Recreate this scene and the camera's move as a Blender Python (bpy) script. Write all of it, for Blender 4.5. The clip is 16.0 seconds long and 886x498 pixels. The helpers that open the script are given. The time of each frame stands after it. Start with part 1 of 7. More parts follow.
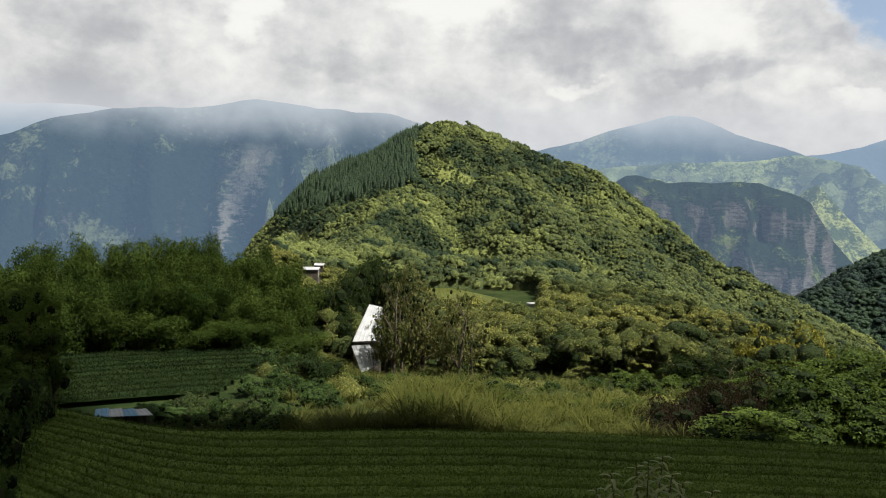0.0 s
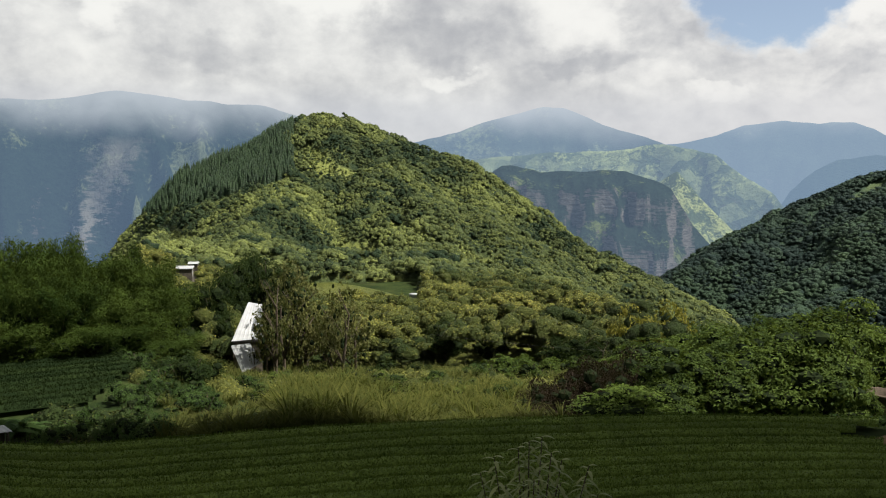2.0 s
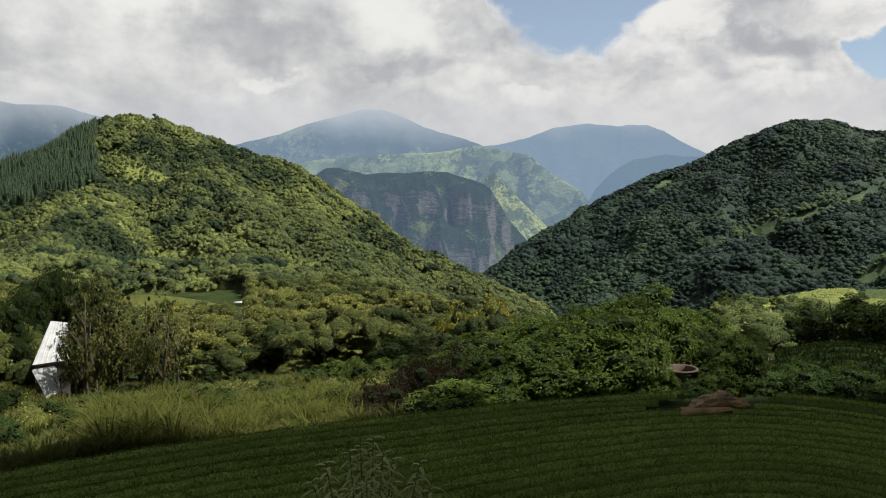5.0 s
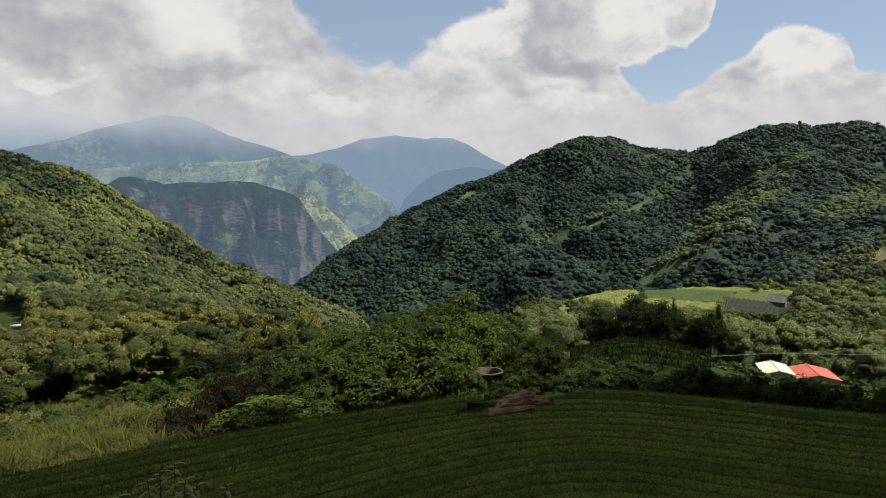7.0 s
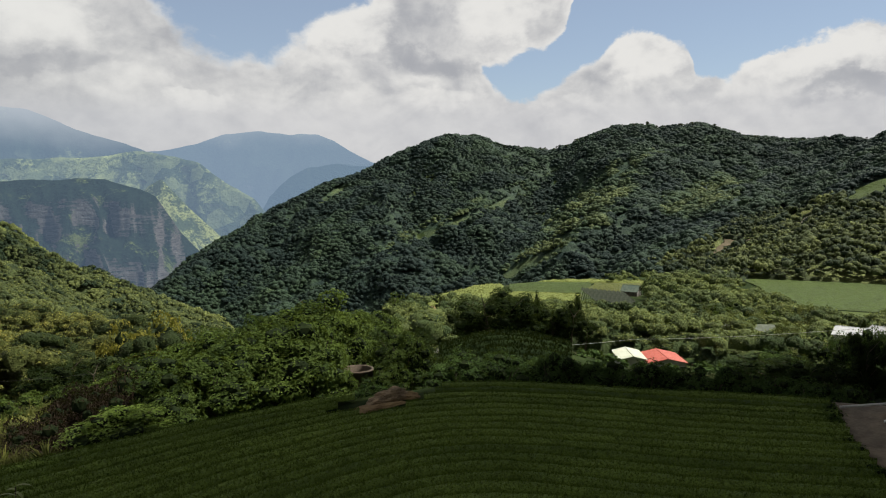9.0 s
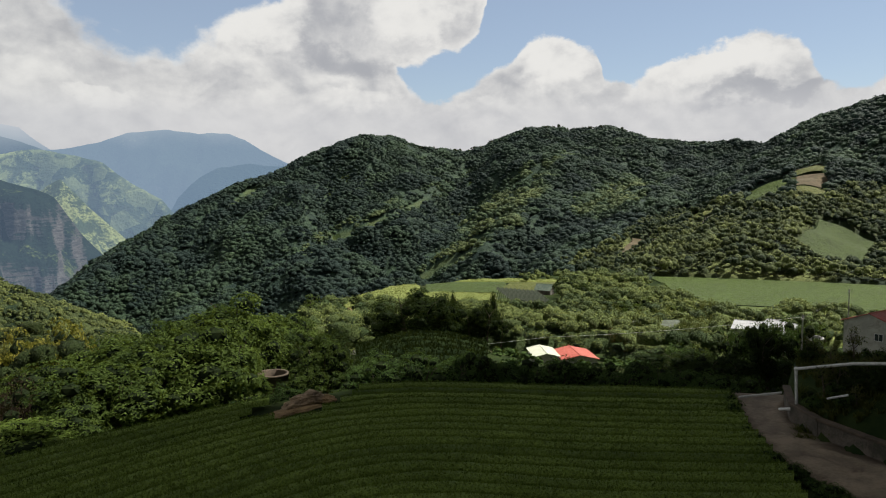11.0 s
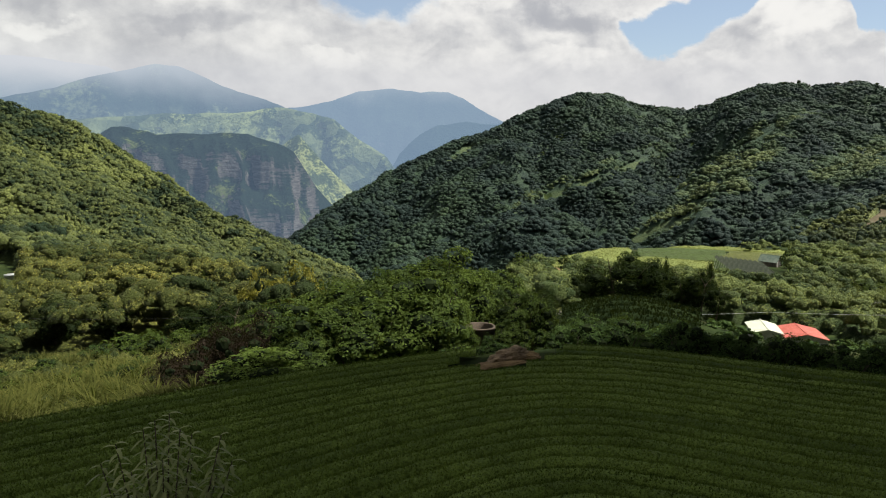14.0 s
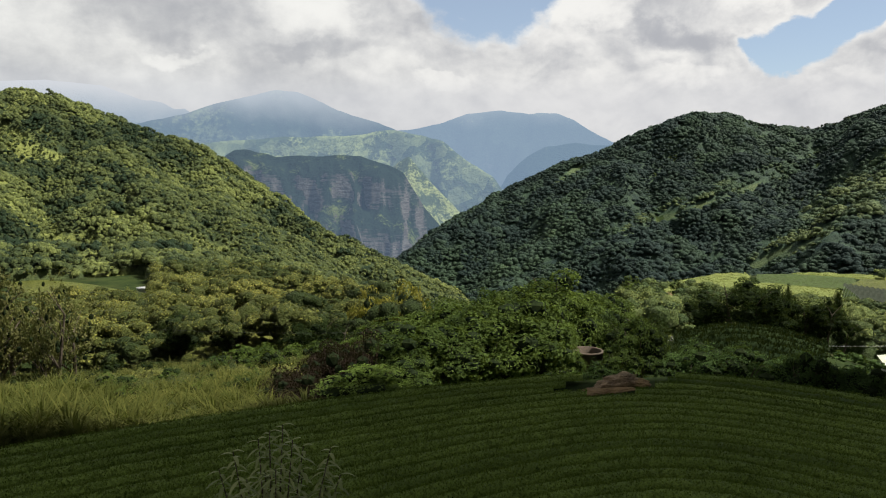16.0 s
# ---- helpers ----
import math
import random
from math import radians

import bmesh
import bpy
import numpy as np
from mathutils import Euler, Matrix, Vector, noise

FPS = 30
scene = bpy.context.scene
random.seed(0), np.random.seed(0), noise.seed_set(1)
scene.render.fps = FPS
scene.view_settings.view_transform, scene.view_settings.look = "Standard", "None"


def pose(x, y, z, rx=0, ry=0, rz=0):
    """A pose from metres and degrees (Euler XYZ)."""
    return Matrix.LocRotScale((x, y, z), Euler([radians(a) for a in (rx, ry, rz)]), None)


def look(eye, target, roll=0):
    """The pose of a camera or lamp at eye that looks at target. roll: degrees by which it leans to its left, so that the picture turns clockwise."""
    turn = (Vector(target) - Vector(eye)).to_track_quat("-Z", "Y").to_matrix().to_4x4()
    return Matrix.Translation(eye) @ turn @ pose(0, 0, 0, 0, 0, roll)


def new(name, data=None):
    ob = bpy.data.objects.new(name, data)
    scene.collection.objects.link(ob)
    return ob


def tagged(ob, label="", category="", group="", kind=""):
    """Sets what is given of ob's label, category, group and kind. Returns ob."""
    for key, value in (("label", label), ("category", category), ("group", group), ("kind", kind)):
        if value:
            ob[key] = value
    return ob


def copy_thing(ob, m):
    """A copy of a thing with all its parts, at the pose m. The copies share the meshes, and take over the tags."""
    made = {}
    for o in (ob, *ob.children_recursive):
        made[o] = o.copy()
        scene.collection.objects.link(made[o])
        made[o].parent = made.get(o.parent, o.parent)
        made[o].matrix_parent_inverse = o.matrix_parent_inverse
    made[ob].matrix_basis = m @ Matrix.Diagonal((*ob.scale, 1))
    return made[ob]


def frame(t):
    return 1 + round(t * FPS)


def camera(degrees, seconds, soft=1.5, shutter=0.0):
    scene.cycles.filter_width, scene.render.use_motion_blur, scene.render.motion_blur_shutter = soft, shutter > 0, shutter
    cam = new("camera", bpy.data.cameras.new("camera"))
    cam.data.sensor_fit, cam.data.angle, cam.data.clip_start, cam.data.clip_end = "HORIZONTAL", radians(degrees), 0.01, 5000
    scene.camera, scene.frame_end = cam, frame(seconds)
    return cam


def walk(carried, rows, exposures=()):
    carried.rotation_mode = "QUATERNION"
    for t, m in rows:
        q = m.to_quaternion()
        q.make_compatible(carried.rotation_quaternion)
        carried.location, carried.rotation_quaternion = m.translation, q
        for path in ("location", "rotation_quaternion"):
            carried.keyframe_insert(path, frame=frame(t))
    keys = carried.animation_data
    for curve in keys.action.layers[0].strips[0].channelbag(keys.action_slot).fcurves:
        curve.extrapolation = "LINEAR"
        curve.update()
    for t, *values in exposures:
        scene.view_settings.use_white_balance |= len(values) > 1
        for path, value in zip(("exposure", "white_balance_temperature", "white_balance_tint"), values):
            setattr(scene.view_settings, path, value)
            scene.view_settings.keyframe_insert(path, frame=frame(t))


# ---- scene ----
EYE = 12.0
cam = camera(61.85, 16.0, soft=1.1)
# seconds, yaw, pitch, roll; the eye swings a little sideways with the turn
ROWS = [
    (0.0, 0.0, -4.79, -1.25),
    (0.5, -2.46, -5.1, -0.77),
    (1.0, -4.94, -5.18, -0.34),
    (1.5, -7.19, -5.16, -0.28),
    (2.0, -9.31, -5.29, -0.23),
    (2.5, -11.94, -5.28, -0.11),
    (3.0, -14.21, -5.4, 0.4),
    (5.5, -26.17, -4.9, 0.8),
    (6.0, -30.25, -4.59, 0.94),
    (6.5, -33.92, -4.39, 0.63),
    (7.0, -37.36, -4.52, 0.49),
    (7.5, -40.6, -4.74, 0.27),
    (8.0, -43.46, -4.93, 0.61),
    (8.5, -45.47, -4.94, 0.41),
    (9.0, -47.57, -4.85, 0.64),
    (9.2, -48.55, -4.76, 0.62),
    (10.2, -54.6, -4.25, 0.6),
    (11.3, -53.2, -5.75, 0.55),
    (11.5, -52.25, -6.84, 0.47),
    (12.0, -48.93, -7.68, 0.14),
    (12.5, -46.62, -7.94, -0.31),
    (13.0, -43.8, -8.5, -0.87),
    (13.5, -40.19, -8.19, -0.11),
    (14.0, -37.72, -7.97, -0.36),
    (14.5, -35.58, -8.11, -0.29),
    (15.0, -33.67, -7.78, -0.02),
    (15.5, -31.43, -7.08, -0.15),
    (16.0, -29.43, -6.38, -0.24),
]
walk(cam, [(t, pose(-0.0022 * yaw, 0.0, EYE, 90 + pitch, roll, yaw)) for t, yaw, pitch, roll in ROWS],
     exposures=((0.0, 0.84), (3.0, 0.78), (6.0, 0.66), (9.0, 0.60), (11.3, 0.66), (13.0, 0.80), (16.0, 0.80)))

# ---- world, sun ----
SUN_AZ, SUN_EL = 118.0, 60.0      # degrees clockwise from +y, and above the horizon


def unit(az, el):
    a, e = radians(az), radians(el)
    return Vector((math.sin(a) * math.cos(e), math.cos(a) * math.cos(e), math.sin(e)))


class Nodes:
    """Short hand for building node trees."""

    def __init__(self, tree):
        self.tree = tree
        tree.nodes.clear()

    def add(self, kind, operation="", data_type="", interpolation="", clamp=False):
        n = self.tree.nodes.new(kind)
        if operation:
            n.operation = operation
        if data_type:
            n.data_type = data_type
        if interpolation:
            n.interpolation_type = interpolation
        if clamp:
            n.use_clamp = True
        return n

    def link(self, a, b):
        self.tree.links.new(a, b)

    def put(self, sock, v):
        if hasattr(v, "is_linked"):
            self.link(v, sock)
        elif hasattr(v, "__len__") and len(v) == 3 and sock.type == "RGBA":
            sock.default_value = (*v, 1)
        else:
            sock.default_value = v

    def m(self, op, a, b=0.0, c=0.0, clamp=False):
        n = self.add("ShaderNodeMath", operation=op, clamp=clamp)
        for s, v in zip(n.inputs, (a, b, c)):
            self.put(s, v)
        return n.outputs[0]

    def step(self, v, lo, hi, a=0.0, b=1.0):
        n = self.add("ShaderNodeMapRange", interpolation="SMOOTHSTEP")
        for s, x in zip(n.inputs, (v, lo, hi, a, b)):
            self.put(s, x)
        return n.outputs[0]

    def mix(self, f, a, b):
        n = self.add("ShaderNodeMix", data_type="RGBA")
        self.put(n.inputs[0], f)
        self.put(n.inputs[6], a)
        self.put(n.inputs[7], b)
        return n.outputs[2]

    def noise(self, vec, scale, detail=4.0, rough=0.55, distort=0.0):
        n = self.add("ShaderNodeTexNoise")
        if vec is not None:
            self.link(vec, n.inputs["Vector"])
        for k, v in (("Scale", scale), ("Detail", detail), ("Roughness", rough), ("Distortion", distort)):
            n.inputs[k].default_value = v
        return n.outputs[0]

    def xyz(self, x, y, z):
        n = self.add("ShaderNodeCombineXYZ")
        for s, v in zip(n.inputs, (x, y, z)):
            self.put(s, v)
        return n.outputs[0]


def build_world():
    world = bpy.data.worlds.new("sky")
    scene.world = world
    world.use_nodes = True
    N = Nodes(world.node_tree)
    d = N.add("ShaderNodeTexCoord").outputs["Generated"]
    sep = N.add("ShaderNodeSeparateXYZ")
    N.link(d, sep.inputs[0])
    X, Y, Z = sep.outputs
    az = N.m("MULTIPLY", N.m("ARCTAN2", X, Y), 57.2958)
    el = N.m("MULTIPLY", N.m("ARCSINE", Z), 57.2958)
    def plane(da, de, k):
        return N.xyz(N.m("MULTIPLY", N.m("ADD", az, da), 0.12), N.m("MULTIPLY", N.m("ADD", el, de), 0.16), k)

    def billow(da, de):
        """Rounded heaps: creases where the noise folds over."""
        n = N.noise(plane(da, de, 1.3), 1.5, 5.0, 0.52, 0.25)
        return N.m("SUBTRACT", 1.0, N.m("ABSOLUTE", N.m("SUBTRACT", N.m("MULTIPLY", n, 4.0), 2.0)))

    heap = billow(0.0, 0.0)
    warp = N.noise(plane(0.0, 0.0, 0.0), 0.9, 7.0, 0.55)
    curl = N.noise(plane(0.0, 0.0, 5.2), 4.2, 6.0, 0.62)
    wob = N.m("ADD", N.m("MULTIPLY", N.m("SUBTRACT", warp, 0.5), 4.4), N.m("MULTIPLY", N.m("SUBTRACT", heap, 0.45), 0.9))
    wob = N.m("ADD", wob, N.m("MULTIPLY", N.m("SUBTRACT", curl, 0.5), 3.0))
    drift = N.m("MULTIPLY", N.m("SUBTRACT", N.noise(plane(0.0, 0.0, 9.4), 1.6, 5.0, 0.6), 0.5), 9.0)
    lift = N.m("MULTIPLY", N.m("SUBTRACT", N.noise(plane(0.0, 0.0, 12.6), 1.6, 5.0, 0.6), 0.5), 6.0)

    def profile(points, lo=-30.0, hi=110.0, top=20.0):
        """A height in degrees that follows the angle."""
        n = N.add("ShaderNodeValToRGB")
        N.link(N.m("DIVIDE", N.m("SUBTRACT", az, lo), hi - lo), n.inputs[0])
        r = n.color_ramp
        while len(r.elements) < len(points):
            r.elements.new(0.5)
        for e, (a, h) in zip(r.elements, points):
            e.position = (a - lo) / (hi - lo)
            e.color = (h / top, h / top, h / top, 1)
        return N.m("MULTIPLY", n.outputs[0], top)

    # tops of the cloud: overcast to the west, a notch of blue, a tall bank, then single heads of cumulus over a low layer
    tops = profile(((-30, 20), (24.6, 20), (26.2, 13.7), (27.9, 11.8), (29.8, 10.0), (31.5, 9.0), (34.7, 9.5), (38.1, 11.6), (41.6, 13.9), (46, 14.0), (49.8, 11.0), (51.4, 7.2), (53, 6.1), (54.6, 6.3), (57, 7.8), (59.2, 9.0),
                    (60.8, 10.9), (62.3, 11.3), (64.0, 10.6), (65.6, 10.2), (66.3, 7.5), (68.6, 7.7), (70, 8.9), (73.3, 9.5), (77, 10.1), (79.6, 9.4), (81.2, 6.4), (84, 6.2), (90, 9.0), (100, 12)))
    floor_ = profile(((34, 6.0), (47, 6.0), (50, 8.6), (51.4, 9.3), (55.2, 10.1), (56.8, 11.4), (57.6, 13.6), (58.6, 20)))
    bank = N.m("MINIMUM", N.m("SUBTRACT", el, floor_), N.m("MULTIPLY", N.m("SUBTRACT", az, 41.5), 0.8))
    depth = N.m("ADD", N.m("MAXIMUM", N.m("SUBTRACT", tops, el), bank), N.m("MULTIPLY", wob, N.step(az, 40.0, 58.0, 1.0, 0.62)))
    depth = N.m("MAXIMUM", depth, N.m("MULTIPLY", N.m("SUBTRACT", el, 20.0), 0.5))
    mask = N.step(depth, N.step(az, 30.0, 56.0, -0.7, -0.15), N.step(az, 30.0, 56.0, 1.1, 0.35))

    def blob(a, e, wa, we):
        dx = N.m("DIVIDE", N.m("SUBTRACT", N.m("ADD", az, drift), a), wa)
        dy = N.m("DIVIDE", N.m("SUBTRACT", N.m("ADD", el, lift), e), we)
        return N.step(N.m("ADD", N.m("MULTIPLY", dx, dx), N.m("MULTIPLY", dy, dy)), 1.0, 0.0)

    # light and grey inside the clouds: broad heaps and hollows, then folds
    body = N.m("ADD", N.m("MULTIPLY", N.noise(plane(0.0, 0.0, 3.7), 0.8, 4.0, 0.5), 1.1), N.m("MULTIPLY", N.noise(plane(0.0, 0.0, 8.1), 2.4, 8.0, 0.62), 0.75))
    body = N.m("SUBTRACT", body, 0.385)
    for a, e, wa, we, k in ((0.5, 14.0, 6.5, 3.2, 0.42), (-15, 12.5, 2.6, 2.4, 0.30), (19.5, 12.4, 5.2, 2.8, 0.26), (-25, 12, 7.0, 3.4, -0.22), (8.5, 10.5, 6.0, 2.2, -0.20), (-8, 9.5, 6.0, 1.8, -0.14), (24.4, 11.2, 2.6, 1.8, -0.10),
                            (20, 8.8, 5.0, 1.0, -0.16), (29.5, 6.6, 2.6, 0.9, 0.22), (10, 7.6, 3.0, 0.8, 0.2), (40.5, 12.0, 4.0, 2.6, 0.40), (52.0, 12.6, 4.6, 1.7, 0.32), (46.5, 9.6, 5.2, 1.5, -0.30), (38.5, 8.0, 2.5, 1.2, -0.12),
                            (48.5, 6.4, 4.0, 1.2, 0.24), (61.6, 9.2, 3.2, 2.8, 0.36), (67.0, 6.4, 2.8, 1.4, -0.22), (75, 8.6, 6.0, 1.8, 0.34), (77, 5.9, 7.0, 1.0, -0.34), (57.0, 5.4, 4.0, 1.2, 0.16)):
        body = N.m("ADD", body, N.m("MULTIPLY", blob(a, e, wa, we), k))
    relief = N.m("SUBTRACT", heap, billow(0.45, 0.6))
    body = N.m("ADD", body, N.m("MULTIPLY", relief, N.step(az, 10.0, 50.0, 0.10, 0.30)))
    rim = N.m("MULTIPLY", N.step(depth, 1.4, 0.1), N.step(el, 7.0, 10.0, 0.05, 0.22))
    body = N.step(N.m("ADD", body, rim), 0.12, 0.92)
    west = N.step(az, -5.0, 50.0)
    grey = N.mix(west, (0.40, 0.41, 0.43), (0.40, 0.41, 0.44))
    white = N.mix(west, (0.80, 0.80, 0.77), (0.80, 0.79, 0.765))
    cloud = N.mix(body, grey, white)
    low = N.step(el, 7.6, 4.6)
    cloud = N.mix(N.m("MULTIPLY", low, 0.6), cloud, N.mix(west, (0.52, 0.54, 0.58), (0.60, 0.60, 0.62)))
    thick = N.step(el, 17.0, 27.0)
    cloud = N.mix(thick, cloud, N.mix(body, (0.20, 0.205, 0.21), (0.36, 0.365, 0.37)))
    sky = N.add("ShaderNodeTexSky")
    sky.sky_type, sky.sun_disc, sky.altitude = "NISHITA", False, 1200.0
    sky.sun_elevation, sky.sun_rotation = radians(SUN_EL), radians(SUN_AZ)
    blue = N.add("ShaderNodeVectorMath", operation="SCALE")
    N.link(sky.outputs[0], blue.inputs[0])
    blue.inputs["Scale"].default_value = 0.105
    bg = N.add("ShaderNodeBackground")
    bg.inputs[1].default_value = 0.65
    N.link(N.mix(mask, N.mix(0.28, blue.outputs[0], (0.56, 0.60, 0.64)), cloud), bg.inputs[0])
    out = N.add("ShaderNodeOutputWorld")
    N.link(bg.outputs[0], out.inputs[0])


build_world()
sun = new("sun", bpy.data.lights.new("sun", "SUN"))
sun.data.energy, sun.data.angle, sun.data.color = 5.0, radians(0.6), (1.0, 0.95, 0.86)
sun.matrix_world = look(unit(SUN_AZ, SUN_EL) * 300, (0, 0, 0))


# ---- materials ----
def foliage(name, dark, light, scale=0.35, trans=0.3, rough=0.6, coat=0.15, patch=None, fine=0.0, gap_shade=0.65, vary=0.55):
    """Leaves: two greens by leaf and by patch, some light passing through."""
    mat = bpy.data.materials.new(name)
    mat.use_nodes = True
    N = Nodes(mat.node_tree)
    geo = N.add("ShaderNodeNewGeometry")
    big = N.noise(geo.outputs["Position"], scale, 3.0)
    f = N.m("ADD", N.m("MULTIPLY", geo.outputs["Random Per Island"], vary), N.m("MULTIPLY", N.m("SUBTRACT", big, 0.28), 1.0), clamp=True)
    own = N.add("ShaderNodeObjectInfo").outputs["Random"]
    f = N.m("ADD", f, N.m("MULTIPLY", N.m("SUBTRACT", own, 0.5), 0.5), clamp=True)
    col = N.mix(f, dark, light)
    if patch:
        col = N.mix(N.step(N.noise(geo.outputs["Position"], patch[0], 3.0), patch[1], patch[1] + 0.14), col, patch[2])
    p = N.add("ShaderNodeBsdfPrincipled")
    if fine:
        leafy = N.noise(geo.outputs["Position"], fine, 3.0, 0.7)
        # hollows of the leaf relief darkened: shade between leaves put into the colour
        col = N.mix(N.step(leafy, 0.34, 0.58, gap_shade, 0.0), col, tuple(c * 0.45 for c in dark))
        bp = N.add("ShaderNodeBump")
        bp.inputs["Strength"].default_value, bp.inputs["Distance"].default_value = 1.0, 1.0 / fine
        N.link(leafy, bp.inputs["Height"])
        N.link(bp.outputs[0], p.inputs["Normal"])
    N.link(col, p.inputs["Base Color"])
    p.inputs["Roughness"].default_value = rough
    p.inputs["Specular IOR Level"].default_value = coat
    t = N.add("ShaderNodeBsdfTranslucent")
    N.link(N.mix(0.35, col, (0.20, 0.26, 0.03)), t.inputs[0])
    mx = N.add("ShaderNodeMixShader")
    mx.inputs[0].default_value = trans
    N.link(p.outputs[0], mx.inputs[1])
    N.link(t.outputs[0], mx.inputs[2])
    out = N.add("ShaderNodeOutputMaterial")
    N.link(mx.outputs[0], out.inputs[0])
    return mat


def canopy(name, dark, light, meadow, fine=0.9, gap_shade=0.5, haze_sheen=0.0):
    """A closed wood seen from afar: each crown its own green, lighter meadows, fine leaf relief."""
    mat = bpy.data.materials.new(name)
    mat.use_nodes = True
    N = Nodes(mat.node_tree)
    pos = N.add("ShaderNodeNewGeometry").outputs["Position"]
    tone = N.add("ShaderNodeAttribute")
    tone.attribute_name = "tone"
    tone = tone.outputs["Fac"]
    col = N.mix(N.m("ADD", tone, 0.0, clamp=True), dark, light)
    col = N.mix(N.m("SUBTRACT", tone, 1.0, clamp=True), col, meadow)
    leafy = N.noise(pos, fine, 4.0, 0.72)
    # leaf hollows dimmed in the base colour, as shade among the sprays
    col = N.mix(N.step(leafy, 0.36, 0.56, gap_shade, 0.0), col, tuple(c * 0.5 for c in dark))
    p = N.add("ShaderNodeBsdfPrincipled")
    N.link(col, p.inputs["Base Color"])
    p.inputs["Roughness"].default_value, p.inputs["Specular IOR Level"].default_value = 0.7, 0.12
    # bluish sheen that puts distance haze into the leaf surface
    p.inputs["Sheen Weight"].default_value, p.inputs["Sheen Roughness"].default_value = haze_sheen, 0.6
    p.inputs["Sheen Tint"].default_value = (0.45, 0.62, 0.72, 1)
    bp = N.add("ShaderNodeBump")
    bp.inputs["Strength"].default_value, bp.inputs["Distance"].default_value = 0.8, 1.0
    N.link(leafy, bp.inputs["Height"])
    N.link(bp.outputs[0], p.inputs["Normal"])
    out = N.add("ShaderNodeOutputMaterial")
    N.link(p.outputs[0], out.inputs[0])
    return mat


def surface(name, a, b, scale=3.0, rough=0.8, bump=0.3, metal=0.0, stain=None, stretch=(1, 1, 1), spec=0.3):
    """A weathered surface: two tones at two scales, relief, and stains of a third tone."""
    mat = bpy.data.materials.new(name)
    mat.use_nodes = True
    N = Nodes(mat.node_tree)
    pos = N.add("ShaderNodeTexCoord").outputs["Object"]
    mp = N.add("ShaderNodeMapping")
    N.link(pos, mp.inputs[0])
    mp.inputs["Scale"].default_value = stretch
    big = N.noise(mp.outputs[0], scale, 5.0, 0.6)
    small = N.noise(mp.outputs[0], scale * 9, 4.0, 0.65)
    f = N.m("ADD", N.m("MULTIPLY", big, 0.7), N.m("MULTIPLY", small, 0.3))
    col = N.mix(N.step(f, 0.38, 0.62), a, b)
    if stain:
        col = N.mix(N.step(N.noise(mp.outputs[0], scale * 0.5, 6.0, 0.7, 0.6), 0.52, 0.7, 0.0, 0.8), col, stain)
    p = N.add("ShaderNodeBsdfPrincipled")
    N.link(col, p.inputs["Base Color"])
    p.inputs["Roughness"].default_value, p.inputs["Metallic"].default_value = rough, metal
    p.inputs["Specular IOR Level"].default_value = spec
    bp = N.add("ShaderNodeBump")
    bp.inputs["Strength"].default_value, bp.inputs["Distance"].default_value = bump, 0.05
    N.link(f, bp.inputs["Height"])
    N.link(bp.outputs[0], p.inputs["Normal"])
    out = N.add("ShaderNodeOutputMaterial")
    N.link(p.outputs[0], out.inputs[0])
    return mat


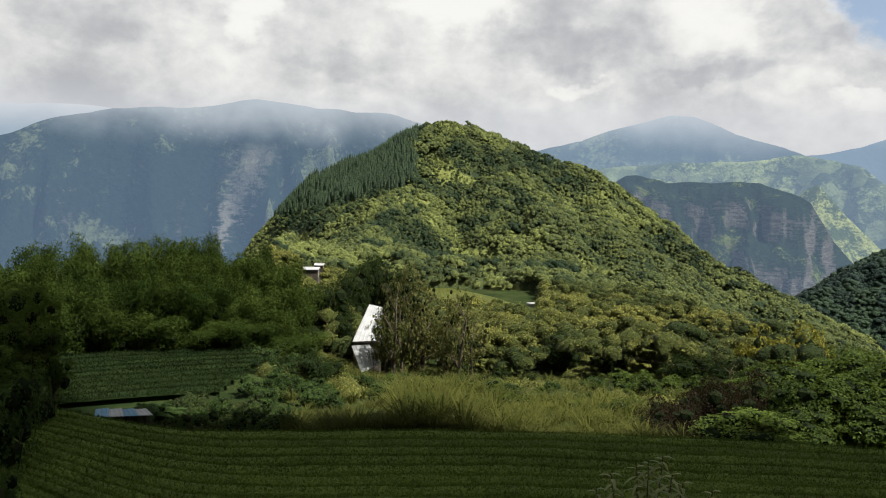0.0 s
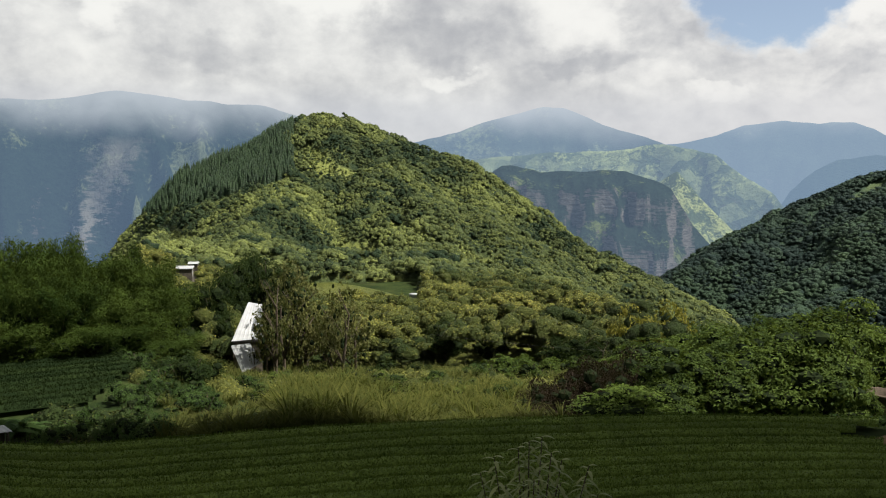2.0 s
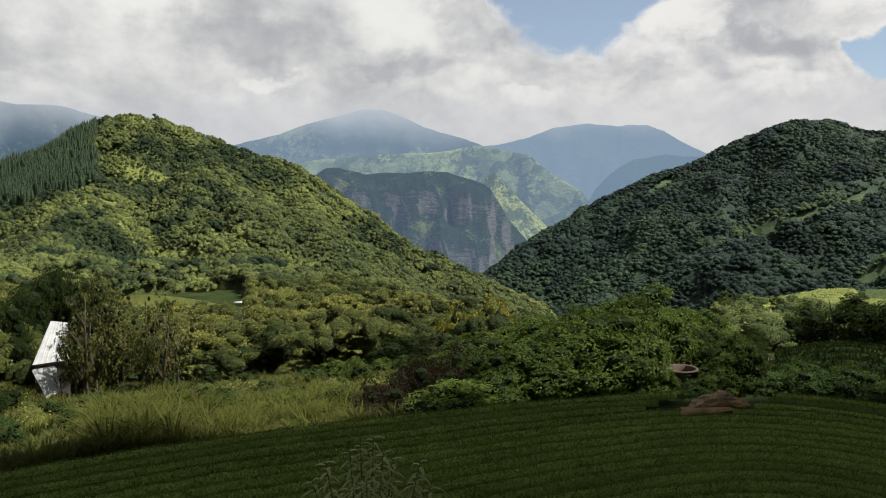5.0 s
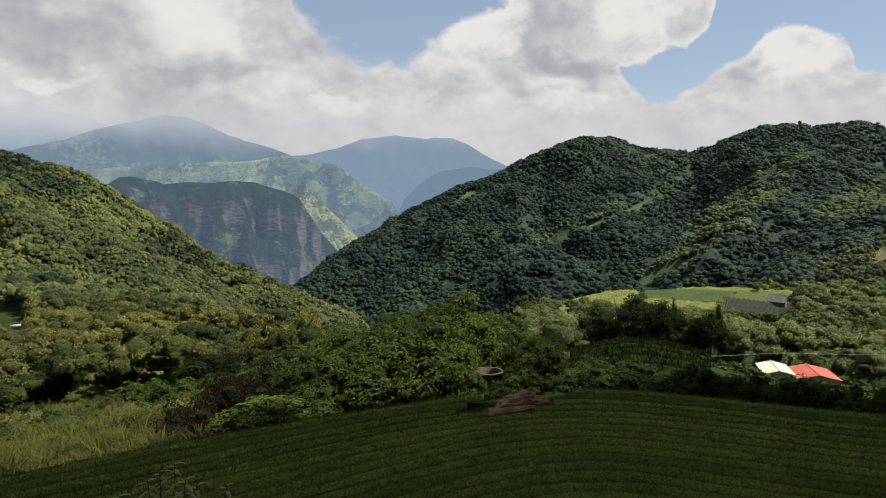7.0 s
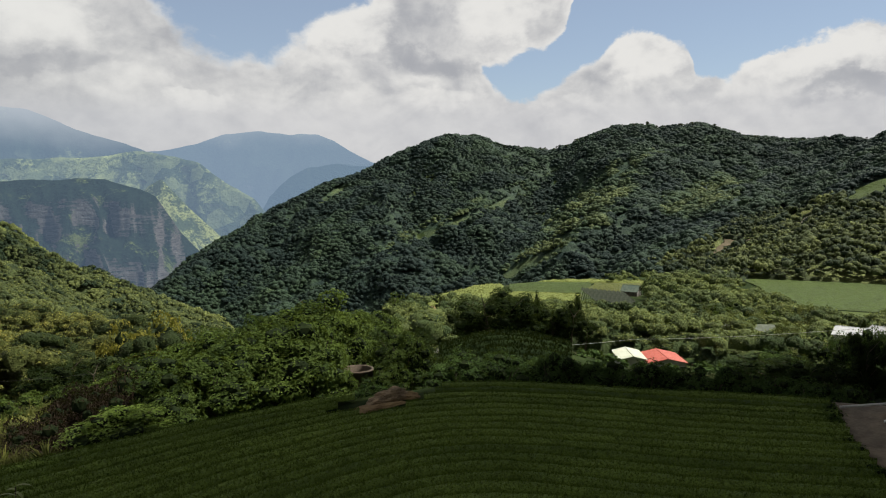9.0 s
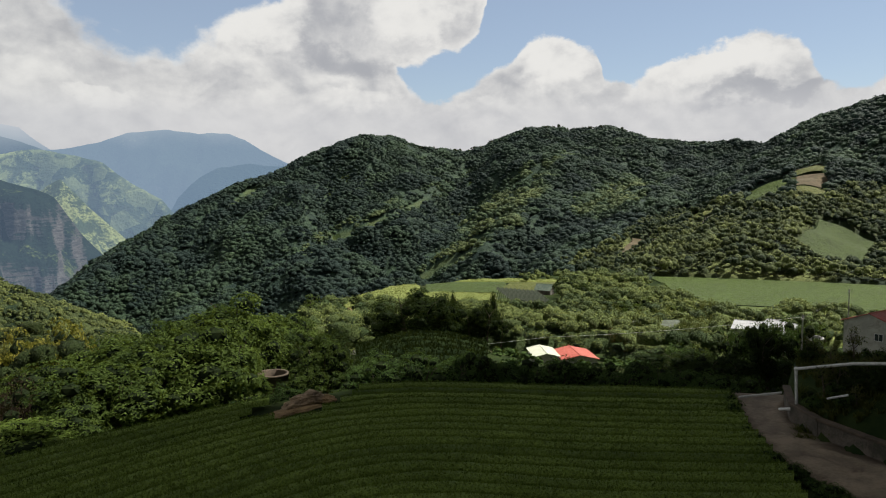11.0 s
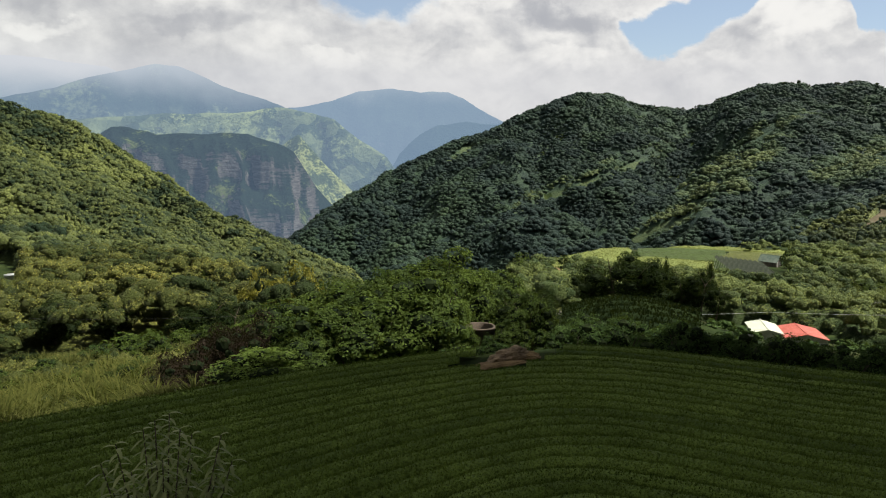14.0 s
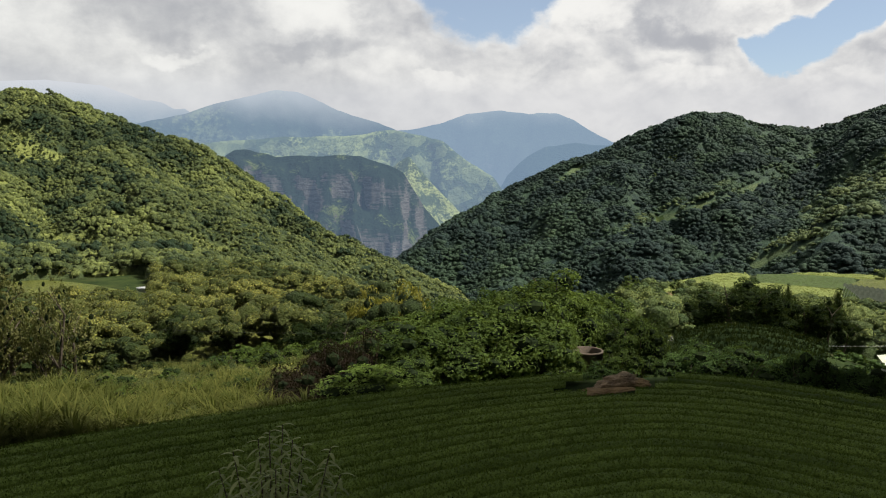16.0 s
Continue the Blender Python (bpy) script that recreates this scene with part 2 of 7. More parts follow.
def distance(name, wood, grass, rock, haze_tint, glow, scale=0.004, steep=0.75, grass_at=0.55, slide=None, layers=(1.0, 1.0, 3.5), veil=None, farm=None):
    """Far slopes: woods, meadows and bare rock, with distance haze mixed in as bright emission."""
    mat = bpy.data.materials.new(name)
    mat.use_nodes = True
    N = Nodes(mat.node_tree)
    geo = N.add("ShaderNodeNewGeometry")
    pos = geo.outputs["Position"]
    big = N.noise(pos, scale, 8.0, 0.62)
    small = N.noise(pos, scale * 14, 4.0, 0.7)
    col = N.mix(N.step(N.m("ADD", big, N.m("MULTIPLY", N.m("SUBTRACT", small, 0.5), 0.35)), grass_at, grass_at + 0.1), wood, grass)
    col = N.mix(N.step(small, 0.35, 0.62, 0.55, 0.0), col, tuple(c * 0.4 for c in wood))
    sep = N.add("ShaderNodeSeparateXYZ")
    N.link(geo.outputs["Normal"], sep.inputs[0])
    mp = N.add("ShaderNodeMapping")
    N.link(pos, mp.inputs[0])
    mp.inputs["Scale"].default_value = layers
    bands = N.noise(mp.outputs[0], scale * 5, 7.0, 0.72)
    cliff = N.m("ADD", sep.outputs[2], N.m("MULTIPLY", N.m("SUBTRACT", bands, 0.5), 1.1))
    stone = N.mix(N.step(bands, 0.42, 0.60), tuple(c * 0.45 for c in rock), rock)
    col = N.mix(N.step(cliff, steep, steep - 0.12), col, stone)
    if slide:
        # a bare landslide running down the slope: angle, half width, lean, top and foot
        a0, wide, lean, top, foot = slide
        at = N.add("ShaderNodeSeparateXYZ")
        N.link(pos, at.inputs[0])
        az = N.m("MULTIPLY", N.m("ARCTAN2", at.outputs[0], at.outputs[1]), 57.2958)
        off = N.m("ADD", N.m("SUBTRACT", az, a0), N.m("MULTIPLY", N.m("SUBTRACT", at.outputs[2], top), -lean))
        off = N.m("ADD", off, N.m("MULTIPLY", N.m("SUBTRACT", bands, 0.5), 5.0))
        grow = N.step(at.outputs[2], foot, top, wide * 0.3, wide)
        f = N.m("MULTIPLY", N.step(N.m("ABSOLUTE", off), grow, N.m("MULTIPLY", grow, 0.2)), N.step(at.outputs[2], top, top - 60.0))
        col = N.mix(N.m("MULTIPLY", f, N.step(at.outputs[2], foot, top, 0.6, 0.3)), col, (0.24, 0.22, 0.195))
    if farm:
        # farmed lower slopes: small light plots below a height
        top, tone = farm
        at = N.add("ShaderNodeSeparateXYZ")
        N.link(pos, at.inputs[0])
        cells = N.add("ShaderNodeTexVoronoi")
        N.link(pos, cells.inputs["Vector"])
        cells.inputs["Scale"].default_value = 0.022
        own = N.add("ShaderNodeSeparateColor")
        N.link(cells.outputs["Color"], own.inputs[0])
        f = N.m("MULTIPLY", N.step(N.m("ADD", at.outputs[2], N.m("MULTIPLY", N.m("SUBTRACT", big, 0.5), 260.0)), top, top - 70.0), N.step(own.outputs[0], 0.35, 0.8, 0.1, 0.8))
        col = N.mix(f, col, tone)
    p = N.add("ShaderNodeBsdfPrincipled")
    N.link(col, p.inputs["Base Color"])
    p.inputs["Roughness"].default_value = 0.95
    p.inputs["Specular IOR Level"].default_value = 0.0
    bp = N.add("ShaderNodeBump")
    bp.inputs["Strength"].default_value, bp.inputs["Distance"].default_value = 0.8, 14.0
    N.link(small, bp.inputs["Height"])
    N.link(bp.outputs[0], p.inputs["Normal"])
    # haze put into the surface as an even bluish glow
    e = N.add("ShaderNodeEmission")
    e.inputs[0].default_value = (*haze_tint, 1)
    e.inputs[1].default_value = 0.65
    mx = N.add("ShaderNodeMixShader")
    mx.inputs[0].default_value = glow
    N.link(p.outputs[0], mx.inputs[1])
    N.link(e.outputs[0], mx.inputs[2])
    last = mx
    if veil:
        # cloud over the tops, put in as pale emission that grows with height
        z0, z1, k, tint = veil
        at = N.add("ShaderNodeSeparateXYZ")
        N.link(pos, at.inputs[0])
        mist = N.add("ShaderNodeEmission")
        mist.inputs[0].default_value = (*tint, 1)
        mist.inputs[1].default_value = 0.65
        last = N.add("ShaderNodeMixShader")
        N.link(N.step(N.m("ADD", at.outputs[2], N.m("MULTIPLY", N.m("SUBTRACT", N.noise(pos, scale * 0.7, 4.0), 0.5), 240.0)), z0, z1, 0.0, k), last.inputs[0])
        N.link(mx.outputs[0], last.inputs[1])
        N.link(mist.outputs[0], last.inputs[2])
    out = N.add("ShaderNodeOutputMaterial")
    N.link(last.outputs[0], out.inputs[0])
    return mat


M = {
    "tea": foliage("tea_leaf", (0.056, 0.094, 0.016), (0.205, 0.285, 0.054), 0.35, 0.15, 0.6, 0.05, fine=9.0, gap_shade=0.6, vary=0.7),
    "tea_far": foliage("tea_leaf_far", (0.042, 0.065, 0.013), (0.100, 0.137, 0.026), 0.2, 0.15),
    "broad": foliage("broad_leaf", (0.021, 0.044, 0.015), (0.069, 0.114, 0.032), 0.4, 0.25, 0.7, 0.05),
    "vine": foliage("vine_leaf", (0.016, 0.032, 0.007), (0.123, 0.178, 0.034), 0.45, 0.3, 0.65, 0.08, vary=0.3),
    # brighter copy of the vine leaf: sun on the tall crown put into colour
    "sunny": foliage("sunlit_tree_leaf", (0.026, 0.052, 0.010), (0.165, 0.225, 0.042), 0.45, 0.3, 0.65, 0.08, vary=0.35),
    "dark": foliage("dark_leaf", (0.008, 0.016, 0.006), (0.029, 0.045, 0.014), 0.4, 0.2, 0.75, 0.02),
    # dimmed tea leaf: shade on the lower field is put into its colour
    "tea_shaded": foliage("shaded_tea_leaf", (0.007, 0.014, 0.006), (0.020, 0.032, 0.010), 0.4, 0.1, 0.75, 0.02),
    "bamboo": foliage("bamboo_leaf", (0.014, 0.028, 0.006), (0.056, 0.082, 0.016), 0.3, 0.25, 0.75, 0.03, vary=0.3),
    "bamboo_light": foliage("bamboo_leaf_light", (0.056, 0.069, 0.014), (0.153, 0.162, 0.040), 0.12),
    "yellow": foliage("yellow_leaf", (0.101, 0.104, 0.018), (0.260, 0.236, 0.040), 0.3),
    "grass": foliage("silver_grass", (0.024, 0.032, 0.008), (0.092, 0.097, 0.028), 0.16, 0.25, 0.9, 0.03, patch=(0.10, 0.60, (0.077, 0.065, 0.024))),
    "reed": foliage("reed_leaf", (0.032, 0.040, 0.009), (0.145, 0.148, 0.039), 0.22, 0.25, 0.9, 0.03, vary=0.5),
    "dry": foliage("dry_stem", (0.010, 0.007, 0.006), (0.034, 0.024, 0.018), 0.6, 0.1, 0.95, 0.0),
    "rust": foliage("rusty_leaf", (0.043, 0.053, 0.015), (0.136, 0.128, 0.043), 0.5),
    "ridge": foliage("ridge_leaf", (0.015, 0.025, 0.013), (0.063, 0.078, 0.029), 0.03, 0.2, patch=(0.008, 0.60, (0.119, 0.130, 0.042)), fine=0.8),
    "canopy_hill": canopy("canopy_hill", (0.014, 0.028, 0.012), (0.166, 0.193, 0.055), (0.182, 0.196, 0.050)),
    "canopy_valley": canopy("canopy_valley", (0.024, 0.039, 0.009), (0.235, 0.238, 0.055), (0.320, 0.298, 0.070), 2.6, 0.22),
    # ridge woods: cloud shade and blue haze put into a darker, bluer green
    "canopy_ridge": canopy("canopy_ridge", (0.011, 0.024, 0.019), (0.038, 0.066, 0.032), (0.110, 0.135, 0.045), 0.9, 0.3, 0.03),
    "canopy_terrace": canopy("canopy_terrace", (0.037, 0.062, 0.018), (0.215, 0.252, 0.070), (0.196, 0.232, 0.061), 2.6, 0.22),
    "bright": foliage("bright_leaf", (0.033, 0.053, 0.012), (0.120, 0.144, 0.037), 0.3),
    # dark hearts of crowns: shade inside the foliage is put into their colour
    "core_shade": surface("inner_shade", (0.008, 0.014, 0.006), (0.018, 0.026, 0.009), 3.0, 0.95, 0.4, spec=0.05),
    "pine": foliage("pine_needle", (0.008, 0.019, 0.010), (0.032, 0.056, 0.022), 0.08, 0.1),
    "lawn": foliage("grass_field", (0.034, 0.056, 0.009), (0.072, 0.110, 0.018), 0.12, 0.1, fine=0.7),
    "lawn_yellow": foliage("yellow_field", (0.060, 0.075, 0.013), (0.124, 0.135, 0.027), 0.10, 0.1, fine=0.7),
    "shrub": foliage("shrub_leaf", (0.114, 0.151, 0.043), (0.358, 0.386, 0.157), 1.5, 0.3, 0.5, 0.3),
    "bark": surface("bark", (0.05, 0.038, 0.026), (0.11, 0.09, 0.065), 4.0, 0.9, 0.6),
    "culm": surface("bamboo_culm", (0.10, 0.13, 0.04), (0.18, 0.18, 0.07), 3.0, 0.5, 0.1),
    "ground": surface("undergrowth", (0.011, 0.021, 0.007), (0.034, 0.048, 0.014), 0.12, 0.95, 0.5, stain=(0.052, 0.050, 0.020), spec=0.05),
    "soil": surface("earth", (0.17, 0.11, 0.055), (0.30, 0.205, 0.105), 0.9, 0.95, 0.8, stain=(0.09, 0.065, 0.04)),
    "earth_brown": surface("brown_earth", (0.060, 0.048, 0.028), (0.101, 0.079, 0.045), 0.5, 0.95, 0.6, stain=(0.053, 0.064, 0.026)),
    "earth_grey": surface("grey_earth", (0.064, 0.060, 0.049), (0.112, 0.105, 0.083), 0.5, 0.95, 0.6, stain=(0.053, 0.064, 0.030)),
    "concrete": surface("concrete", (0.13, 0.102, 0.072), (0.24, 0.19, 0.135), 0.7, 0.85, 0.3, stain=(0.07, 0.048, 0.030)),
    "wall_dark": surface("mossy_concrete", (0.05, 0.045, 0.035), (0.12, 0.10, 0.08), 1.3, 0.9, 0.5, stain=(0.03, 0.04, 0.015)),
    "white": surface("white_sheet", (0.312, 0.328, 0.335), (0.390, 0.398, 0.406), 0.8, 0.45, 0.1, stain=(0.257, 0.265, 0.257)),
    "cream": surface("cream_sheet", (0.446, 0.475, 0.360), (0.533, 0.554, 0.446), 0.8, 0.5, 0.1, stain=(0.360, 0.374, 0.288)),
    "red": surface("red_sheet", (0.352, 0.080, 0.056), (0.432, 0.116, 0.084), 0.9, 0.5, 0.1, stain=(0.288, 0.072, 0.048)),
    "blue": surface("blue_sheet", (0.060, 0.195, 0.345), (0.105, 0.270, 0.420), 1.2, 0.5, 0.1),
    "plaster": surface("plaster", (0.315, 0.315, 0.270), (0.420, 0.413, 0.360), 1.0, 0.9, 0.15, stain=(0.210, 0.203, 0.165)),
    "glass": surface("dark_pane", (0.02, 0.025, 0.03), (0.05, 0.06, 0.06), 1.0, 0.15, 0.0),
    "pipe": surface("white_pipe", (0.480, 0.480, 0.464), (0.592, 0.592, 0.576), 5.0, 0.5, 0.1, stain=(0.320, 0.304, 0.272)),
    "post": surface("grey_post", (0.22, 0.21, 0.20), (0.34, 0.33, 0.31), 3.0, 0.8, 0.2),
    "black": surface("black_cable", (0.02, 0.02, 0.02), (0.05, 0.05, 0.05), 5.0, 0.6, 0.0),
    "rim": surface("brown_stone", (0.052, 0.041, 0.029), (0.098, 0.073, 0.052), 1.4, 0.85, 0.3, stain=(0.056, 0.042, 0.032)),
    "boulder": surface("brown_boulder", (0.149, 0.106, 0.067), (0.333, 0.241, 0.149), 1.4, 0.85, 0.9, stain=(0.081, 0.057, 0.040)),
    "net": surface("shade_net", (0.056, 0.068, 0.048), (0.104, 0.120, 0.088), 2.0, 0.9, 0.2),
    "tile_green": surface("green_roof", (0.05, 0.08, 0.06), (0.10, 0.13, 0.10), 1.0, 0.7, 0.2),
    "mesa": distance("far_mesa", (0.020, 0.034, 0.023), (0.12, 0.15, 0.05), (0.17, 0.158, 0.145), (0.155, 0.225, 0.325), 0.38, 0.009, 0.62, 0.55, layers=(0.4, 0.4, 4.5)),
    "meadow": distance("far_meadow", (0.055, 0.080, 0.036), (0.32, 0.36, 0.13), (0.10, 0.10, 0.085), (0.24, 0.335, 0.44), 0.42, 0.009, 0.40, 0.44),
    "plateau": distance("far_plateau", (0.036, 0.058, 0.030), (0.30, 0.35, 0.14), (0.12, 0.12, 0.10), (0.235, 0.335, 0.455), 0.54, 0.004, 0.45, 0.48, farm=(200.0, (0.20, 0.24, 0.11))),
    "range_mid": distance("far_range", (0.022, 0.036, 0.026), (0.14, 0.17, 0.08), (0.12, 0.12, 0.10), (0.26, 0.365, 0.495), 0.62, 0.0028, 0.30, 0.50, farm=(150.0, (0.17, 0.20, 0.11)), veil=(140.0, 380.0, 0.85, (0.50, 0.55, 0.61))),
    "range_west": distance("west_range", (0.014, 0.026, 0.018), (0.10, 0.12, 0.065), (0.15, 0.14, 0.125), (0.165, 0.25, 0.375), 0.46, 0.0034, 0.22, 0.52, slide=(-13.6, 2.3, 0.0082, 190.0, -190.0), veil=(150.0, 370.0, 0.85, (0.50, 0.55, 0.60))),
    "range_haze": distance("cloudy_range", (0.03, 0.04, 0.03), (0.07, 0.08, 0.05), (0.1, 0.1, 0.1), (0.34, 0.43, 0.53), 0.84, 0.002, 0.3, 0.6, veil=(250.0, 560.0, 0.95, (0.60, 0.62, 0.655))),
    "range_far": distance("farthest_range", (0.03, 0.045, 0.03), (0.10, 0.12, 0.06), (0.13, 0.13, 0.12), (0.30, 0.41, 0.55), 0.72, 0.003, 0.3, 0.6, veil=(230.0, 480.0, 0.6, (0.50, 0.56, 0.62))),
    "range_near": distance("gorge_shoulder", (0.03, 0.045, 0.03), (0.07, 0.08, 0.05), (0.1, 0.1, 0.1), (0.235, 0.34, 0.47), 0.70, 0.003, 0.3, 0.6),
}


# ---- shapes ----
def lattice(n):
    """A repeatable lattice of random values for smooth noise."""
    return np.random.RandomState(n).rand(256, 256)


LAT = [lattice(11), lattice(12), lattice(13)]


def vnoise(x, y, k=0):
    """Smooth noise from 0 to 1 for arrays x, y."""
    xi, yi = np.floor(x).astype(int), np.floor(y).astype(int)
    fx, fy = x - xi, y - yi
    fx, fy = fx * fx * (3 - 2 * fx), fy * fy * (3 - 2 * fy)
    L = LAT[k % 3]
    g = lambda a, b: L[(xi + a) % 256, (yi + b) % 256]
    return (g(0, 0) * (1 - fx) + g(1, 0) * fx) * (1 - fy) + (g(0, 1) * (1 - fx) + g(1, 1) * fx) * fy


def fbm(x, y, octaves=4, k=0):
    s, a, t = 0.0, 1.0, 0.0
    for o in range(octaves):
        s, t = s + a * vnoise(x * 2 ** o + 17.3 * o, y * 2 ** o + 5.1 * o, k), t + a
        a *= 0.5
    return s / t


def spot(az, el, far):
    """A place by compass angle, elevation seen from the eye, and distance along the ground."""
    a = radians(az)
    return (far * math.sin(a), far * math.cos(a), EYE + far * math.tan(radians(el)))


EDGE_AZ = (-60, -31, -26, -20, -11, 1, 14, 22, 32, 40, 46, 51, 62, 70, 76, 84, 100)
EDGE_R = (60, 46.6, 39.4, 36.4, 35.2, 34.6, 34.8, 35.8, 38.8, 41.5, 44.2, 44.8, 43.8, 44.0, 44.6, 46, 50)


_A = np.arange(-200.0, 201.0)
_E = np.convolve(np.pad(np.interp(_A, EDGE_AZ, EDGE_R), 12, mode="edge"), np.hanning(25) / np.hanning(25).sum(), "valid")


def field_edge(az):
    return np.interp(az, _A, _E)


HILL = [[(-22, -15, 640), (-16, -9.2, 640), (-13.1, -5.0, 635), (-11.8, -3.1, 630), (-10.3, -0.9, 625), (-8.8, 0.9, 622), (-6.3, 1.8, 620), (-2.9, 2.5, 610), (-1.2, 4.0, 602), (0.4, 4.75, 598), (2.7, 3.9, 590),
         (4.9, 3.3, 580), (9.2, 1.9, 560), (11.8, 0.0, 545), (15.2, -1.8, 515), (17.7, -3.5, 490), (20.5, -5.4, 465), (22.9, -6.9, 440), (25.6, -8.8, 415), (28.2, -10.4, 395), (33, -14, 370)],
        [(-1.2, 4.0, 602), (-2.5, 1.4, 530), (-3.6, -1.2, 450), (-4.6, -3.8, 360), (-5.5, -6.2, 260)],
        [(4.9, 3.3, 580), (5.4, 0.6, 500), (6.5, -2.0, 420), (8.0, -5.2, 330), (8.0, -8.4, 230)],
        [(11.8, 0.0, 545), (12.8, -3.2, 440), (14.5, -6.6, 340), (16.0, -10.0, 260)]]
RIDGE = [[(22, -13, 560), (27.1, -7.4, 620), (29.1, -5.6, 650), (33.2, -3.3, 695), (37.5, -1.0, 745), (39.6, 0.05, 765), (41.8, 0.8, 780), (43.9, 1.35, 790), (45.7, 2.3, 795), (47.0, 3.05, 800), (48.4, 3.55, 802), (49.6, 3.5, 806),
          (51.3, 2.8, 812), (53.9, 2.45, 820), (56.5, 2.3, 830), (57.5, 2.8, 832), (59.0, 3.25, 835), (61.1, 4.0, 838), (62.3, 4.15, 840), (63.7, 3.85, 840), (65.1, 3.95, 838), (66.2, 4.1, 835), (67.8, 3.5, 832), (69.3, 3.1, 830),
          (72.6, 2.65, 820), (75.7, 2.6, 805), (78.3, 2.35, 785), (79.3, 2.7, 760), (80.9, 3.8, 720), (82.7, 4.65, 700), (88, 6, 660), (100, 7, 600)],
         [(59.0, 3.1, 835), (56.5, 1.2, 770), (54.2, -0.8, 700), (51.2, -2.3, 640), (46.4, -4.2, 580), (42.4, -6.7, 520), (36.9, -9.2, 480)],
         [(64.1, 2.6, 800), (62.2, 0.8, 690), (59.9, -1.2, 600), (56.4, -4.7, 500), (52.9, -7.8, 430)],
         [(72.8, 1.8, 760), (70.5, -0.8, 600), (68, -3.6, 470), (65, -6.6, 370)],
         [(83, 3.2, 640), (81, 1.0, 500), (79, -1.6, 400), (77, -4.6, 310)]]


def ridge_height(x, y, lines, slope, soft):
    """Height of slopes falling both ways from crest lines."""
    best = np.full(x.shape, -1e4)
    for line in lines:
        pts = [spot(*p) for p in line]
        for (x0, y0, z0), (x1, y1, z1) in zip(pts, pts[1:]):
            dx, dy = x1 - x0, y1 - y0
            k = np.clip(((x - x0) * dx + (y - y0) * dy) / (dx * dx + dy * dy), 0, 1)
            far = np.hypot(x - x0 - k * dx, y - y0 - k * dy)
            best = np.maximum(best, z0 + k * (z1 - z0) - slope * (np.sqrt(far * far + soft * soft) - soft))
    return best


def crest_gap(x, y, line):
    """How far a place lies from a crest line, along the ground."""
    best = np.full(x.shape, 1e4)
    pts = [spot(*p) for p in line]
    for (x0, y0, _), (x1, y1, _) in zip(pts, pts[1:]):
        dx, dy = x1 - x0, y1 - y0
        k = np.clip(((x - x0) * dx + (y - y0) * dy) / (dx * dx + dy * dy), 0, 1)
        best = np.minimum(best, np.hypot(x - x0 - k * dx, y - y0 - k * dy))
    return best


def smooth_max(a, b, w):
    k = np.clip(0.5 + 0.5 * (a - b) / w, 0, 1)
    return b * (1 - k) + a * k + w * k * (1 - k)


FALL_AZ = (-180, -60, -30, -14, -11.5, 8, 14, 20, 28, 38, 44, 50, 58, 66, 73, 80, 95, 180)
FALL_R = (300, 100, 96, 110, 300, 300, 230, 150, 84, 88, 170, 225, 250, 280, 340, 400, 500, 300)


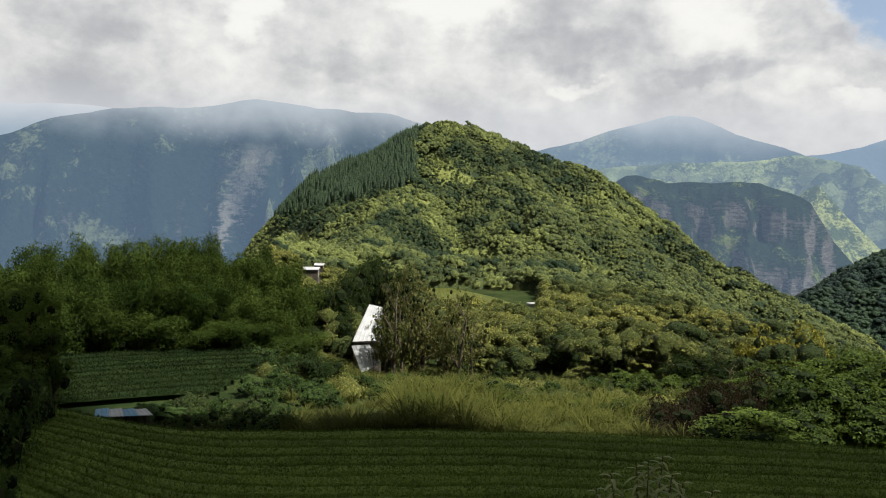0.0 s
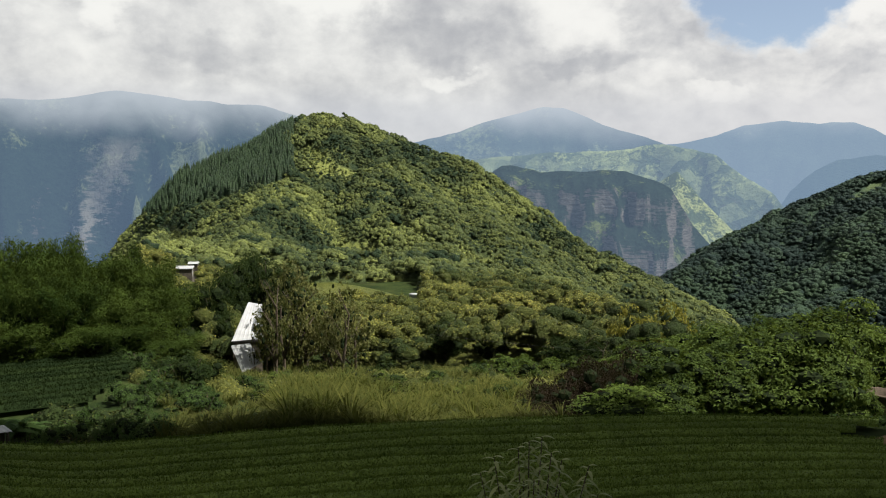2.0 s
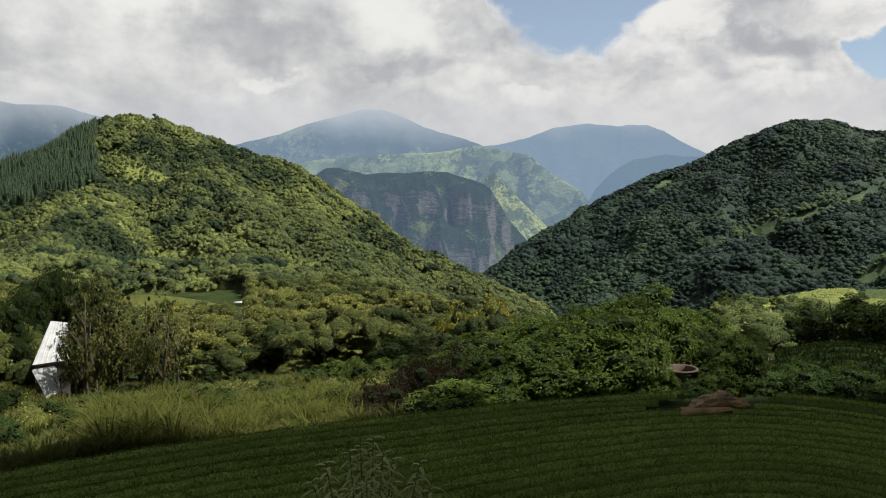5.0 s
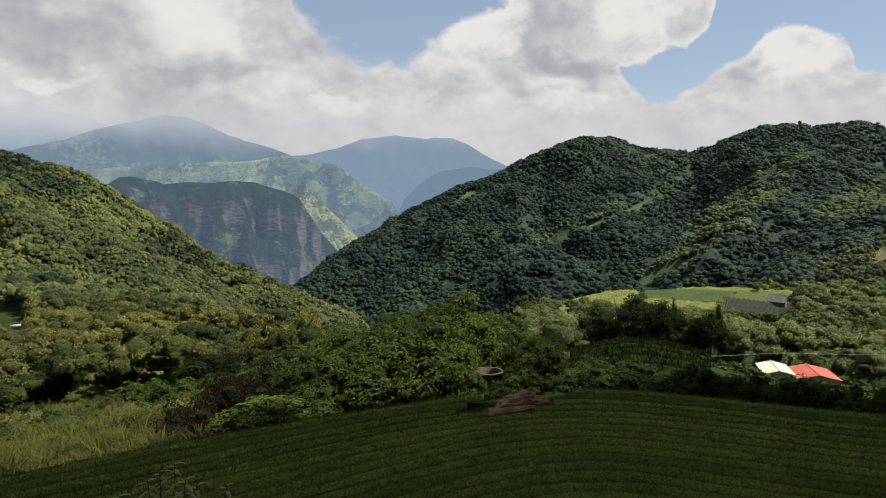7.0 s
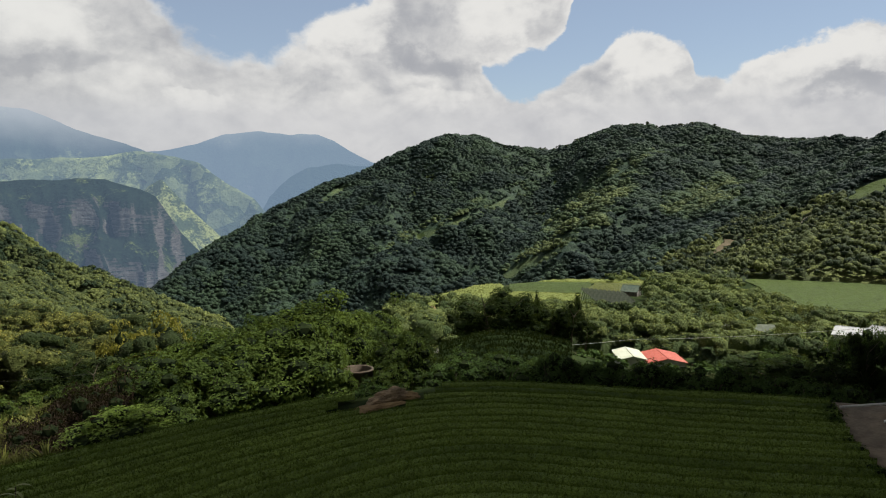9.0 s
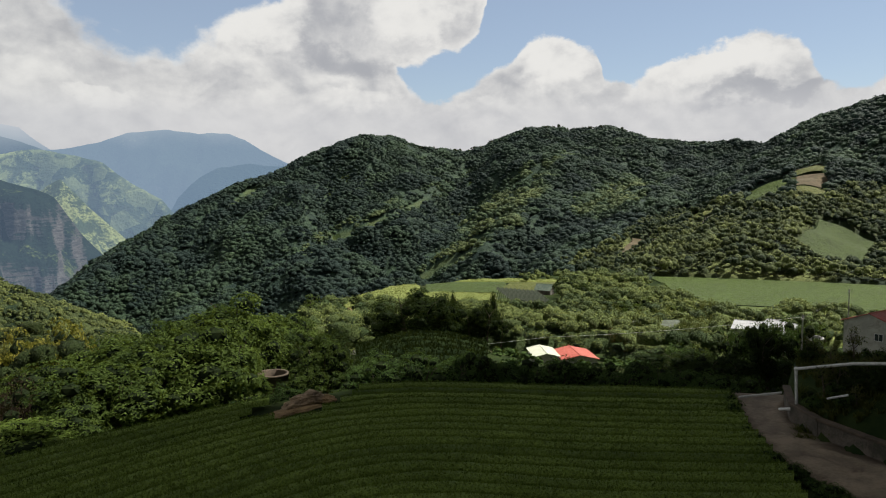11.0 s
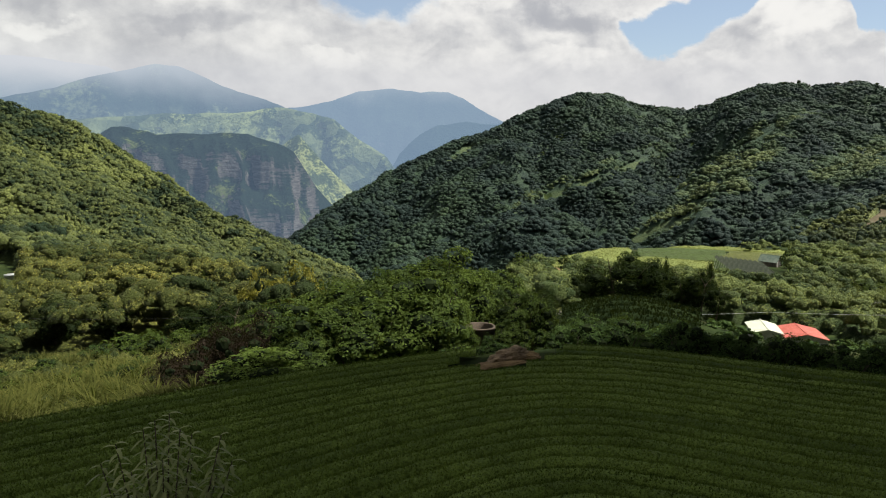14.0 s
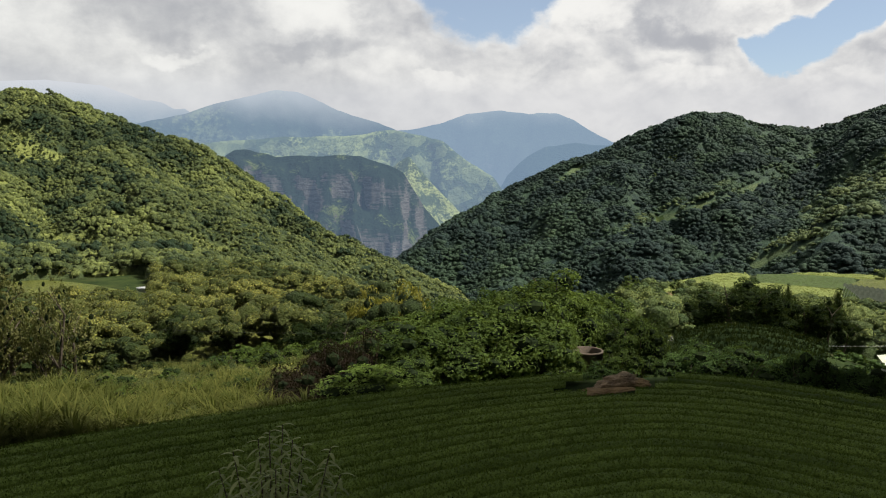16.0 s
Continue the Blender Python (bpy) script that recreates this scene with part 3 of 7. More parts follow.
def height(x, y):
    """The lie of the land at x, y (arrays)."""
    x, y = np.asarray(x, float), np.asarray(y, float)
    r, az = np.hypot(x, y), np.degrees(np.arctan2(x, y))
    e = field_edge(az)
    out = np.interp(r - e, (0, 3, 12, 32, 52, 140, 210, 900), (0, -1.3, -3.5, -6.6, -11.2, -17.5, -20.0, -22.0))
    west = np.clip((-6 - az) / 8, 0, 1) * np.clip((az + 70) / 20, 0, 1)
    bench = np.interp(r - e, (0, 3, 8, 30, 60, 140), (0, -1.6, -2.9, -3.1, -5.5, -8.5))
    out = out * (1 - west) + bench * west
    near = np.interp(r, (0, 2, 6, 15, 18), (10.3, 9.6, 5.4, 0.3, 0))
    z = np.where(r < 18, near, out) + np.where(r < e, 0.25 * np.sin(az * 0.08) , 0)
    z = z - np.maximum(r - np.interp(az, FALL_AZ, FALL_R), 0) * 0.5
    z = np.maximum(z, -170.0 - np.clip((r - 500) * 0.4, 0, 330))
    rough = np.clip((r - 60) / 300, 0, 1)
    hill = ridge_height(x, y, HILL, 0.62, 14) + rough * 10 * (fbm(x / 60, y / 60, 4) - 0.5)
    side = ridge_height(x, y, RIDGE, 0.50, 18)
    below = np.clip((crest_gap(x, y, RIDGE[0]) - 15) / 90, 0, 1)
    side = side + rough * below * 30 * (fbm(x / 80 + 9, y / 80, 4, 1) - 0.5)
    cut = np.clip(1 - 3.2 * np.abs(fbm(x / 75 + 3, y / 75, 3, 2) * 2 - 1), 0, 1)
    hill = hill - 9 * cut * rough * np.clip((45 - hill) / 40, 0, 1)
    cut = np.clip(1 - 3.0 * np.abs(fbm(x / 130, y / 130 + 5, 3) * 2 - 1), 0, 1)
    side = side - 24 * cut * rough * below * np.clip((62 - az) / 6, 0, 1)
    hill = hill - 7.0 * np.clip(-10 - az, 0, 12) * np.clip((r - 380) / 100, 0, 1) - 4.0 * np.clip(az - 17, 0, 14) * np.clip((r - 470) / 60, 0, 1)
    side = side - 5.0 * np.clip(30.5 - az, 0, 12) * np.clip((r - 600) / 100, 0, 1)
    z = smooth_max(z, hill, 6.0)
    z = smooth_max(z, side, 8.0)
    # a low rounded plot between the field and the hamlet
    px, py = spot(52.5, 0, 66)[:2]
    z = z + 3.2 * np.exp(-((x - px) ** 2 + (y - py) ** 2) / 90.0)
    # the bank held by the wall above the farm road
    past = r - np.interp(az, (79.3, 79.75, 81.5, 84.5, 88, 92, 120), (43.6, 40.2, 38.0, 36.2, 34.6, 33.4, 30.0))
    z = z + np.interp(past, (0.05, 0.5, 4, 8, 16), (0, 1.0, 2.5, 2.6, 0)) * np.clip((az - 79.3) / 0.5, 0, 1) * (az < 130)
    # unseen steep hillside, added beside and behind the eye to shade the tea field
    a = radians(SUN_AZ)
    s = x * math.sin(a) + y * math.cos(a)
    q = -x * math.cos(a) + y * math.sin(a)
    # crest heights chosen so that the shadow ends at the field's edge
    top = np.interp(q, (-240, -120, 28.6, 30.0, 33.5, 36, 39, 42, 44, 46.5, 53, 60, 68), (90, 320, 320, 182, 194, 203, 200, 192, 170, 132, 97, 62, 14)) + 16 * (fbm(x / 11, y / 11, 4) - 0.5)
    back = 6 + (top - 6) * np.interp(s, (8, 30, 110, 170, 420), (0, 0.2, 1.0, 0.97, 0.0))
    keep = np.clip((az - 87) / 11, 0, 1) * np.clip((215 - az) / 20, 0, 1) * (r > 12)
    z = np.where(keep > 0, np.maximum(z, back * keep + z * (1 - keep)), z)
    return z


def h1(x, y):
    return float(height(np.array([x]), np.array([y]))[0])


def stand(az, far, sink=0.0):
    """The ground at a compass angle and distance."""
    a = radians(az)
    x, y = far * math.sin(a), far * math.cos(a)
    return (x, y, h1(x, y) - sink)


def mesh_of(name, verts, faces, material, smooth=False):
    me = bpy.data.meshes.new(name)
    verts, faces = np.asarray(verts, np.float32), np.asarray(faces, np.int32)
    n, k = faces.shape
    me.vertices.add(len(verts))
    me.vertices.foreach_set("co", verts.ravel())
    me.loops.add(n * k)
    me.loops.foreach_set("vertex_index", faces.ravel())
    me.polygons.add(n)
    me.polygons.foreach_set("loop_start", np.arange(0, n * k, k, dtype=np.int32))
    if smooth:
        me.polygons.foreach_set("use_smooth", np.ones(n, bool))
    me.materials.append(material)
    me.update()
    me.validate()
    return me


def grid_faces(rows, cols, wrap=False):
    i, j = np.meshgrid(np.arange(rows - 1), np.arange(cols if wrap else cols - 1), indexing="ij")
    a = i * cols + j
    b = i * cols + (j + 1) % cols
    return np.stack([a, b, b + cols, a + cols], -1).reshape(-1, 4)


def part(name, data, parent, label=""):
    """One mesh object under a thing or a part."""
    ob = new(name, data)
    ob.parent = parent
    if label:
        ob["label"] = label
    return ob


def bm_mesh(name, bm, material, bevel=0.0):
    if bevel:
        bmesh.ops.bevel(bm, geom=bm.edges[:], offset=bevel, segments=1, affect="EDGES")
    me = bpy.data.meshes.new(name)
    bm.to_mesh(me)
    bm.free()
    me.materials.append(material)
    return me


def box(bm, x0, y0, z0, x1, y1, z1):
    m = Matrix.Translation(((x0 + x1) / 2, (y0 + y1) / 2, (z0 + z1) / 2)) @ Matrix.Diagonal((x1 - x0, y1 - y0, z1 - z0, 1))
    bmesh.ops.create_cube(bm, size=1.0, matrix=m)


def rod(bm, a, b, r, seg=8, r2=None):
    a, b = Vector(a), Vector(b)
    m = Matrix.Translation((a + b) / 2) @ (b - a).to_track_quat("Z", "Y").to_matrix().to_4x4()
    bmesh.ops.create_cone(bm, cap_ends=True, segments=seg, radius1=r, radius2=r if r2 is None else r2, depth=(b - a).length, matrix=m)


def leaves(rng, centres, normals, length, width, spread=0.8, droop=0.0):
    """Diamond leaves, one at each centre, facing roughly along the normals."""
    n = len(centres)
    nn = normals + rng.normal(0, spread, (n, 3))
    nn /= np.linalg.norm(nn, axis=1)[:, None] + 1e-9
    d = rng.normal(0, 1, (n, 3))
    d[:, 2] -= droop
    d -= (d * nn).sum(1)[:, None] * nn
    d /= np.linalg.norm(d, axis=1)[:, None] + 1e-9
    s = np.cross(nn, d)
    L = (length * rng.uniform(0.6, 1.35, n))[:, None]
    Wd = (width * rng.uniform(0.6, 1.35, n))[:, None]
    bend = nn * L * 0.12
    v = np.stack([centres - d * L / 2 - bend, centres + s * Wd / 2 - d * L * 0.05, centres + d * L / 2 - bend, centres - s * Wd / 2 - d * L * 0.05], 1).reshape(-1, 3)
    return v, np.arange(n * 4).reshape(n, 4)


def lobes(rng, n, count, rad, high, squash=0.75, lift=0.35, small=0.30, large=0.58):
    """Points and outward normals on a bunch of overlapping leaf clumps."""
    c = rng.normal(0, 1, (count, 3))
    c /= np.linalg.norm(c, axis=1)[:, None]
    c *= rng.uniform(0.30, 0.80, count)[:, None]
    c[:, :2] *= rad
    c[:, 2] = high * (0.5 + 0.5 * c[:, 2]) * 0.95 + high * 0.02
    size = rng.uniform(small, large, count) * min(rad, high * 0.9)
    # sprays of leaves: each leaf sits near the middle of its spray
    k = max(n // 8, 1)
    pick = rng.randint(0, count, k)
    d = rng.normal(0, 1, (k, 3))
    d[:, 2] += lift
    d /= np.linalg.norm(d, axis=1)[:, None]
    out = rng.uniform(0.84, 1.16, k)
    w = rng.randint(0, k, n)
    e = d[w] + rng.normal(0, 0.20, (n, 3))
    e /= np.linalg.norm(e, axis=1)[:, None]
    pick = pick[w]
    p = c[pick] + e * (size[pick] * (out[w] + rng.uniform(-0.06, 0.06, n)))[:, None] * np.array([1, 1, squash])
    return p, e, c, size


OCT_V = np.array([(1, 0, 0), (0, 1, 0), (-1, 0, 0), (0, -1, 0), (0, 0, 1), (0, 0, -1)], float)
OCT_F = np.array([(0, 1, 4), (1, 2, 4), (2, 3, 4), (3, 0, 4), (1, 0, 5), (2, 1, 5), (3, 2, 5), (0, 3, 5)])


def ball():
    """A lump of twenty faces."""
    bm = bmesh.new()
    bmesh.ops.create_icosphere(bm, subdivisions=1, radius=1.0)
    v = np.array([v.co[:] for v in bm.verts])
    f = np.array([[v.index for v in g.verts] for g in bm.faces])
    bm.free()
    return v, f


BALL_V, BALL_F = ball()


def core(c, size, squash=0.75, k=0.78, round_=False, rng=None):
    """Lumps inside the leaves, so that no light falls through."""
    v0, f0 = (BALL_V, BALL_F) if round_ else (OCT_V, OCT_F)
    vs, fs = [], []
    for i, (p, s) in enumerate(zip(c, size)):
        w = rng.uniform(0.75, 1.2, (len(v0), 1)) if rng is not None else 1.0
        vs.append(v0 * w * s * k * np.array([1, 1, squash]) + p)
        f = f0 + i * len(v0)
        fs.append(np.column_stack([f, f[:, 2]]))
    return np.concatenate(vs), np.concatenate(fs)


def crown_mesh(name, seed, n, count, rad, high, length, width, material, squash=0.75, spread=0.34, droop=0.3, base=0.0, small=0.30, large=0.58, core_k=0.66):
    rng = np.random.RandomState(seed)
    p, d, c, size = lobes(rng, n, count, rad, high, squash, 0.35, small, large)
    v, f = leaves(rng, p, d + np.array([0, 0, 0.45]), length, width, spread, droop)
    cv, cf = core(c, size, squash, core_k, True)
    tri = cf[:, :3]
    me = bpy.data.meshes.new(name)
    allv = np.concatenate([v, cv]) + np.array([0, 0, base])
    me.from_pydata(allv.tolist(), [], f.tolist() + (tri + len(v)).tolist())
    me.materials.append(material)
    # second slot: the shade-dark colour of the hearts
    me.materials.append(M["core_shade"])
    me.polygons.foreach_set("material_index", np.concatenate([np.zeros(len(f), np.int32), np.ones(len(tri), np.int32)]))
    return me


# ---- the land ----
def build_ground():
    az = np.concatenate([np.arange(-40, 90, 0.4), np.arange(90, 320, 3)])
    r = 1.2 * np.exp(np.arange(0, 246) * 0.034)
    A, R = np.meshgrid(np.radians(az), r, indexing="ij")
    x, y = (R * np.sin(A)).T, (R * np.cos(A)).T
    z = height(x, y)
    rr = np.hypot(x, y)
    z = z + np.where(rr > 50, (fbm(x / 5, y / 5, 3, 2) - 0.5) * np.clip((rr - 50) / 40, 0, 1) * 0.35, 0)
    v = np.stack([x, y, z], -1).reshape(-1, 3)
    f = grid_faces(len(r), len(az), wrap=True)
    cap = len(v)
    v = np.concatenate([v, [[0, 0, h1(0, 0)]]])
    rim = [[(i + 1) % len(az), cap, i] for i in range(len(az))]
    me = bpy.data.meshes.new("ground")
    me.from_pydata(v.tolist(), [], f[:, ::-1].tolist() + rim)
    me.polygons.foreach_set("use_smooth", np.ones(len(me.polygons), bool))
    me.materials.append(M["ground"])
    tagged(new("ground", me), "green undergrowth over hilly ground down to the gorge", "ground", kind="structure")


build_ground()


def mountain(line, material, label, drop, front=1.0, seed=0, gully=0.25, cell=160, cliff=None, back=0.8, wide=1.9):
    """A far range: slopes with gullies on both sides of a crest given by angle, elevation and distance."""
    pts = np.array([spot(*p) for p in line])
    seg = np.concatenate([[0], np.cumsum(np.hypot(*np.diff(pts[:, :2], axis=0).T))])
    n = 170
    s = np.linspace(0, seg[-1], n)
    px, py, pz = (np.interp(s, seg, pts[:, i]) for i in range(3))
    bottom = pz.min() - drop
    t = np.concatenate([-np.linspace(1, 0.05, 6) ** 1.2 * back, np.linspace(0, 1, 64) ** 1.2 * front])
    tot = (pz - bottom)[None, :]
    # the crest's own wobble
    pz = pz + (fbm(s / cell * 1.6 + seed, s * 0 + seed, 5) - 0.5) * cell * 0.12
    far = np.hypot(px, py)
    ux, uy = px / far, py / far
    T = t[:, None]
    reach = tot * wide
    a = np.abs(T)
    x = px[None, :] - ux[None, :] * T * reach
    y = py[None, :] - uy[None, :] * T * reach
    # spurs and gullies run down from the crest, bending and branching
    bend = (fbm(x / cell * 0.7 + seed, y / cell * 0.7, 3) - 0.5) * 1.6
    u = s[None, :] / cell + bend * np.clip(a * 2, 0, 1)
    v = T * reach / cell * 0.45
    big = 1 - np.abs(fbm(u + seed * 1.7, v + seed, 3, 1) * 2 - 1) * 1.6
    fine = 1 - np.abs(fbm(u * 3.1 + 5, v * 2.6 + seed, 3, 2) * 2 - 1) * 1.6
    fold = (big * 0.7 + fine * 0.3 - 1.0)
    k = np.interp(np.clip(a + (fbm(u * 2, v * 2, 3) - 0.5) * 0.10 * (a > 0.02), 0, 1), *cliff) if cliff else 1 - (1 - a) ** 1.3
    z = bottom + (pz[None, :] - bottom) * (1 - k) + fold * tot * gully * np.clip(a * 3.5, 0, 1)
    me = mesh_of("mountain", np.stack([x, y, z], -1).reshape(-1, 3), grid_faces(len(t), n), material, True)
    return tagged(new("mountain", me), label, "mountain", "mountains in the distance", "structure")


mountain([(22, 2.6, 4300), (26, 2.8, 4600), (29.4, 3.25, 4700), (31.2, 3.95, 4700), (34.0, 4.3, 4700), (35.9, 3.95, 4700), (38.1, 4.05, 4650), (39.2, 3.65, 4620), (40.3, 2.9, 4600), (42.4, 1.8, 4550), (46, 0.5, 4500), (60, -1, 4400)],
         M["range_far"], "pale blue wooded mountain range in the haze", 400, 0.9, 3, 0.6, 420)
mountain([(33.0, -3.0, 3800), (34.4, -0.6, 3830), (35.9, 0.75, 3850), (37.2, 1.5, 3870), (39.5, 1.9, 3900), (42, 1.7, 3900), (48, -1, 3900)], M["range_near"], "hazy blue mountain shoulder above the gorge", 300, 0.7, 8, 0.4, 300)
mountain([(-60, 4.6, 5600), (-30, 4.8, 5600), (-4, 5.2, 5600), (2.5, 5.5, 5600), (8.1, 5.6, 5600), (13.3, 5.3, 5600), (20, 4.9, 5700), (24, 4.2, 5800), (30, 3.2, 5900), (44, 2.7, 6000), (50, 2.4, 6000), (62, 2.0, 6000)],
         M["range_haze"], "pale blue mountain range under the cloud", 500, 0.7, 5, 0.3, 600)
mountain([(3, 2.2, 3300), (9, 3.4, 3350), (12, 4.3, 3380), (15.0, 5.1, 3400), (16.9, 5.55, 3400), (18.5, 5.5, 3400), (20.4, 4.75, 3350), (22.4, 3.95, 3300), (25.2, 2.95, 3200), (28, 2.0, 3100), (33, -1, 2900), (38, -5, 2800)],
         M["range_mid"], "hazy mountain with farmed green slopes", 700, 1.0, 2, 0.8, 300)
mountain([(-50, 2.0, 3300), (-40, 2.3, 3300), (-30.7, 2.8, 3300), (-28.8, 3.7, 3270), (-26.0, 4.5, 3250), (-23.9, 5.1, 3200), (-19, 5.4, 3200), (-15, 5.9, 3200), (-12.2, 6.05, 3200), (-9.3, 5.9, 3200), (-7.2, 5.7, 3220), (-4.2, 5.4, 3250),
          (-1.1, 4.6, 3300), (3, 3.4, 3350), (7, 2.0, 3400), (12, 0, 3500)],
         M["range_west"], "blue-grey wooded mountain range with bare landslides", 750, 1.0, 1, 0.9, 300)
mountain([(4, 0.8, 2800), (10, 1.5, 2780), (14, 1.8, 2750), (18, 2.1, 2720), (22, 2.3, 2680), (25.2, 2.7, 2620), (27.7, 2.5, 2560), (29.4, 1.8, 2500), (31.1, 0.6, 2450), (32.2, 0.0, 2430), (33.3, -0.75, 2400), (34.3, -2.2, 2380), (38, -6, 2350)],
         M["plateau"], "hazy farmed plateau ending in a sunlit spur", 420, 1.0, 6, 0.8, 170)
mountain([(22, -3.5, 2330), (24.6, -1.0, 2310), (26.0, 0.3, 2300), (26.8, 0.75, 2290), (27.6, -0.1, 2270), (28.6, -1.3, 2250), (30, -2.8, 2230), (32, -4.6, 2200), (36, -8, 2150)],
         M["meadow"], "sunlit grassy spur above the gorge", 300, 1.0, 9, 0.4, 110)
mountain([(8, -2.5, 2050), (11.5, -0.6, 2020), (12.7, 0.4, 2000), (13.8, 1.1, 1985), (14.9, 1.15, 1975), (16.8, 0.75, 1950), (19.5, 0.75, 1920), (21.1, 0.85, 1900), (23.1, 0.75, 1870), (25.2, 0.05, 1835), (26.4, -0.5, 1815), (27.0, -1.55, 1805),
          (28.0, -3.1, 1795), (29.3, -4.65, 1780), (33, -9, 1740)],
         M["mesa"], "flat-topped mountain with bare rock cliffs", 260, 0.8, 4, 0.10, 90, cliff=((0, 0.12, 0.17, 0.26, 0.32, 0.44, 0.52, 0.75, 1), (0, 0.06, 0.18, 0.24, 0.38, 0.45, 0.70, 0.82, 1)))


# ---- woods on the hills ----
def scatter(rng, n, az0, az1, r0, r1):
    a = np.radians(rng.uniform(az0, az1, n))
    r = np.sqrt(rng.uniform(r0 * r0, r1 * r1, n))
    return r * np.sin(a), r * np.cos(a)


def facing(x, y, lim=-0.12):
    """Keep the ground that is turned towards the house."""
    r = np.hypot(x, y)
    k = 1 - 12 / r
    z0, z1 = height(x, y), height(x * k, y * k)
    return (z0 - z1) / 12 - (z0 - EYE) / r > lim


def clump_wood(name, seed, x, y, z, rad, high, quads, leaf, material, label, lobe=3, lift=0.6):
    """Many crowns joined: each a bunch of leaf clumps."""
    rng = np.random.RandomState(seed)
    n = len(x)
    base = []
    for v in range(12):
        p, d, c, size = lobes(rng, quads, lobe, 1.0, 1.5, 0.8, lift)
        lv, lf = leaves(rng, p, d, leaf * 1.15, leaf * 0.85, 0.55, 0.2)
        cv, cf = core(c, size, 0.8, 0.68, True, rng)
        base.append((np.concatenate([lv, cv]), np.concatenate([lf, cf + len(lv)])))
    vs, fs, off = [], [], 0
    kind = rng.randint(0, 12, n)
    turn = rng.uniform(0, 6.283, n)
    for i in range(n):
        bv, bf = base[kind[i]]
        c, s = math.cos(turn[i]), math.sin(turn[i])
        q = np.empty_like(bv)
        q[:, 0] = (bv[:, 0] * c - bv[:, 1] * s) * rad[i] + x[i]
        q[:, 1] = (bv[:, 0] * s + bv[:, 1] * c) * rad[i] + y[i]
        q[:, 2] = bv[:, 2] * high[i] / 1.5 + z[i]
        vs.append(q)
        fs.append(bf + off)
        off += len(bv)
    vs, fs = np.concatenate(vs), np.concatenate(fs)
    me = bpy.data.meshes.new(name)
    tri = fs[:, 2] == fs[:, 3]
    quad_f, tri_f = fs[~tri], fs[tri][:, :3]
    nq, nt = len(quad_f), len(tri_f)
    me.vertices.add(len(vs))
    me.vertices.foreach_set("co", vs.astype(np.float32).ravel())
    me.loops.add(nq * 4 + nt * 3)
    me.loops.foreach_set("vertex_index", np.concatenate([quad_f.ravel(), tri_f.ravel()]).astype(np.int32))
    me.polygons.add(nq + nt)
    me.polygons.foreach_set("loop_start", np.concatenate([np.arange(nq) * 4, nq * 4 + np.arange(nt) * 3]).astype(np.int32))
    me.update()
    me.materials.append(material)
    return tagged(new(name, me), label, "woods", kind="stuff")


def pine_wood(name, seed, x, y, z, rad, high, material, label):
    """Narrow conifers: stacked whorls of drooping boughs."""
    rng = np.random.RandomState(seed)
    vs, fs, off = [], [], 0
    for i in range(len(x)):
        lv = 6
        for k in range(lv):
            w = rad[i] * (1 - k / lv) ** 0.8
            z0 = z[i] + high[i] * (0.08 + 0.86 * k / lv)
            m = 7
            a = np.linspace(0, 6.283, m, endpoint=False) + rng.uniform(0, 6)
            ww = w * rng.uniform(0.7, 1.15, m)
            b = np.stack([x[i] + np.cos(a) * ww, y[i] + np.sin(a) * ww, z0 - w * 0.25 + 0 * a], 1)
            vs.append(np.concatenate([b, [[x[i], y[i], z0 + high[i] * 0.26]]]))
            j = np.arange(m)
            fs.append(np.stack([off + j, off + (j + 1) % m, np.full(m, off + m)], 1))
            off += m + 1
    me = mesh_of(name, np.concatenate(vs), np.concatenate(fs), material)
    return tagged(new(name, me), label, "woods", kind="stuff")


def domes(x, y, cell, seed):
    """Rounded crowns on a jittered lattice: height from 0 to 1 or so, and a value of each crown's own."""
    L1, L2, L3 = LAT[seed % 3], LAT[(seed + 1) % 3], LAT[(seed + 2) % 3]
    gx, gy = np.floor(x / cell).astype(int), np.floor(y / cell).astype(int)
    best, own = np.full(x.shape, -1.0), np.zeros(x.shape)
    for i in (-1, 0, 1):
        for j in (-1, 0, 1):
            a, b = (gx + i) % 256, (gy + j) % 256
            cx, cy = (gx + i + 0.15 + 0.7 * L1[a, b]) * cell, (gy + j + 0.15 + 0.7 * L2[a, b]) * cell
            size = 0.55 + 0.70 * L1[b, a]
            d2 = ((x - cx) ** 2 + (y - cy) ** 2) / (cell * 0.74 * size) ** 2
            h = np.where(d2 < 1, np.sqrt(np.clip(1 - d2, 0, 1)) * size, -0.05 * d2)
            own = np.where(h > best, L3[a, b], own)
            best = np.maximum(best, h)
    return np.maximum(best, 0), own


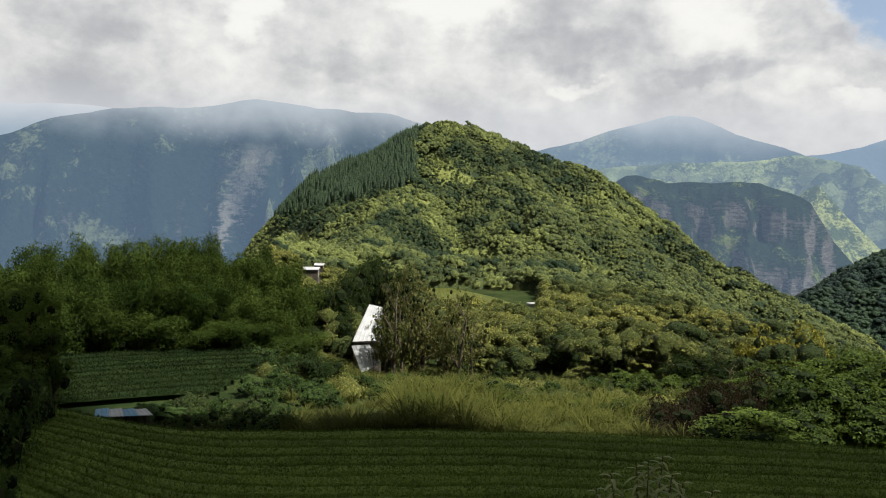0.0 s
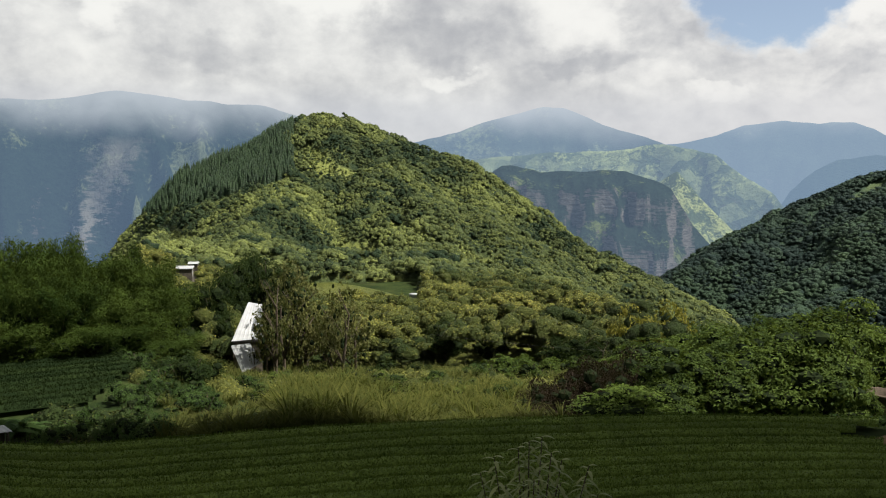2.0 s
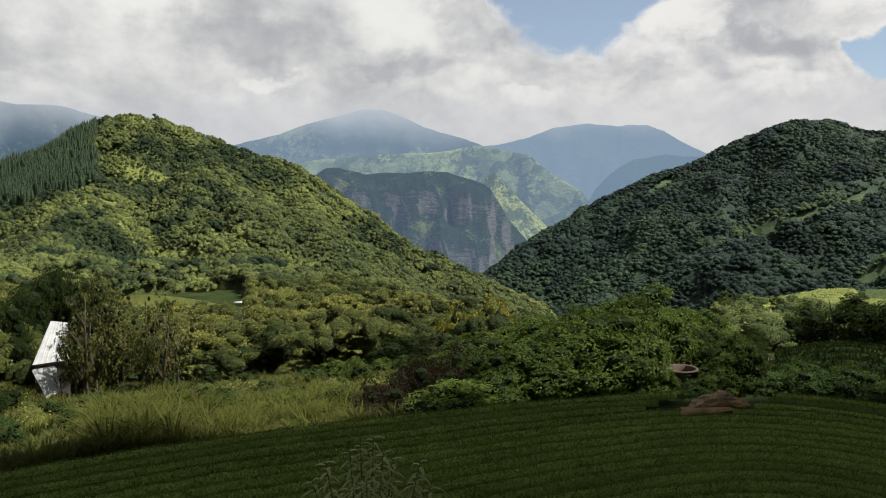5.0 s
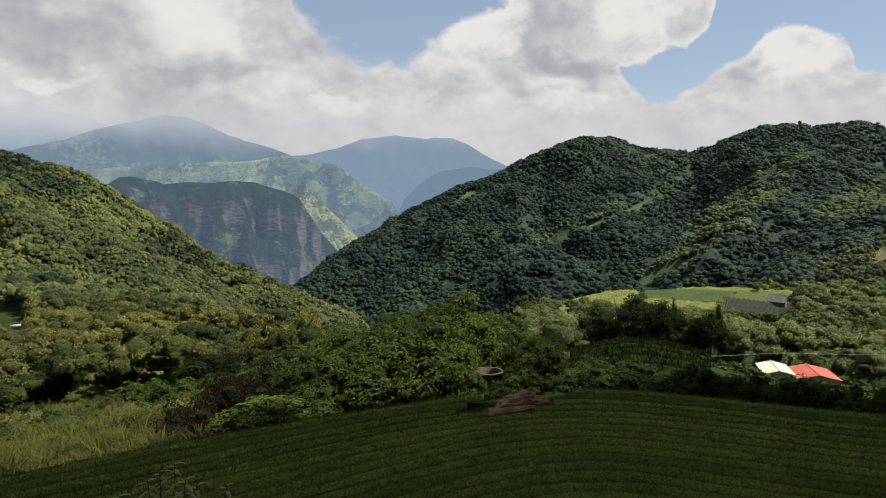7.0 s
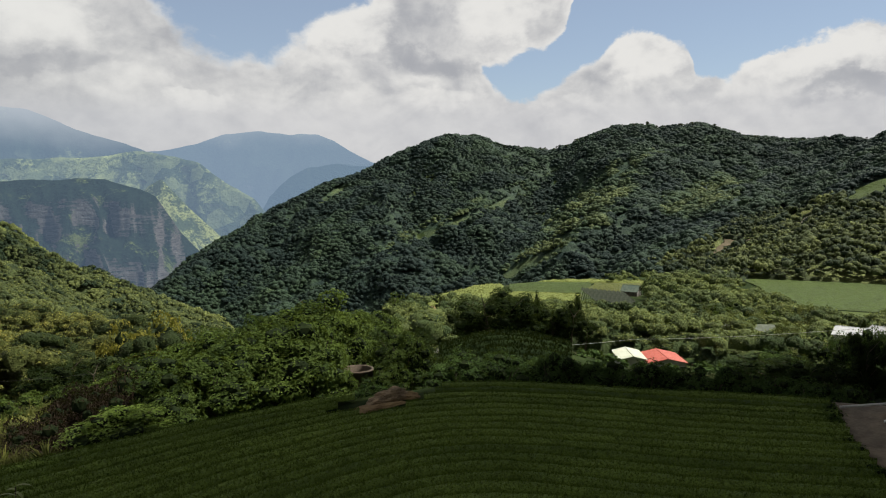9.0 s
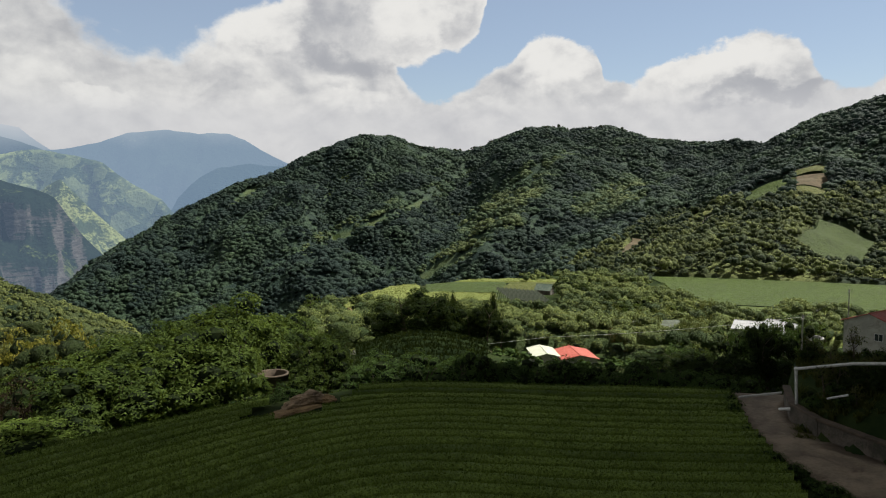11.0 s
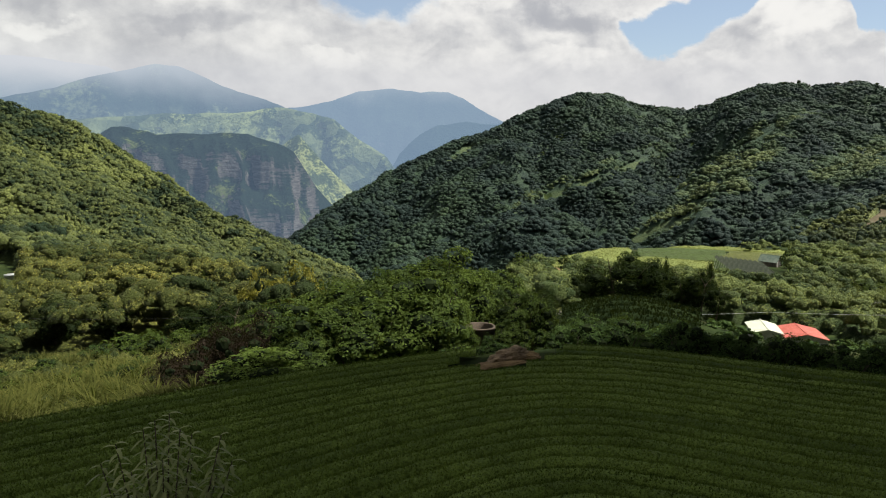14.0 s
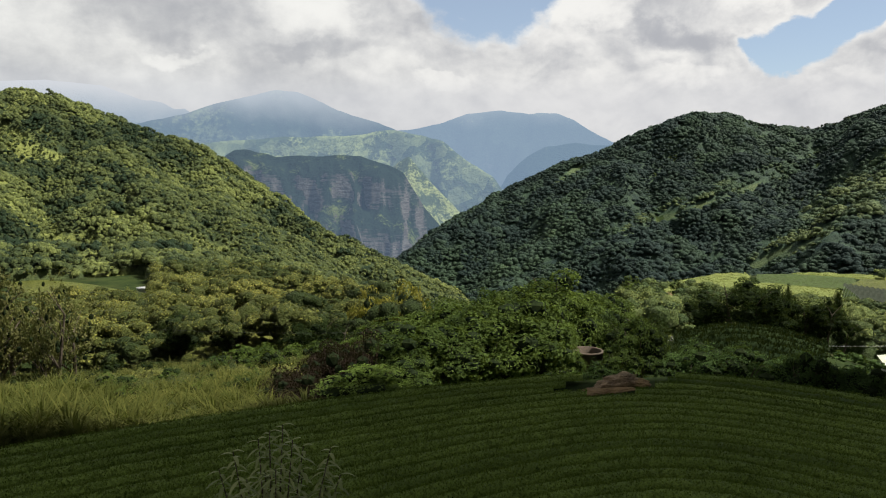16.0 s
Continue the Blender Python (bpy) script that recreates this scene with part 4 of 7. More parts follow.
def canopy_sheet(name, az, r, cell, high, want, material, label, meadow, count, leaf, seed, flat=0.82, inner=0.35):
    """The closed roof of a wood, crown beside crown, with its leaf sprays, where want(x, y) holds; low growth on meadows."""
    rng = np.random.RandomState(seed)
    A, R = np.meshgrid(np.radians(az), r, indexing="ij")
    x, y = R * np.sin(A), R * np.cos(A)
    g = height(x, y)
    m = np.clip(meadow(x, y, g), 0, 1)
    big, own = domes(x, y, cell, 0)
    small, own2 = domes(x + 31, y + 7, cell * 0.45, 1)
    tall = 0.55 + 0.9 * fbm(x / 50 + 4, y / 50, 2, 1)
    top = (big * high * tall + small * high * 0.33) * (1 - flat * m) + (fbm(x / 2.2, y / 2.2, 2) - 0.5) * high * 0.22
    top = top * np.clip((R - r[0]) / 12, 0.05, 1) ** 0.6
    tone = np.clip(own * 0.8 + own2 * 0.2 - 0.10 + 0.9 * (fbm(x / 45, y / 45 + 8, 3, 2) - 0.5), 0, 1)
    tone = tone * (1 - m) + (1.15 + 0.75 * fbm(x / 9, y / 9, 3)) * m
    ok = want(x, y, g)
    ok[:2], ok[-2:], ok[:, :2], ok[:, -2:] = False, False, False, False
    z = g + np.where(ok, top + 0.3, -0.4)
    f = grid_faces(len(az), len(r))
    keep = ok.ravel()[f].any(1)
    used, inv = np.unique(f[keep], return_inverse=True)
    P = np.stack([x, y, z], -1)
    nrm = np.cross(np.gradient(P, axis=1), np.gradient(P, axis=0))
    nrm *= np.where(nrm[..., 2:] < 0, -1.0, 1.0)
    nrm /= np.linalg.norm(nrm, axis=2)[..., None] + 1e-9
    view = P - np.array([0, 0, EYE])
    seen = ok & ((nrm * view).sum(2) < 0.15 * np.linalg.norm(view, axis=2))
    cand = np.flatnonzero(seen.ravel())
    odds = (0.06 + np.clip(big + 0.25 * small, 0, 1.1) ** 2.2 * (1 - m) + 0.7 * m).ravel()[cand]
    pick = rng.choice(cand, count, p=odds / odds.sum())
    n1, t1 = nrm.reshape(-1, 3)[pick], tone.ravel()[pick]
    jit = rng.normal(0, 0.45, (count, 3)) * (R.ravel()[pick] / 300 + 0.5)[:, None]
    jit -= (jit * n1).sum(1)[:, None] * n1
    size = leaf * (0.75 + 0.5 * rng.rand(count))
    lv, lf = leaves(rng, P.reshape(-1, 3)[pick] + jit + n1 * (size * 0.4)[:, None], n1 + np.array([0, 0, 0.5]), leaf * 1.3, leaf * 0.9, 0.42, 0.6)
    v = P.reshape(-1, 3)[used]
    me = mesh_of(name, np.concatenate([v, lv]), np.concatenate([inv.reshape(-1, 4), lf + len(v)]), material, True)
    lt = np.repeat(np.clip(t1 + rng.normal(0, 0.16, count), 0, 2), 4)
    att = me.attributes.new("tone", "FLOAT", "POINT")
    # the roof under the sprays gets a dimmer tone, shade painted between the leaves
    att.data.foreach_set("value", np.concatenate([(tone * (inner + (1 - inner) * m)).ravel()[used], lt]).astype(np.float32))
    return tagged(new(name, me), label, "woods", kind="stuff")


def crown_shapes(seed, sub, kinds=10, bumpy=0.34):
    """Lumpy tree tops of unit radius, open below."""
    out = []
    for k in range(kinds):
        bm = bmesh.new()
        bmesh.ops.create_icosphere(bm, subdivisions=sub, radius=1.0)
        at = Vector((seed * 3.1 + k * 7.7, k * 2.3, seed))
        for v in bm.verts:
            v.co *= 1 + bumpy * noise.noise(v.co * 1.7 + at) + bumpy * 0.8 * noise.noise(v.co * 4.1 + at)
        bmesh.ops.delete(bm, geom=[f for f in bm.faces if f.calc_center_median().z < -0.3], context="FACES")
        bm.verts.index_update()
        out.append((np.array([v.co[:] for v in bm.verts]), np.array([[v.index for v in f.verts] for f in bm.faces])))
        bm.free()
    return out


def crown_wood(name, seed, x, y, z, rad, high, tone, sub, cards, leaf, material, label, bumpy=0.34, droop=0.6, inner=0.7, loose=0.35):
    """Clump beside clump of leaves: each a lumpy heart with its own green, dimmed by inner as painted shade, fringed
    with leaf sprays.
    """
    rng = np.random.RandomState(seed)
    n = len(x)
    shapes = crown_shapes(seed, sub, 10, bumpy)
    kind, turn = rng.randint(0, 10, n), rng.uniform(0, 6.283, n)
    vs, fs, ts, off = [], [], [], 0
    for k, (bv, bf) in enumerate(shapes):
        i = np.flatnonzero(kind == k)
        c, s = np.cos(turn[i])[:, None], np.sin(turn[i])[:, None]
        q = np.stack([(bv[None, :, 0] * c - bv[None, :, 1] * s) * rad[i][:, None] + x[i][:, None],
                      (bv[None, :, 0] * s + bv[None, :, 1] * c) * rad[i][:, None] + y[i][:, None],
                      bv[None, :, 2] * high[i][:, None] + z[i][:, None]], -1)
        fs.append((bf[None] + (np.arange(len(i)) * len(bv))[:, None, None] + off).reshape(-1, 3))
        vs.append(q.reshape(-1, 3))
        # heart tone lowered to stand for shade inside the clump
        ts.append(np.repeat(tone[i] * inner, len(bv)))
        off += q.shape[0] * q.shape[1]
    m = n * cards
    own = np.repeat(np.arange(n), cards)
    d = rng.normal(0, 1, (m, 3))
    d[:, 2] = np.abs(d[:, 2]) * 0.9 + 0.05
    d /= np.linalg.norm(d, axis=1)[:, None]
    size = np.stack([rad, rad, high], 1)[own]
    at = np.stack([x, y, z], 1)[own] + d * size * rng.uniform(0.92, 1.16, (m, 1))
    lv, lf = leaves(rng, at, d + np.array([0, 0, 0.35]), leaf * 1.4, leaf * 0.9, loose, droop)
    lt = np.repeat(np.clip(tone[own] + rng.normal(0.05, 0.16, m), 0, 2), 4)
    vs, tri = np.concatenate(vs + [lv]), np.concatenate(fs)
    lf = lf + off
    me = bpy.data.meshes.new(name)
    me.vertices.add(len(vs))
    me.vertices.foreach_set("co", vs.astype(np.float32).ravel())
    me.loops.add(tri.size + lf.size)
    me.loops.foreach_set("vertex_index", np.concatenate([tri.ravel(), lf.ravel()]).astype(np.int32))
    me.polygons.add(len(tri) + len(lf))
    me.polygons.foreach_set("loop_start", np.concatenate([np.arange(len(tri)) * 3, tri.size + np.arange(len(lf)) * 4]).astype(np.int32))
    me.polygons.foreach_set("use_smooth", np.concatenate([np.ones(len(tri), bool), np.zeros(len(lf), bool)]))
    me.update()
    me.materials.append(material)
    att = me.attributes.new("tone", "FLOAT", "POINT")
    att.data.foreach_set("value", np.concatenate(ts + [lt]).astype(np.float32))
    return tagged(new(name, me), label, "woods", kind="stuff")


def spread_out(rng, az0, az1, r0, r1, gap, tries):
    """Places at least a gap apart, which grows with the local scale: one to a cell of a jittered lattice."""
    x, y = scatter(rng, tries, az0, az1, r0, r1)
    key = np.floor(x / gap).astype(np.int64) * 100003 + np.floor(y / gap).astype(np.int64)
    _, first = np.unique(key, return_index=True)
    return x[first], y[first]


def patches(x, y, z, spots, rough=0.5):
    """Soft-edged patches, of open ground and of painted light, round places given by angle, elevation, and their half
    widths.
    """
    az, el = np.degrees(np.arctan2(x, y)), np.degrees(np.arctan((z - EYE) / np.hypot(x, y)))
    best = np.full(x.shape, -1.0)
    for a, e, wa, we, tilt in spots:
        da, de = az - a, el - e - tilt * (az - a)
        best = np.maximum(best, 1 - np.sqrt((da / wa) ** 2 + (de / we) ** 2))
    return np.clip((best + rough * (fbm(x / 14, y / 14, 4, 1) - 0.5) * 2) * 4, 0, 1)


def is_hill(x, y):
    return ridge_height(x, y, HILL, 0.62, 14) > ridge_height(x, y, RIDGE, 0.50, 18)


def on_terrace(az, r):
    """Fields, houses, the track and the round plot on the terrace."""
    field = ((az > 52) & (az < 63) & (r > 206) & (r < 240)) | ((r > 160) & (r < 266) & (az > np.interp(r, (160, 192, 238, 264), (75.5, 72.6, 69, 70)))) | ((az > 58.2) & (az < 63.2) & (r > 158) & (r < 208))
    town = ((az > 59.5) & (az < 67) & (r < 106)) | ((az > 75) & (r < 128))
    track = (np.abs(az - 46.8) < 0.5) & (r > 130) & (r < 175)
    return field | town | track


# plots on the farmed slope: name, angles at the far and the near end, far and near distance, material, label
PLOTS = [("field_bare", (73.6, 75.2, 71.4, 72.8), (430, 362), "earth_grey", "bare grey ploughed plot on the slope"),
         ("field_light", (72.6, 74.7, 72.4, 74.2), (545, 442), "lawn_yellow", "light green meadow on the slope"),
         ("field_slope", (76.6, 79.2, 75.4, 78.0), (465, 395), "lawn", "smooth green plot on the slope"),
         ("field_brown", (68.4, 70.4, 67.6, 70.2), (434, 400), "earth_brown", "brown farm plot at the foot of the ridge"),
         ("field_lower", (81.0, 84.5, 79.6, 83.6), (362, 305), "lawn", "green field beside the farm road"),
         ("field_step", (79.3, 81.2, 79.35, 81.2), (520, 494), "earth_brown", "bare earth terrace on the slope"),
         ("field_step", (79.35, 81.2, 79.4, 81.3), (490, 466), "lawn_yellow", "yellow-green terrace on the slope"),
         ("field_step", (79.4, 81.3, 79.45, 81.3), (462, 438), "earth_brown", "bare earth terrace on the slope"),
         ("field_step", (79.45, 81.3, 79.5, 81.4), (434, 408), "lawn_yellow", "yellow-green terrace on the slope")]


def farm_plot(az, r):
    """Cleared plots on the farmed slope."""
    got = np.zeros(az.shape, bool)
    for _, a, (r1, r0), _, _ in PLOTS:
        got |= (r > r0 - 3) & (r < r1 + 3) & (az > np.interp(r, (r0, r1), (a[2], a[0])) - 0.1) & (az < np.interp(r, (r0, r1), (a[3], a[1])) + 0.1)
    return got


def build_canopies():
    def hill(x, y, z):
        az, r = np.degrees(np.arctan2(x, y)), np.hypot(x, y)
        strip = (r < 226) & (az > -3) & (az < 7.5)
        el = np.degrees(np.arctan((z - EYE) / r))
        pines = (az < -2.2 + 3.0 * (fbm(x / 20, y / 20, 3) - 0.5)) & (az > -12.5) & (el > -2.9 + (az + 12) * 0.28) & (r > 400)
        return facing(x, y, -0.2) & (z > -140) & is_hill(x, y) & ~strip & ~pines

    def ridge(x, y, z):
        az, r = np.degrees(np.arctan2(x, y)), np.hypot(x, y)
        farm = (az > 64) & (z < np.interp(az, (64, 70, 76, 84), (-30, -12, 2, 8)))
        return facing(x, y, -0.2) & (z > -150) & ~is_hill(x, y) & ~farm & ~farm_plot(az, r)

    def valley(x, y, z):
        az, r = np.degrees(np.arctan2(x, y)), np.hypot(x, y)
        strip = (r > 176) & (az > -4) & (az < 7.8)
        tank = (np.abs(az - 7.1) < 0.7) & (r > 160)
        shed = (np.abs(az + 10) < 1.0) & (r > 166) & (r < 190)
        west = (az < -9) & (r < 100)
        return ~strip & ~tank & ~shed & ~west & (z > -80) & facing(x, y, -0.3)

    def tall_valley(x, y, z):
        """Bushes stay low before the strip field, the tank and the hut."""
        az, r = np.degrees(np.arctan2(x, y)), np.hypot(x, y)
        view = ((az > -3.2) & (az < 7) & (r > 146)) | ((np.abs(az - 7.1) < 0.7) & (r > 104)) | ((np.abs(az + 10) < 0.9) & (r > 140))
        return valley(x, y, z) & ~view

    def terrace(x, y, z):
        az, r = np.degrees(np.arctan2(x, y)), np.hypot(x, y)
        grove = (az > 49) & (az < 59.6) & (r < 108)
        return ~on_terrace(az, r) & ~grove & (z > -60) & facing(x, y, -0.2)

    def farm(x, y, z):
        az, r = np.degrees(np.arctan2(x, y)), np.hypot(x, y)
        low = z < np.interp(az, (64, 70, 76, 84), (-30, -12, 2, 8))
        return low & ~on_terrace(az, r) & ~farm_plot(az, r) & facing(x, y, -0.2) & ~is_hill(x, y)

    def light_hill(x, y, z):
        spots = ((0.6, 4.7, 2.6, 0.9, -0.1), (-0.4, 1.3, 1.9, 1.1, -0.5), (-3.4, -0.5, 2.1, 1.5, 0), (-0.8, -2.2, 1.9, 1.5, -0.6), (0.8, -4.0, 2.0, 0.9, -0.5), (2.6, -5.6, 3.4, 0.8, -0.35), (2.2, 0.2, 1.4, 0.5, -0.5),
                 (-10.0, -4.9, 2.2, 0.9, 0), (7.5, -5.0, 3.2, 0.9, -0.5), (13.0, -7.4, 4.2, 1.3, -0.5), (10, -9.8, 4, 1.1, -0.3), (18.5, -10.0, 4.4, 1.2, -0.5), (5.2, -8.0, 3.2, 0.7, -0.4))
        return patches(x, y, z, [(a, e, w * 0.85, h * 0.9, t) for a, e, w, h, t in spots], 0.8) * 0.85

    # bright strips on the spurs: sunlight put in as meadow tone
    def lit_ridge(x, y, z):
        spots = ((52.2, -1.4, 1.1, 0.35, 0.42), (49.2, -2.8, 2.2, 0.3, 0.42), (45.5, -4.2, 2.0, 0.28, 0.45), (38.9, -0.8, 1.0, 0.3, 0.5), (54.4, -6.2, 2.2, 0.4, 0.5), (57.2, -4.2, 1.6, 0.35, 0.5))
        return patches(x, y, z, [(a, e, w * 1.2, h * 1.3, t) for a, e, w, h, t in spots], 0.6) * 0.85

    def light_low(x, y, z):
        return np.clip((fbm(x / 24, y / 24, 3) - 0.52) * 6, 0, 1) * 0.6

    def light_terrace(x, y, z):
        az, r = np.degrees(np.arctan2(x, y)), np.hypot(x, y)
        before = np.clip((r - 160) / 12, 0, 1) * (az > 47) * (az < 90)
        return np.maximum(np.clip((fbm(x / 24, y / 24, 3) - 0.42) * 8, 0, 1) * 0.85, before)

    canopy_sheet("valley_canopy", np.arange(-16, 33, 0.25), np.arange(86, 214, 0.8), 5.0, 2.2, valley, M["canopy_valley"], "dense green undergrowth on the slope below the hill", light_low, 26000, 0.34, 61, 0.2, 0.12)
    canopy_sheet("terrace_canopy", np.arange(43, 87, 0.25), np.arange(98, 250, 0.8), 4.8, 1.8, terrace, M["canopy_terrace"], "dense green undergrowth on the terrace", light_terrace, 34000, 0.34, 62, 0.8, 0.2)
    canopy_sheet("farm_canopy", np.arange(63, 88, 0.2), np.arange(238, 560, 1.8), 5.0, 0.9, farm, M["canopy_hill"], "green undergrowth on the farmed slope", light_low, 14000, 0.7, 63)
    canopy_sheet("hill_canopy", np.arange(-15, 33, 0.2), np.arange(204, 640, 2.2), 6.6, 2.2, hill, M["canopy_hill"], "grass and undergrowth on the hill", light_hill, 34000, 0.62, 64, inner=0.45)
    canopy_sheet("ridge_canopy", np.arange(22, 88, 0.28), np.arange(330, 868, 3.4), 5.6, 2.0, ridge, M["canopy_ridge"], "dark green undergrowth of the long ridge", lit_ridge, 16000, 0.8, 65, inner=0.9)

    def crowns(name, seed, span, gap, want, open_, size, tone, cards, leaf, mat, label, tree=None, inner=0.7, loose=0.35):
        """Leaf clumps; those of one tree gather on its rounded top, with hollows between the trees."""
        rng = np.random.RandomState(seed)
        x, y = spread_out(rng, *span, gap, int(6 * (span[3] ** 2 - span[2] ** 2) * radians(span[1] - span[0]) / 2 / gap ** 2))
        g = height(x, y)
        k = want(x, y, g) & (open_(x, y, g) < 0.45)
        x, y, g = x[k], y[k], g[k]
        t = np.clip(tone(rng, x, y), 0, 1.9)
        up = 0.0
        if tree:
            cell, high = tree
            top, own = domes(x, y, cell, seed)
            k = top > 0.16
            x, y, g, t, top, own = x[k], y[k], g[k], t[k], top[k], own[k]
            up = top * high * (0.55 + 0.9 * fbm(x / 50 + 4, y / 50, 2, 1))
            t = np.clip(t + 0.75 * (own - 0.45), 0, 1.9)
        rad, flat = size(rng, x, y)
        crown_wood(name, seed, x, y, g + up + rad * 0.2, rad, rad * flat, t, 1, cards, leaf, mat, label, 0.5, 0.6, inner, loose)

    def fine_side(az, r):
        """The bamboo that covers the hill's open flank: small even tufts."""
        return np.clip((az - 7.5) / 6, 0, 1) * np.clip((470 - r) / 60, 0, 1)

    def big(x, y, az, r):
        return (fine_side(az, r) + 0.5 * (fbm(x / 30, y / 30, 3) - 0.5)) < 0.45

    def clump(lo, hi, wide=0.0):
        return lambda rng, x, y: (rng.uniform(lo, hi, len(x)) * (1 + wide * (fbm(x / 14, y / 14, 2) - 0.5)), rng.uniform(0.65, 1.05, len(x)))

    def low_clump(lo, hi, wide):
        return lambda rng, x, y: (rng.uniform(lo, hi, len(x)) * (1 + wide * (fbm(x / 14, y / 14, 2) - 0.5)), rng.uniform(0.45, 0.8, len(x)))

    def green(mean, own, broad, reach, k=2):
        return lambda rng, x, y: mean + rng.normal(0, own, len(x)) + broad * (fbm(x / reach, y / reach + 8, 3, k) - 0.5)

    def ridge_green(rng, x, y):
        """Darker woods in the folds; the lighter spurs carry bamboo and side light painted as tone."""
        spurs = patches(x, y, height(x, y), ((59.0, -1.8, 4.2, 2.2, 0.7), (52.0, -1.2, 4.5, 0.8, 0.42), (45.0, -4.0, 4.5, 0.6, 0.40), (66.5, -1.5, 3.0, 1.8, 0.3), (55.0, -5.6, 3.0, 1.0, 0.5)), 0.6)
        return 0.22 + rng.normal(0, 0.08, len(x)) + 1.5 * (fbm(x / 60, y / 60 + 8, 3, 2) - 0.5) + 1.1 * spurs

    def fallow(x, y, z):
        az, r = az_r(x, y)
        bench = (az < -12.2 - 0.5 * (66.5 - r) / 1.62) & (r > 51) & (r < 70)
        return (r > field_edge(az) + 2.5) & ~bench & ((az > -12) | (r < 66))

    nothing = lambda x, y, z: np.zeros(x.shape)
    az_r = lambda x, y: (np.degrees(np.arctan2(x, y)), np.hypot(x, y))
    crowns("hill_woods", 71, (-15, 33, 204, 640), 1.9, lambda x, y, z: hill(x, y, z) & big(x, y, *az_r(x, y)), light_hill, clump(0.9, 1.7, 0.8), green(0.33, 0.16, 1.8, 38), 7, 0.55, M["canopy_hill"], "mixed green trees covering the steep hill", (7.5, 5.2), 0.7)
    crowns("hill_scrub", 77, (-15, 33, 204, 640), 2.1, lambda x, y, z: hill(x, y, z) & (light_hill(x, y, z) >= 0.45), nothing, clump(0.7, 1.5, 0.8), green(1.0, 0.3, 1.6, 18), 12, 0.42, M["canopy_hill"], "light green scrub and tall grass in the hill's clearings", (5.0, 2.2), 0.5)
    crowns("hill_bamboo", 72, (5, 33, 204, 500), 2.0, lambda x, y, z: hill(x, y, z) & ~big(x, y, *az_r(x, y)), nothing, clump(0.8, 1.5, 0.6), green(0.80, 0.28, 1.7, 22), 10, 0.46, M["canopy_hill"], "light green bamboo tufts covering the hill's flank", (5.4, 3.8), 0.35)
    crowns("ridge_woods", 73, (22, 88, 330, 868), 2.9, ridge, lambda x, y, z: lit_ridge(x, y, z) * 0.7, low_clump(1.5, 3.1, 1.0), ridge_green, 7, 0.95, M["canopy_ridge"], "dark green broadleaf trees covering the long ridge", (12.0, 4.2), 0.95, 0.5)
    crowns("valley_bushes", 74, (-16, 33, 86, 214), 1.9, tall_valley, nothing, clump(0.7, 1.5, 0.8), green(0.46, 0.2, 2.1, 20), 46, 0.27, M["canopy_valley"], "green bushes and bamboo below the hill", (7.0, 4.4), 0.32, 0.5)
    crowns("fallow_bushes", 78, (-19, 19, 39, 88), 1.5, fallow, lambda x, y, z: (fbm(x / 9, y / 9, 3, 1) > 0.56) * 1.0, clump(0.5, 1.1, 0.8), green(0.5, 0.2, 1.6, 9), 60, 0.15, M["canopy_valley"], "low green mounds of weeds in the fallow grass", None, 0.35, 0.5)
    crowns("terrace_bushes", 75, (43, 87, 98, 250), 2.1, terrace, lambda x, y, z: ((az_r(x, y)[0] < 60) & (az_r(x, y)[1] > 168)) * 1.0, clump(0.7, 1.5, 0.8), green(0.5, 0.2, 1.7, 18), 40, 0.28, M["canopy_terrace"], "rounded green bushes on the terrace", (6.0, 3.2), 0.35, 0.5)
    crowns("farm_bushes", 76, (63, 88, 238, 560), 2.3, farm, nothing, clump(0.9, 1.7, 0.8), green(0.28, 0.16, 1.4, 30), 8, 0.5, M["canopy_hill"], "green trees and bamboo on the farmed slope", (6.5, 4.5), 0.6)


build_canopies()


def build_hill_woods():
    rng = np.random.RandomState(5)
    xs, ys = scatter(rng, 5200, -12.8, -2.0, 430, 618)
    zs = height(xs, ys)
    a2, r2 = np.degrees(np.arctan2(xs, ys)), np.hypot(xs, ys)
    e2 = np.degrees(np.arctan((zs - EYE) / r2))
    k = (e2 > -2.6 + (a2 + 12) * 0.28) & facing(xs, ys)
    n = k.sum()
    pine_wood("pine_woods", 23, xs[k], ys[k], zs[k] - 0.5, rng.uniform(1.6, 2.4, n), rng.uniform(7, 10.5, n), M["pine"], "dense stand of dark conifers on the hill's shoulder")


def build_scrub():
    """Low bushes between the tea field and the hamlet."""
    rng = np.random.RandomState(8)
    # low dark scrub between the hedge and the hamlet
    x, y = scatter(rng, 620, 45.5, 86, 50, 98)
    az, r = np.degrees(np.arctan2(x, y)), np.hypot(x, y)
    k = ~((az > 46.5) & (az < 58.2) & (r > 55) & (r < 76)) & ~((az > 59.8) & (az < 66.8) & (r > 70) & (r < 106)) & ~((az > 78.5) & (r < 56)) & ~((az > 76) & (r > 84))
    x, y = x[k], y[k]
    n = len(x)
    rad = rng.uniform(0.7, 1.4, n)
    clump_wood("hamlet_scrub", 47, x, y, height(x, y) - 0.3, rad, rad * rng.uniform(0.8, 1.3, n), 60, 0.28, M["broad"], "low dark green scrub round the hamlet")


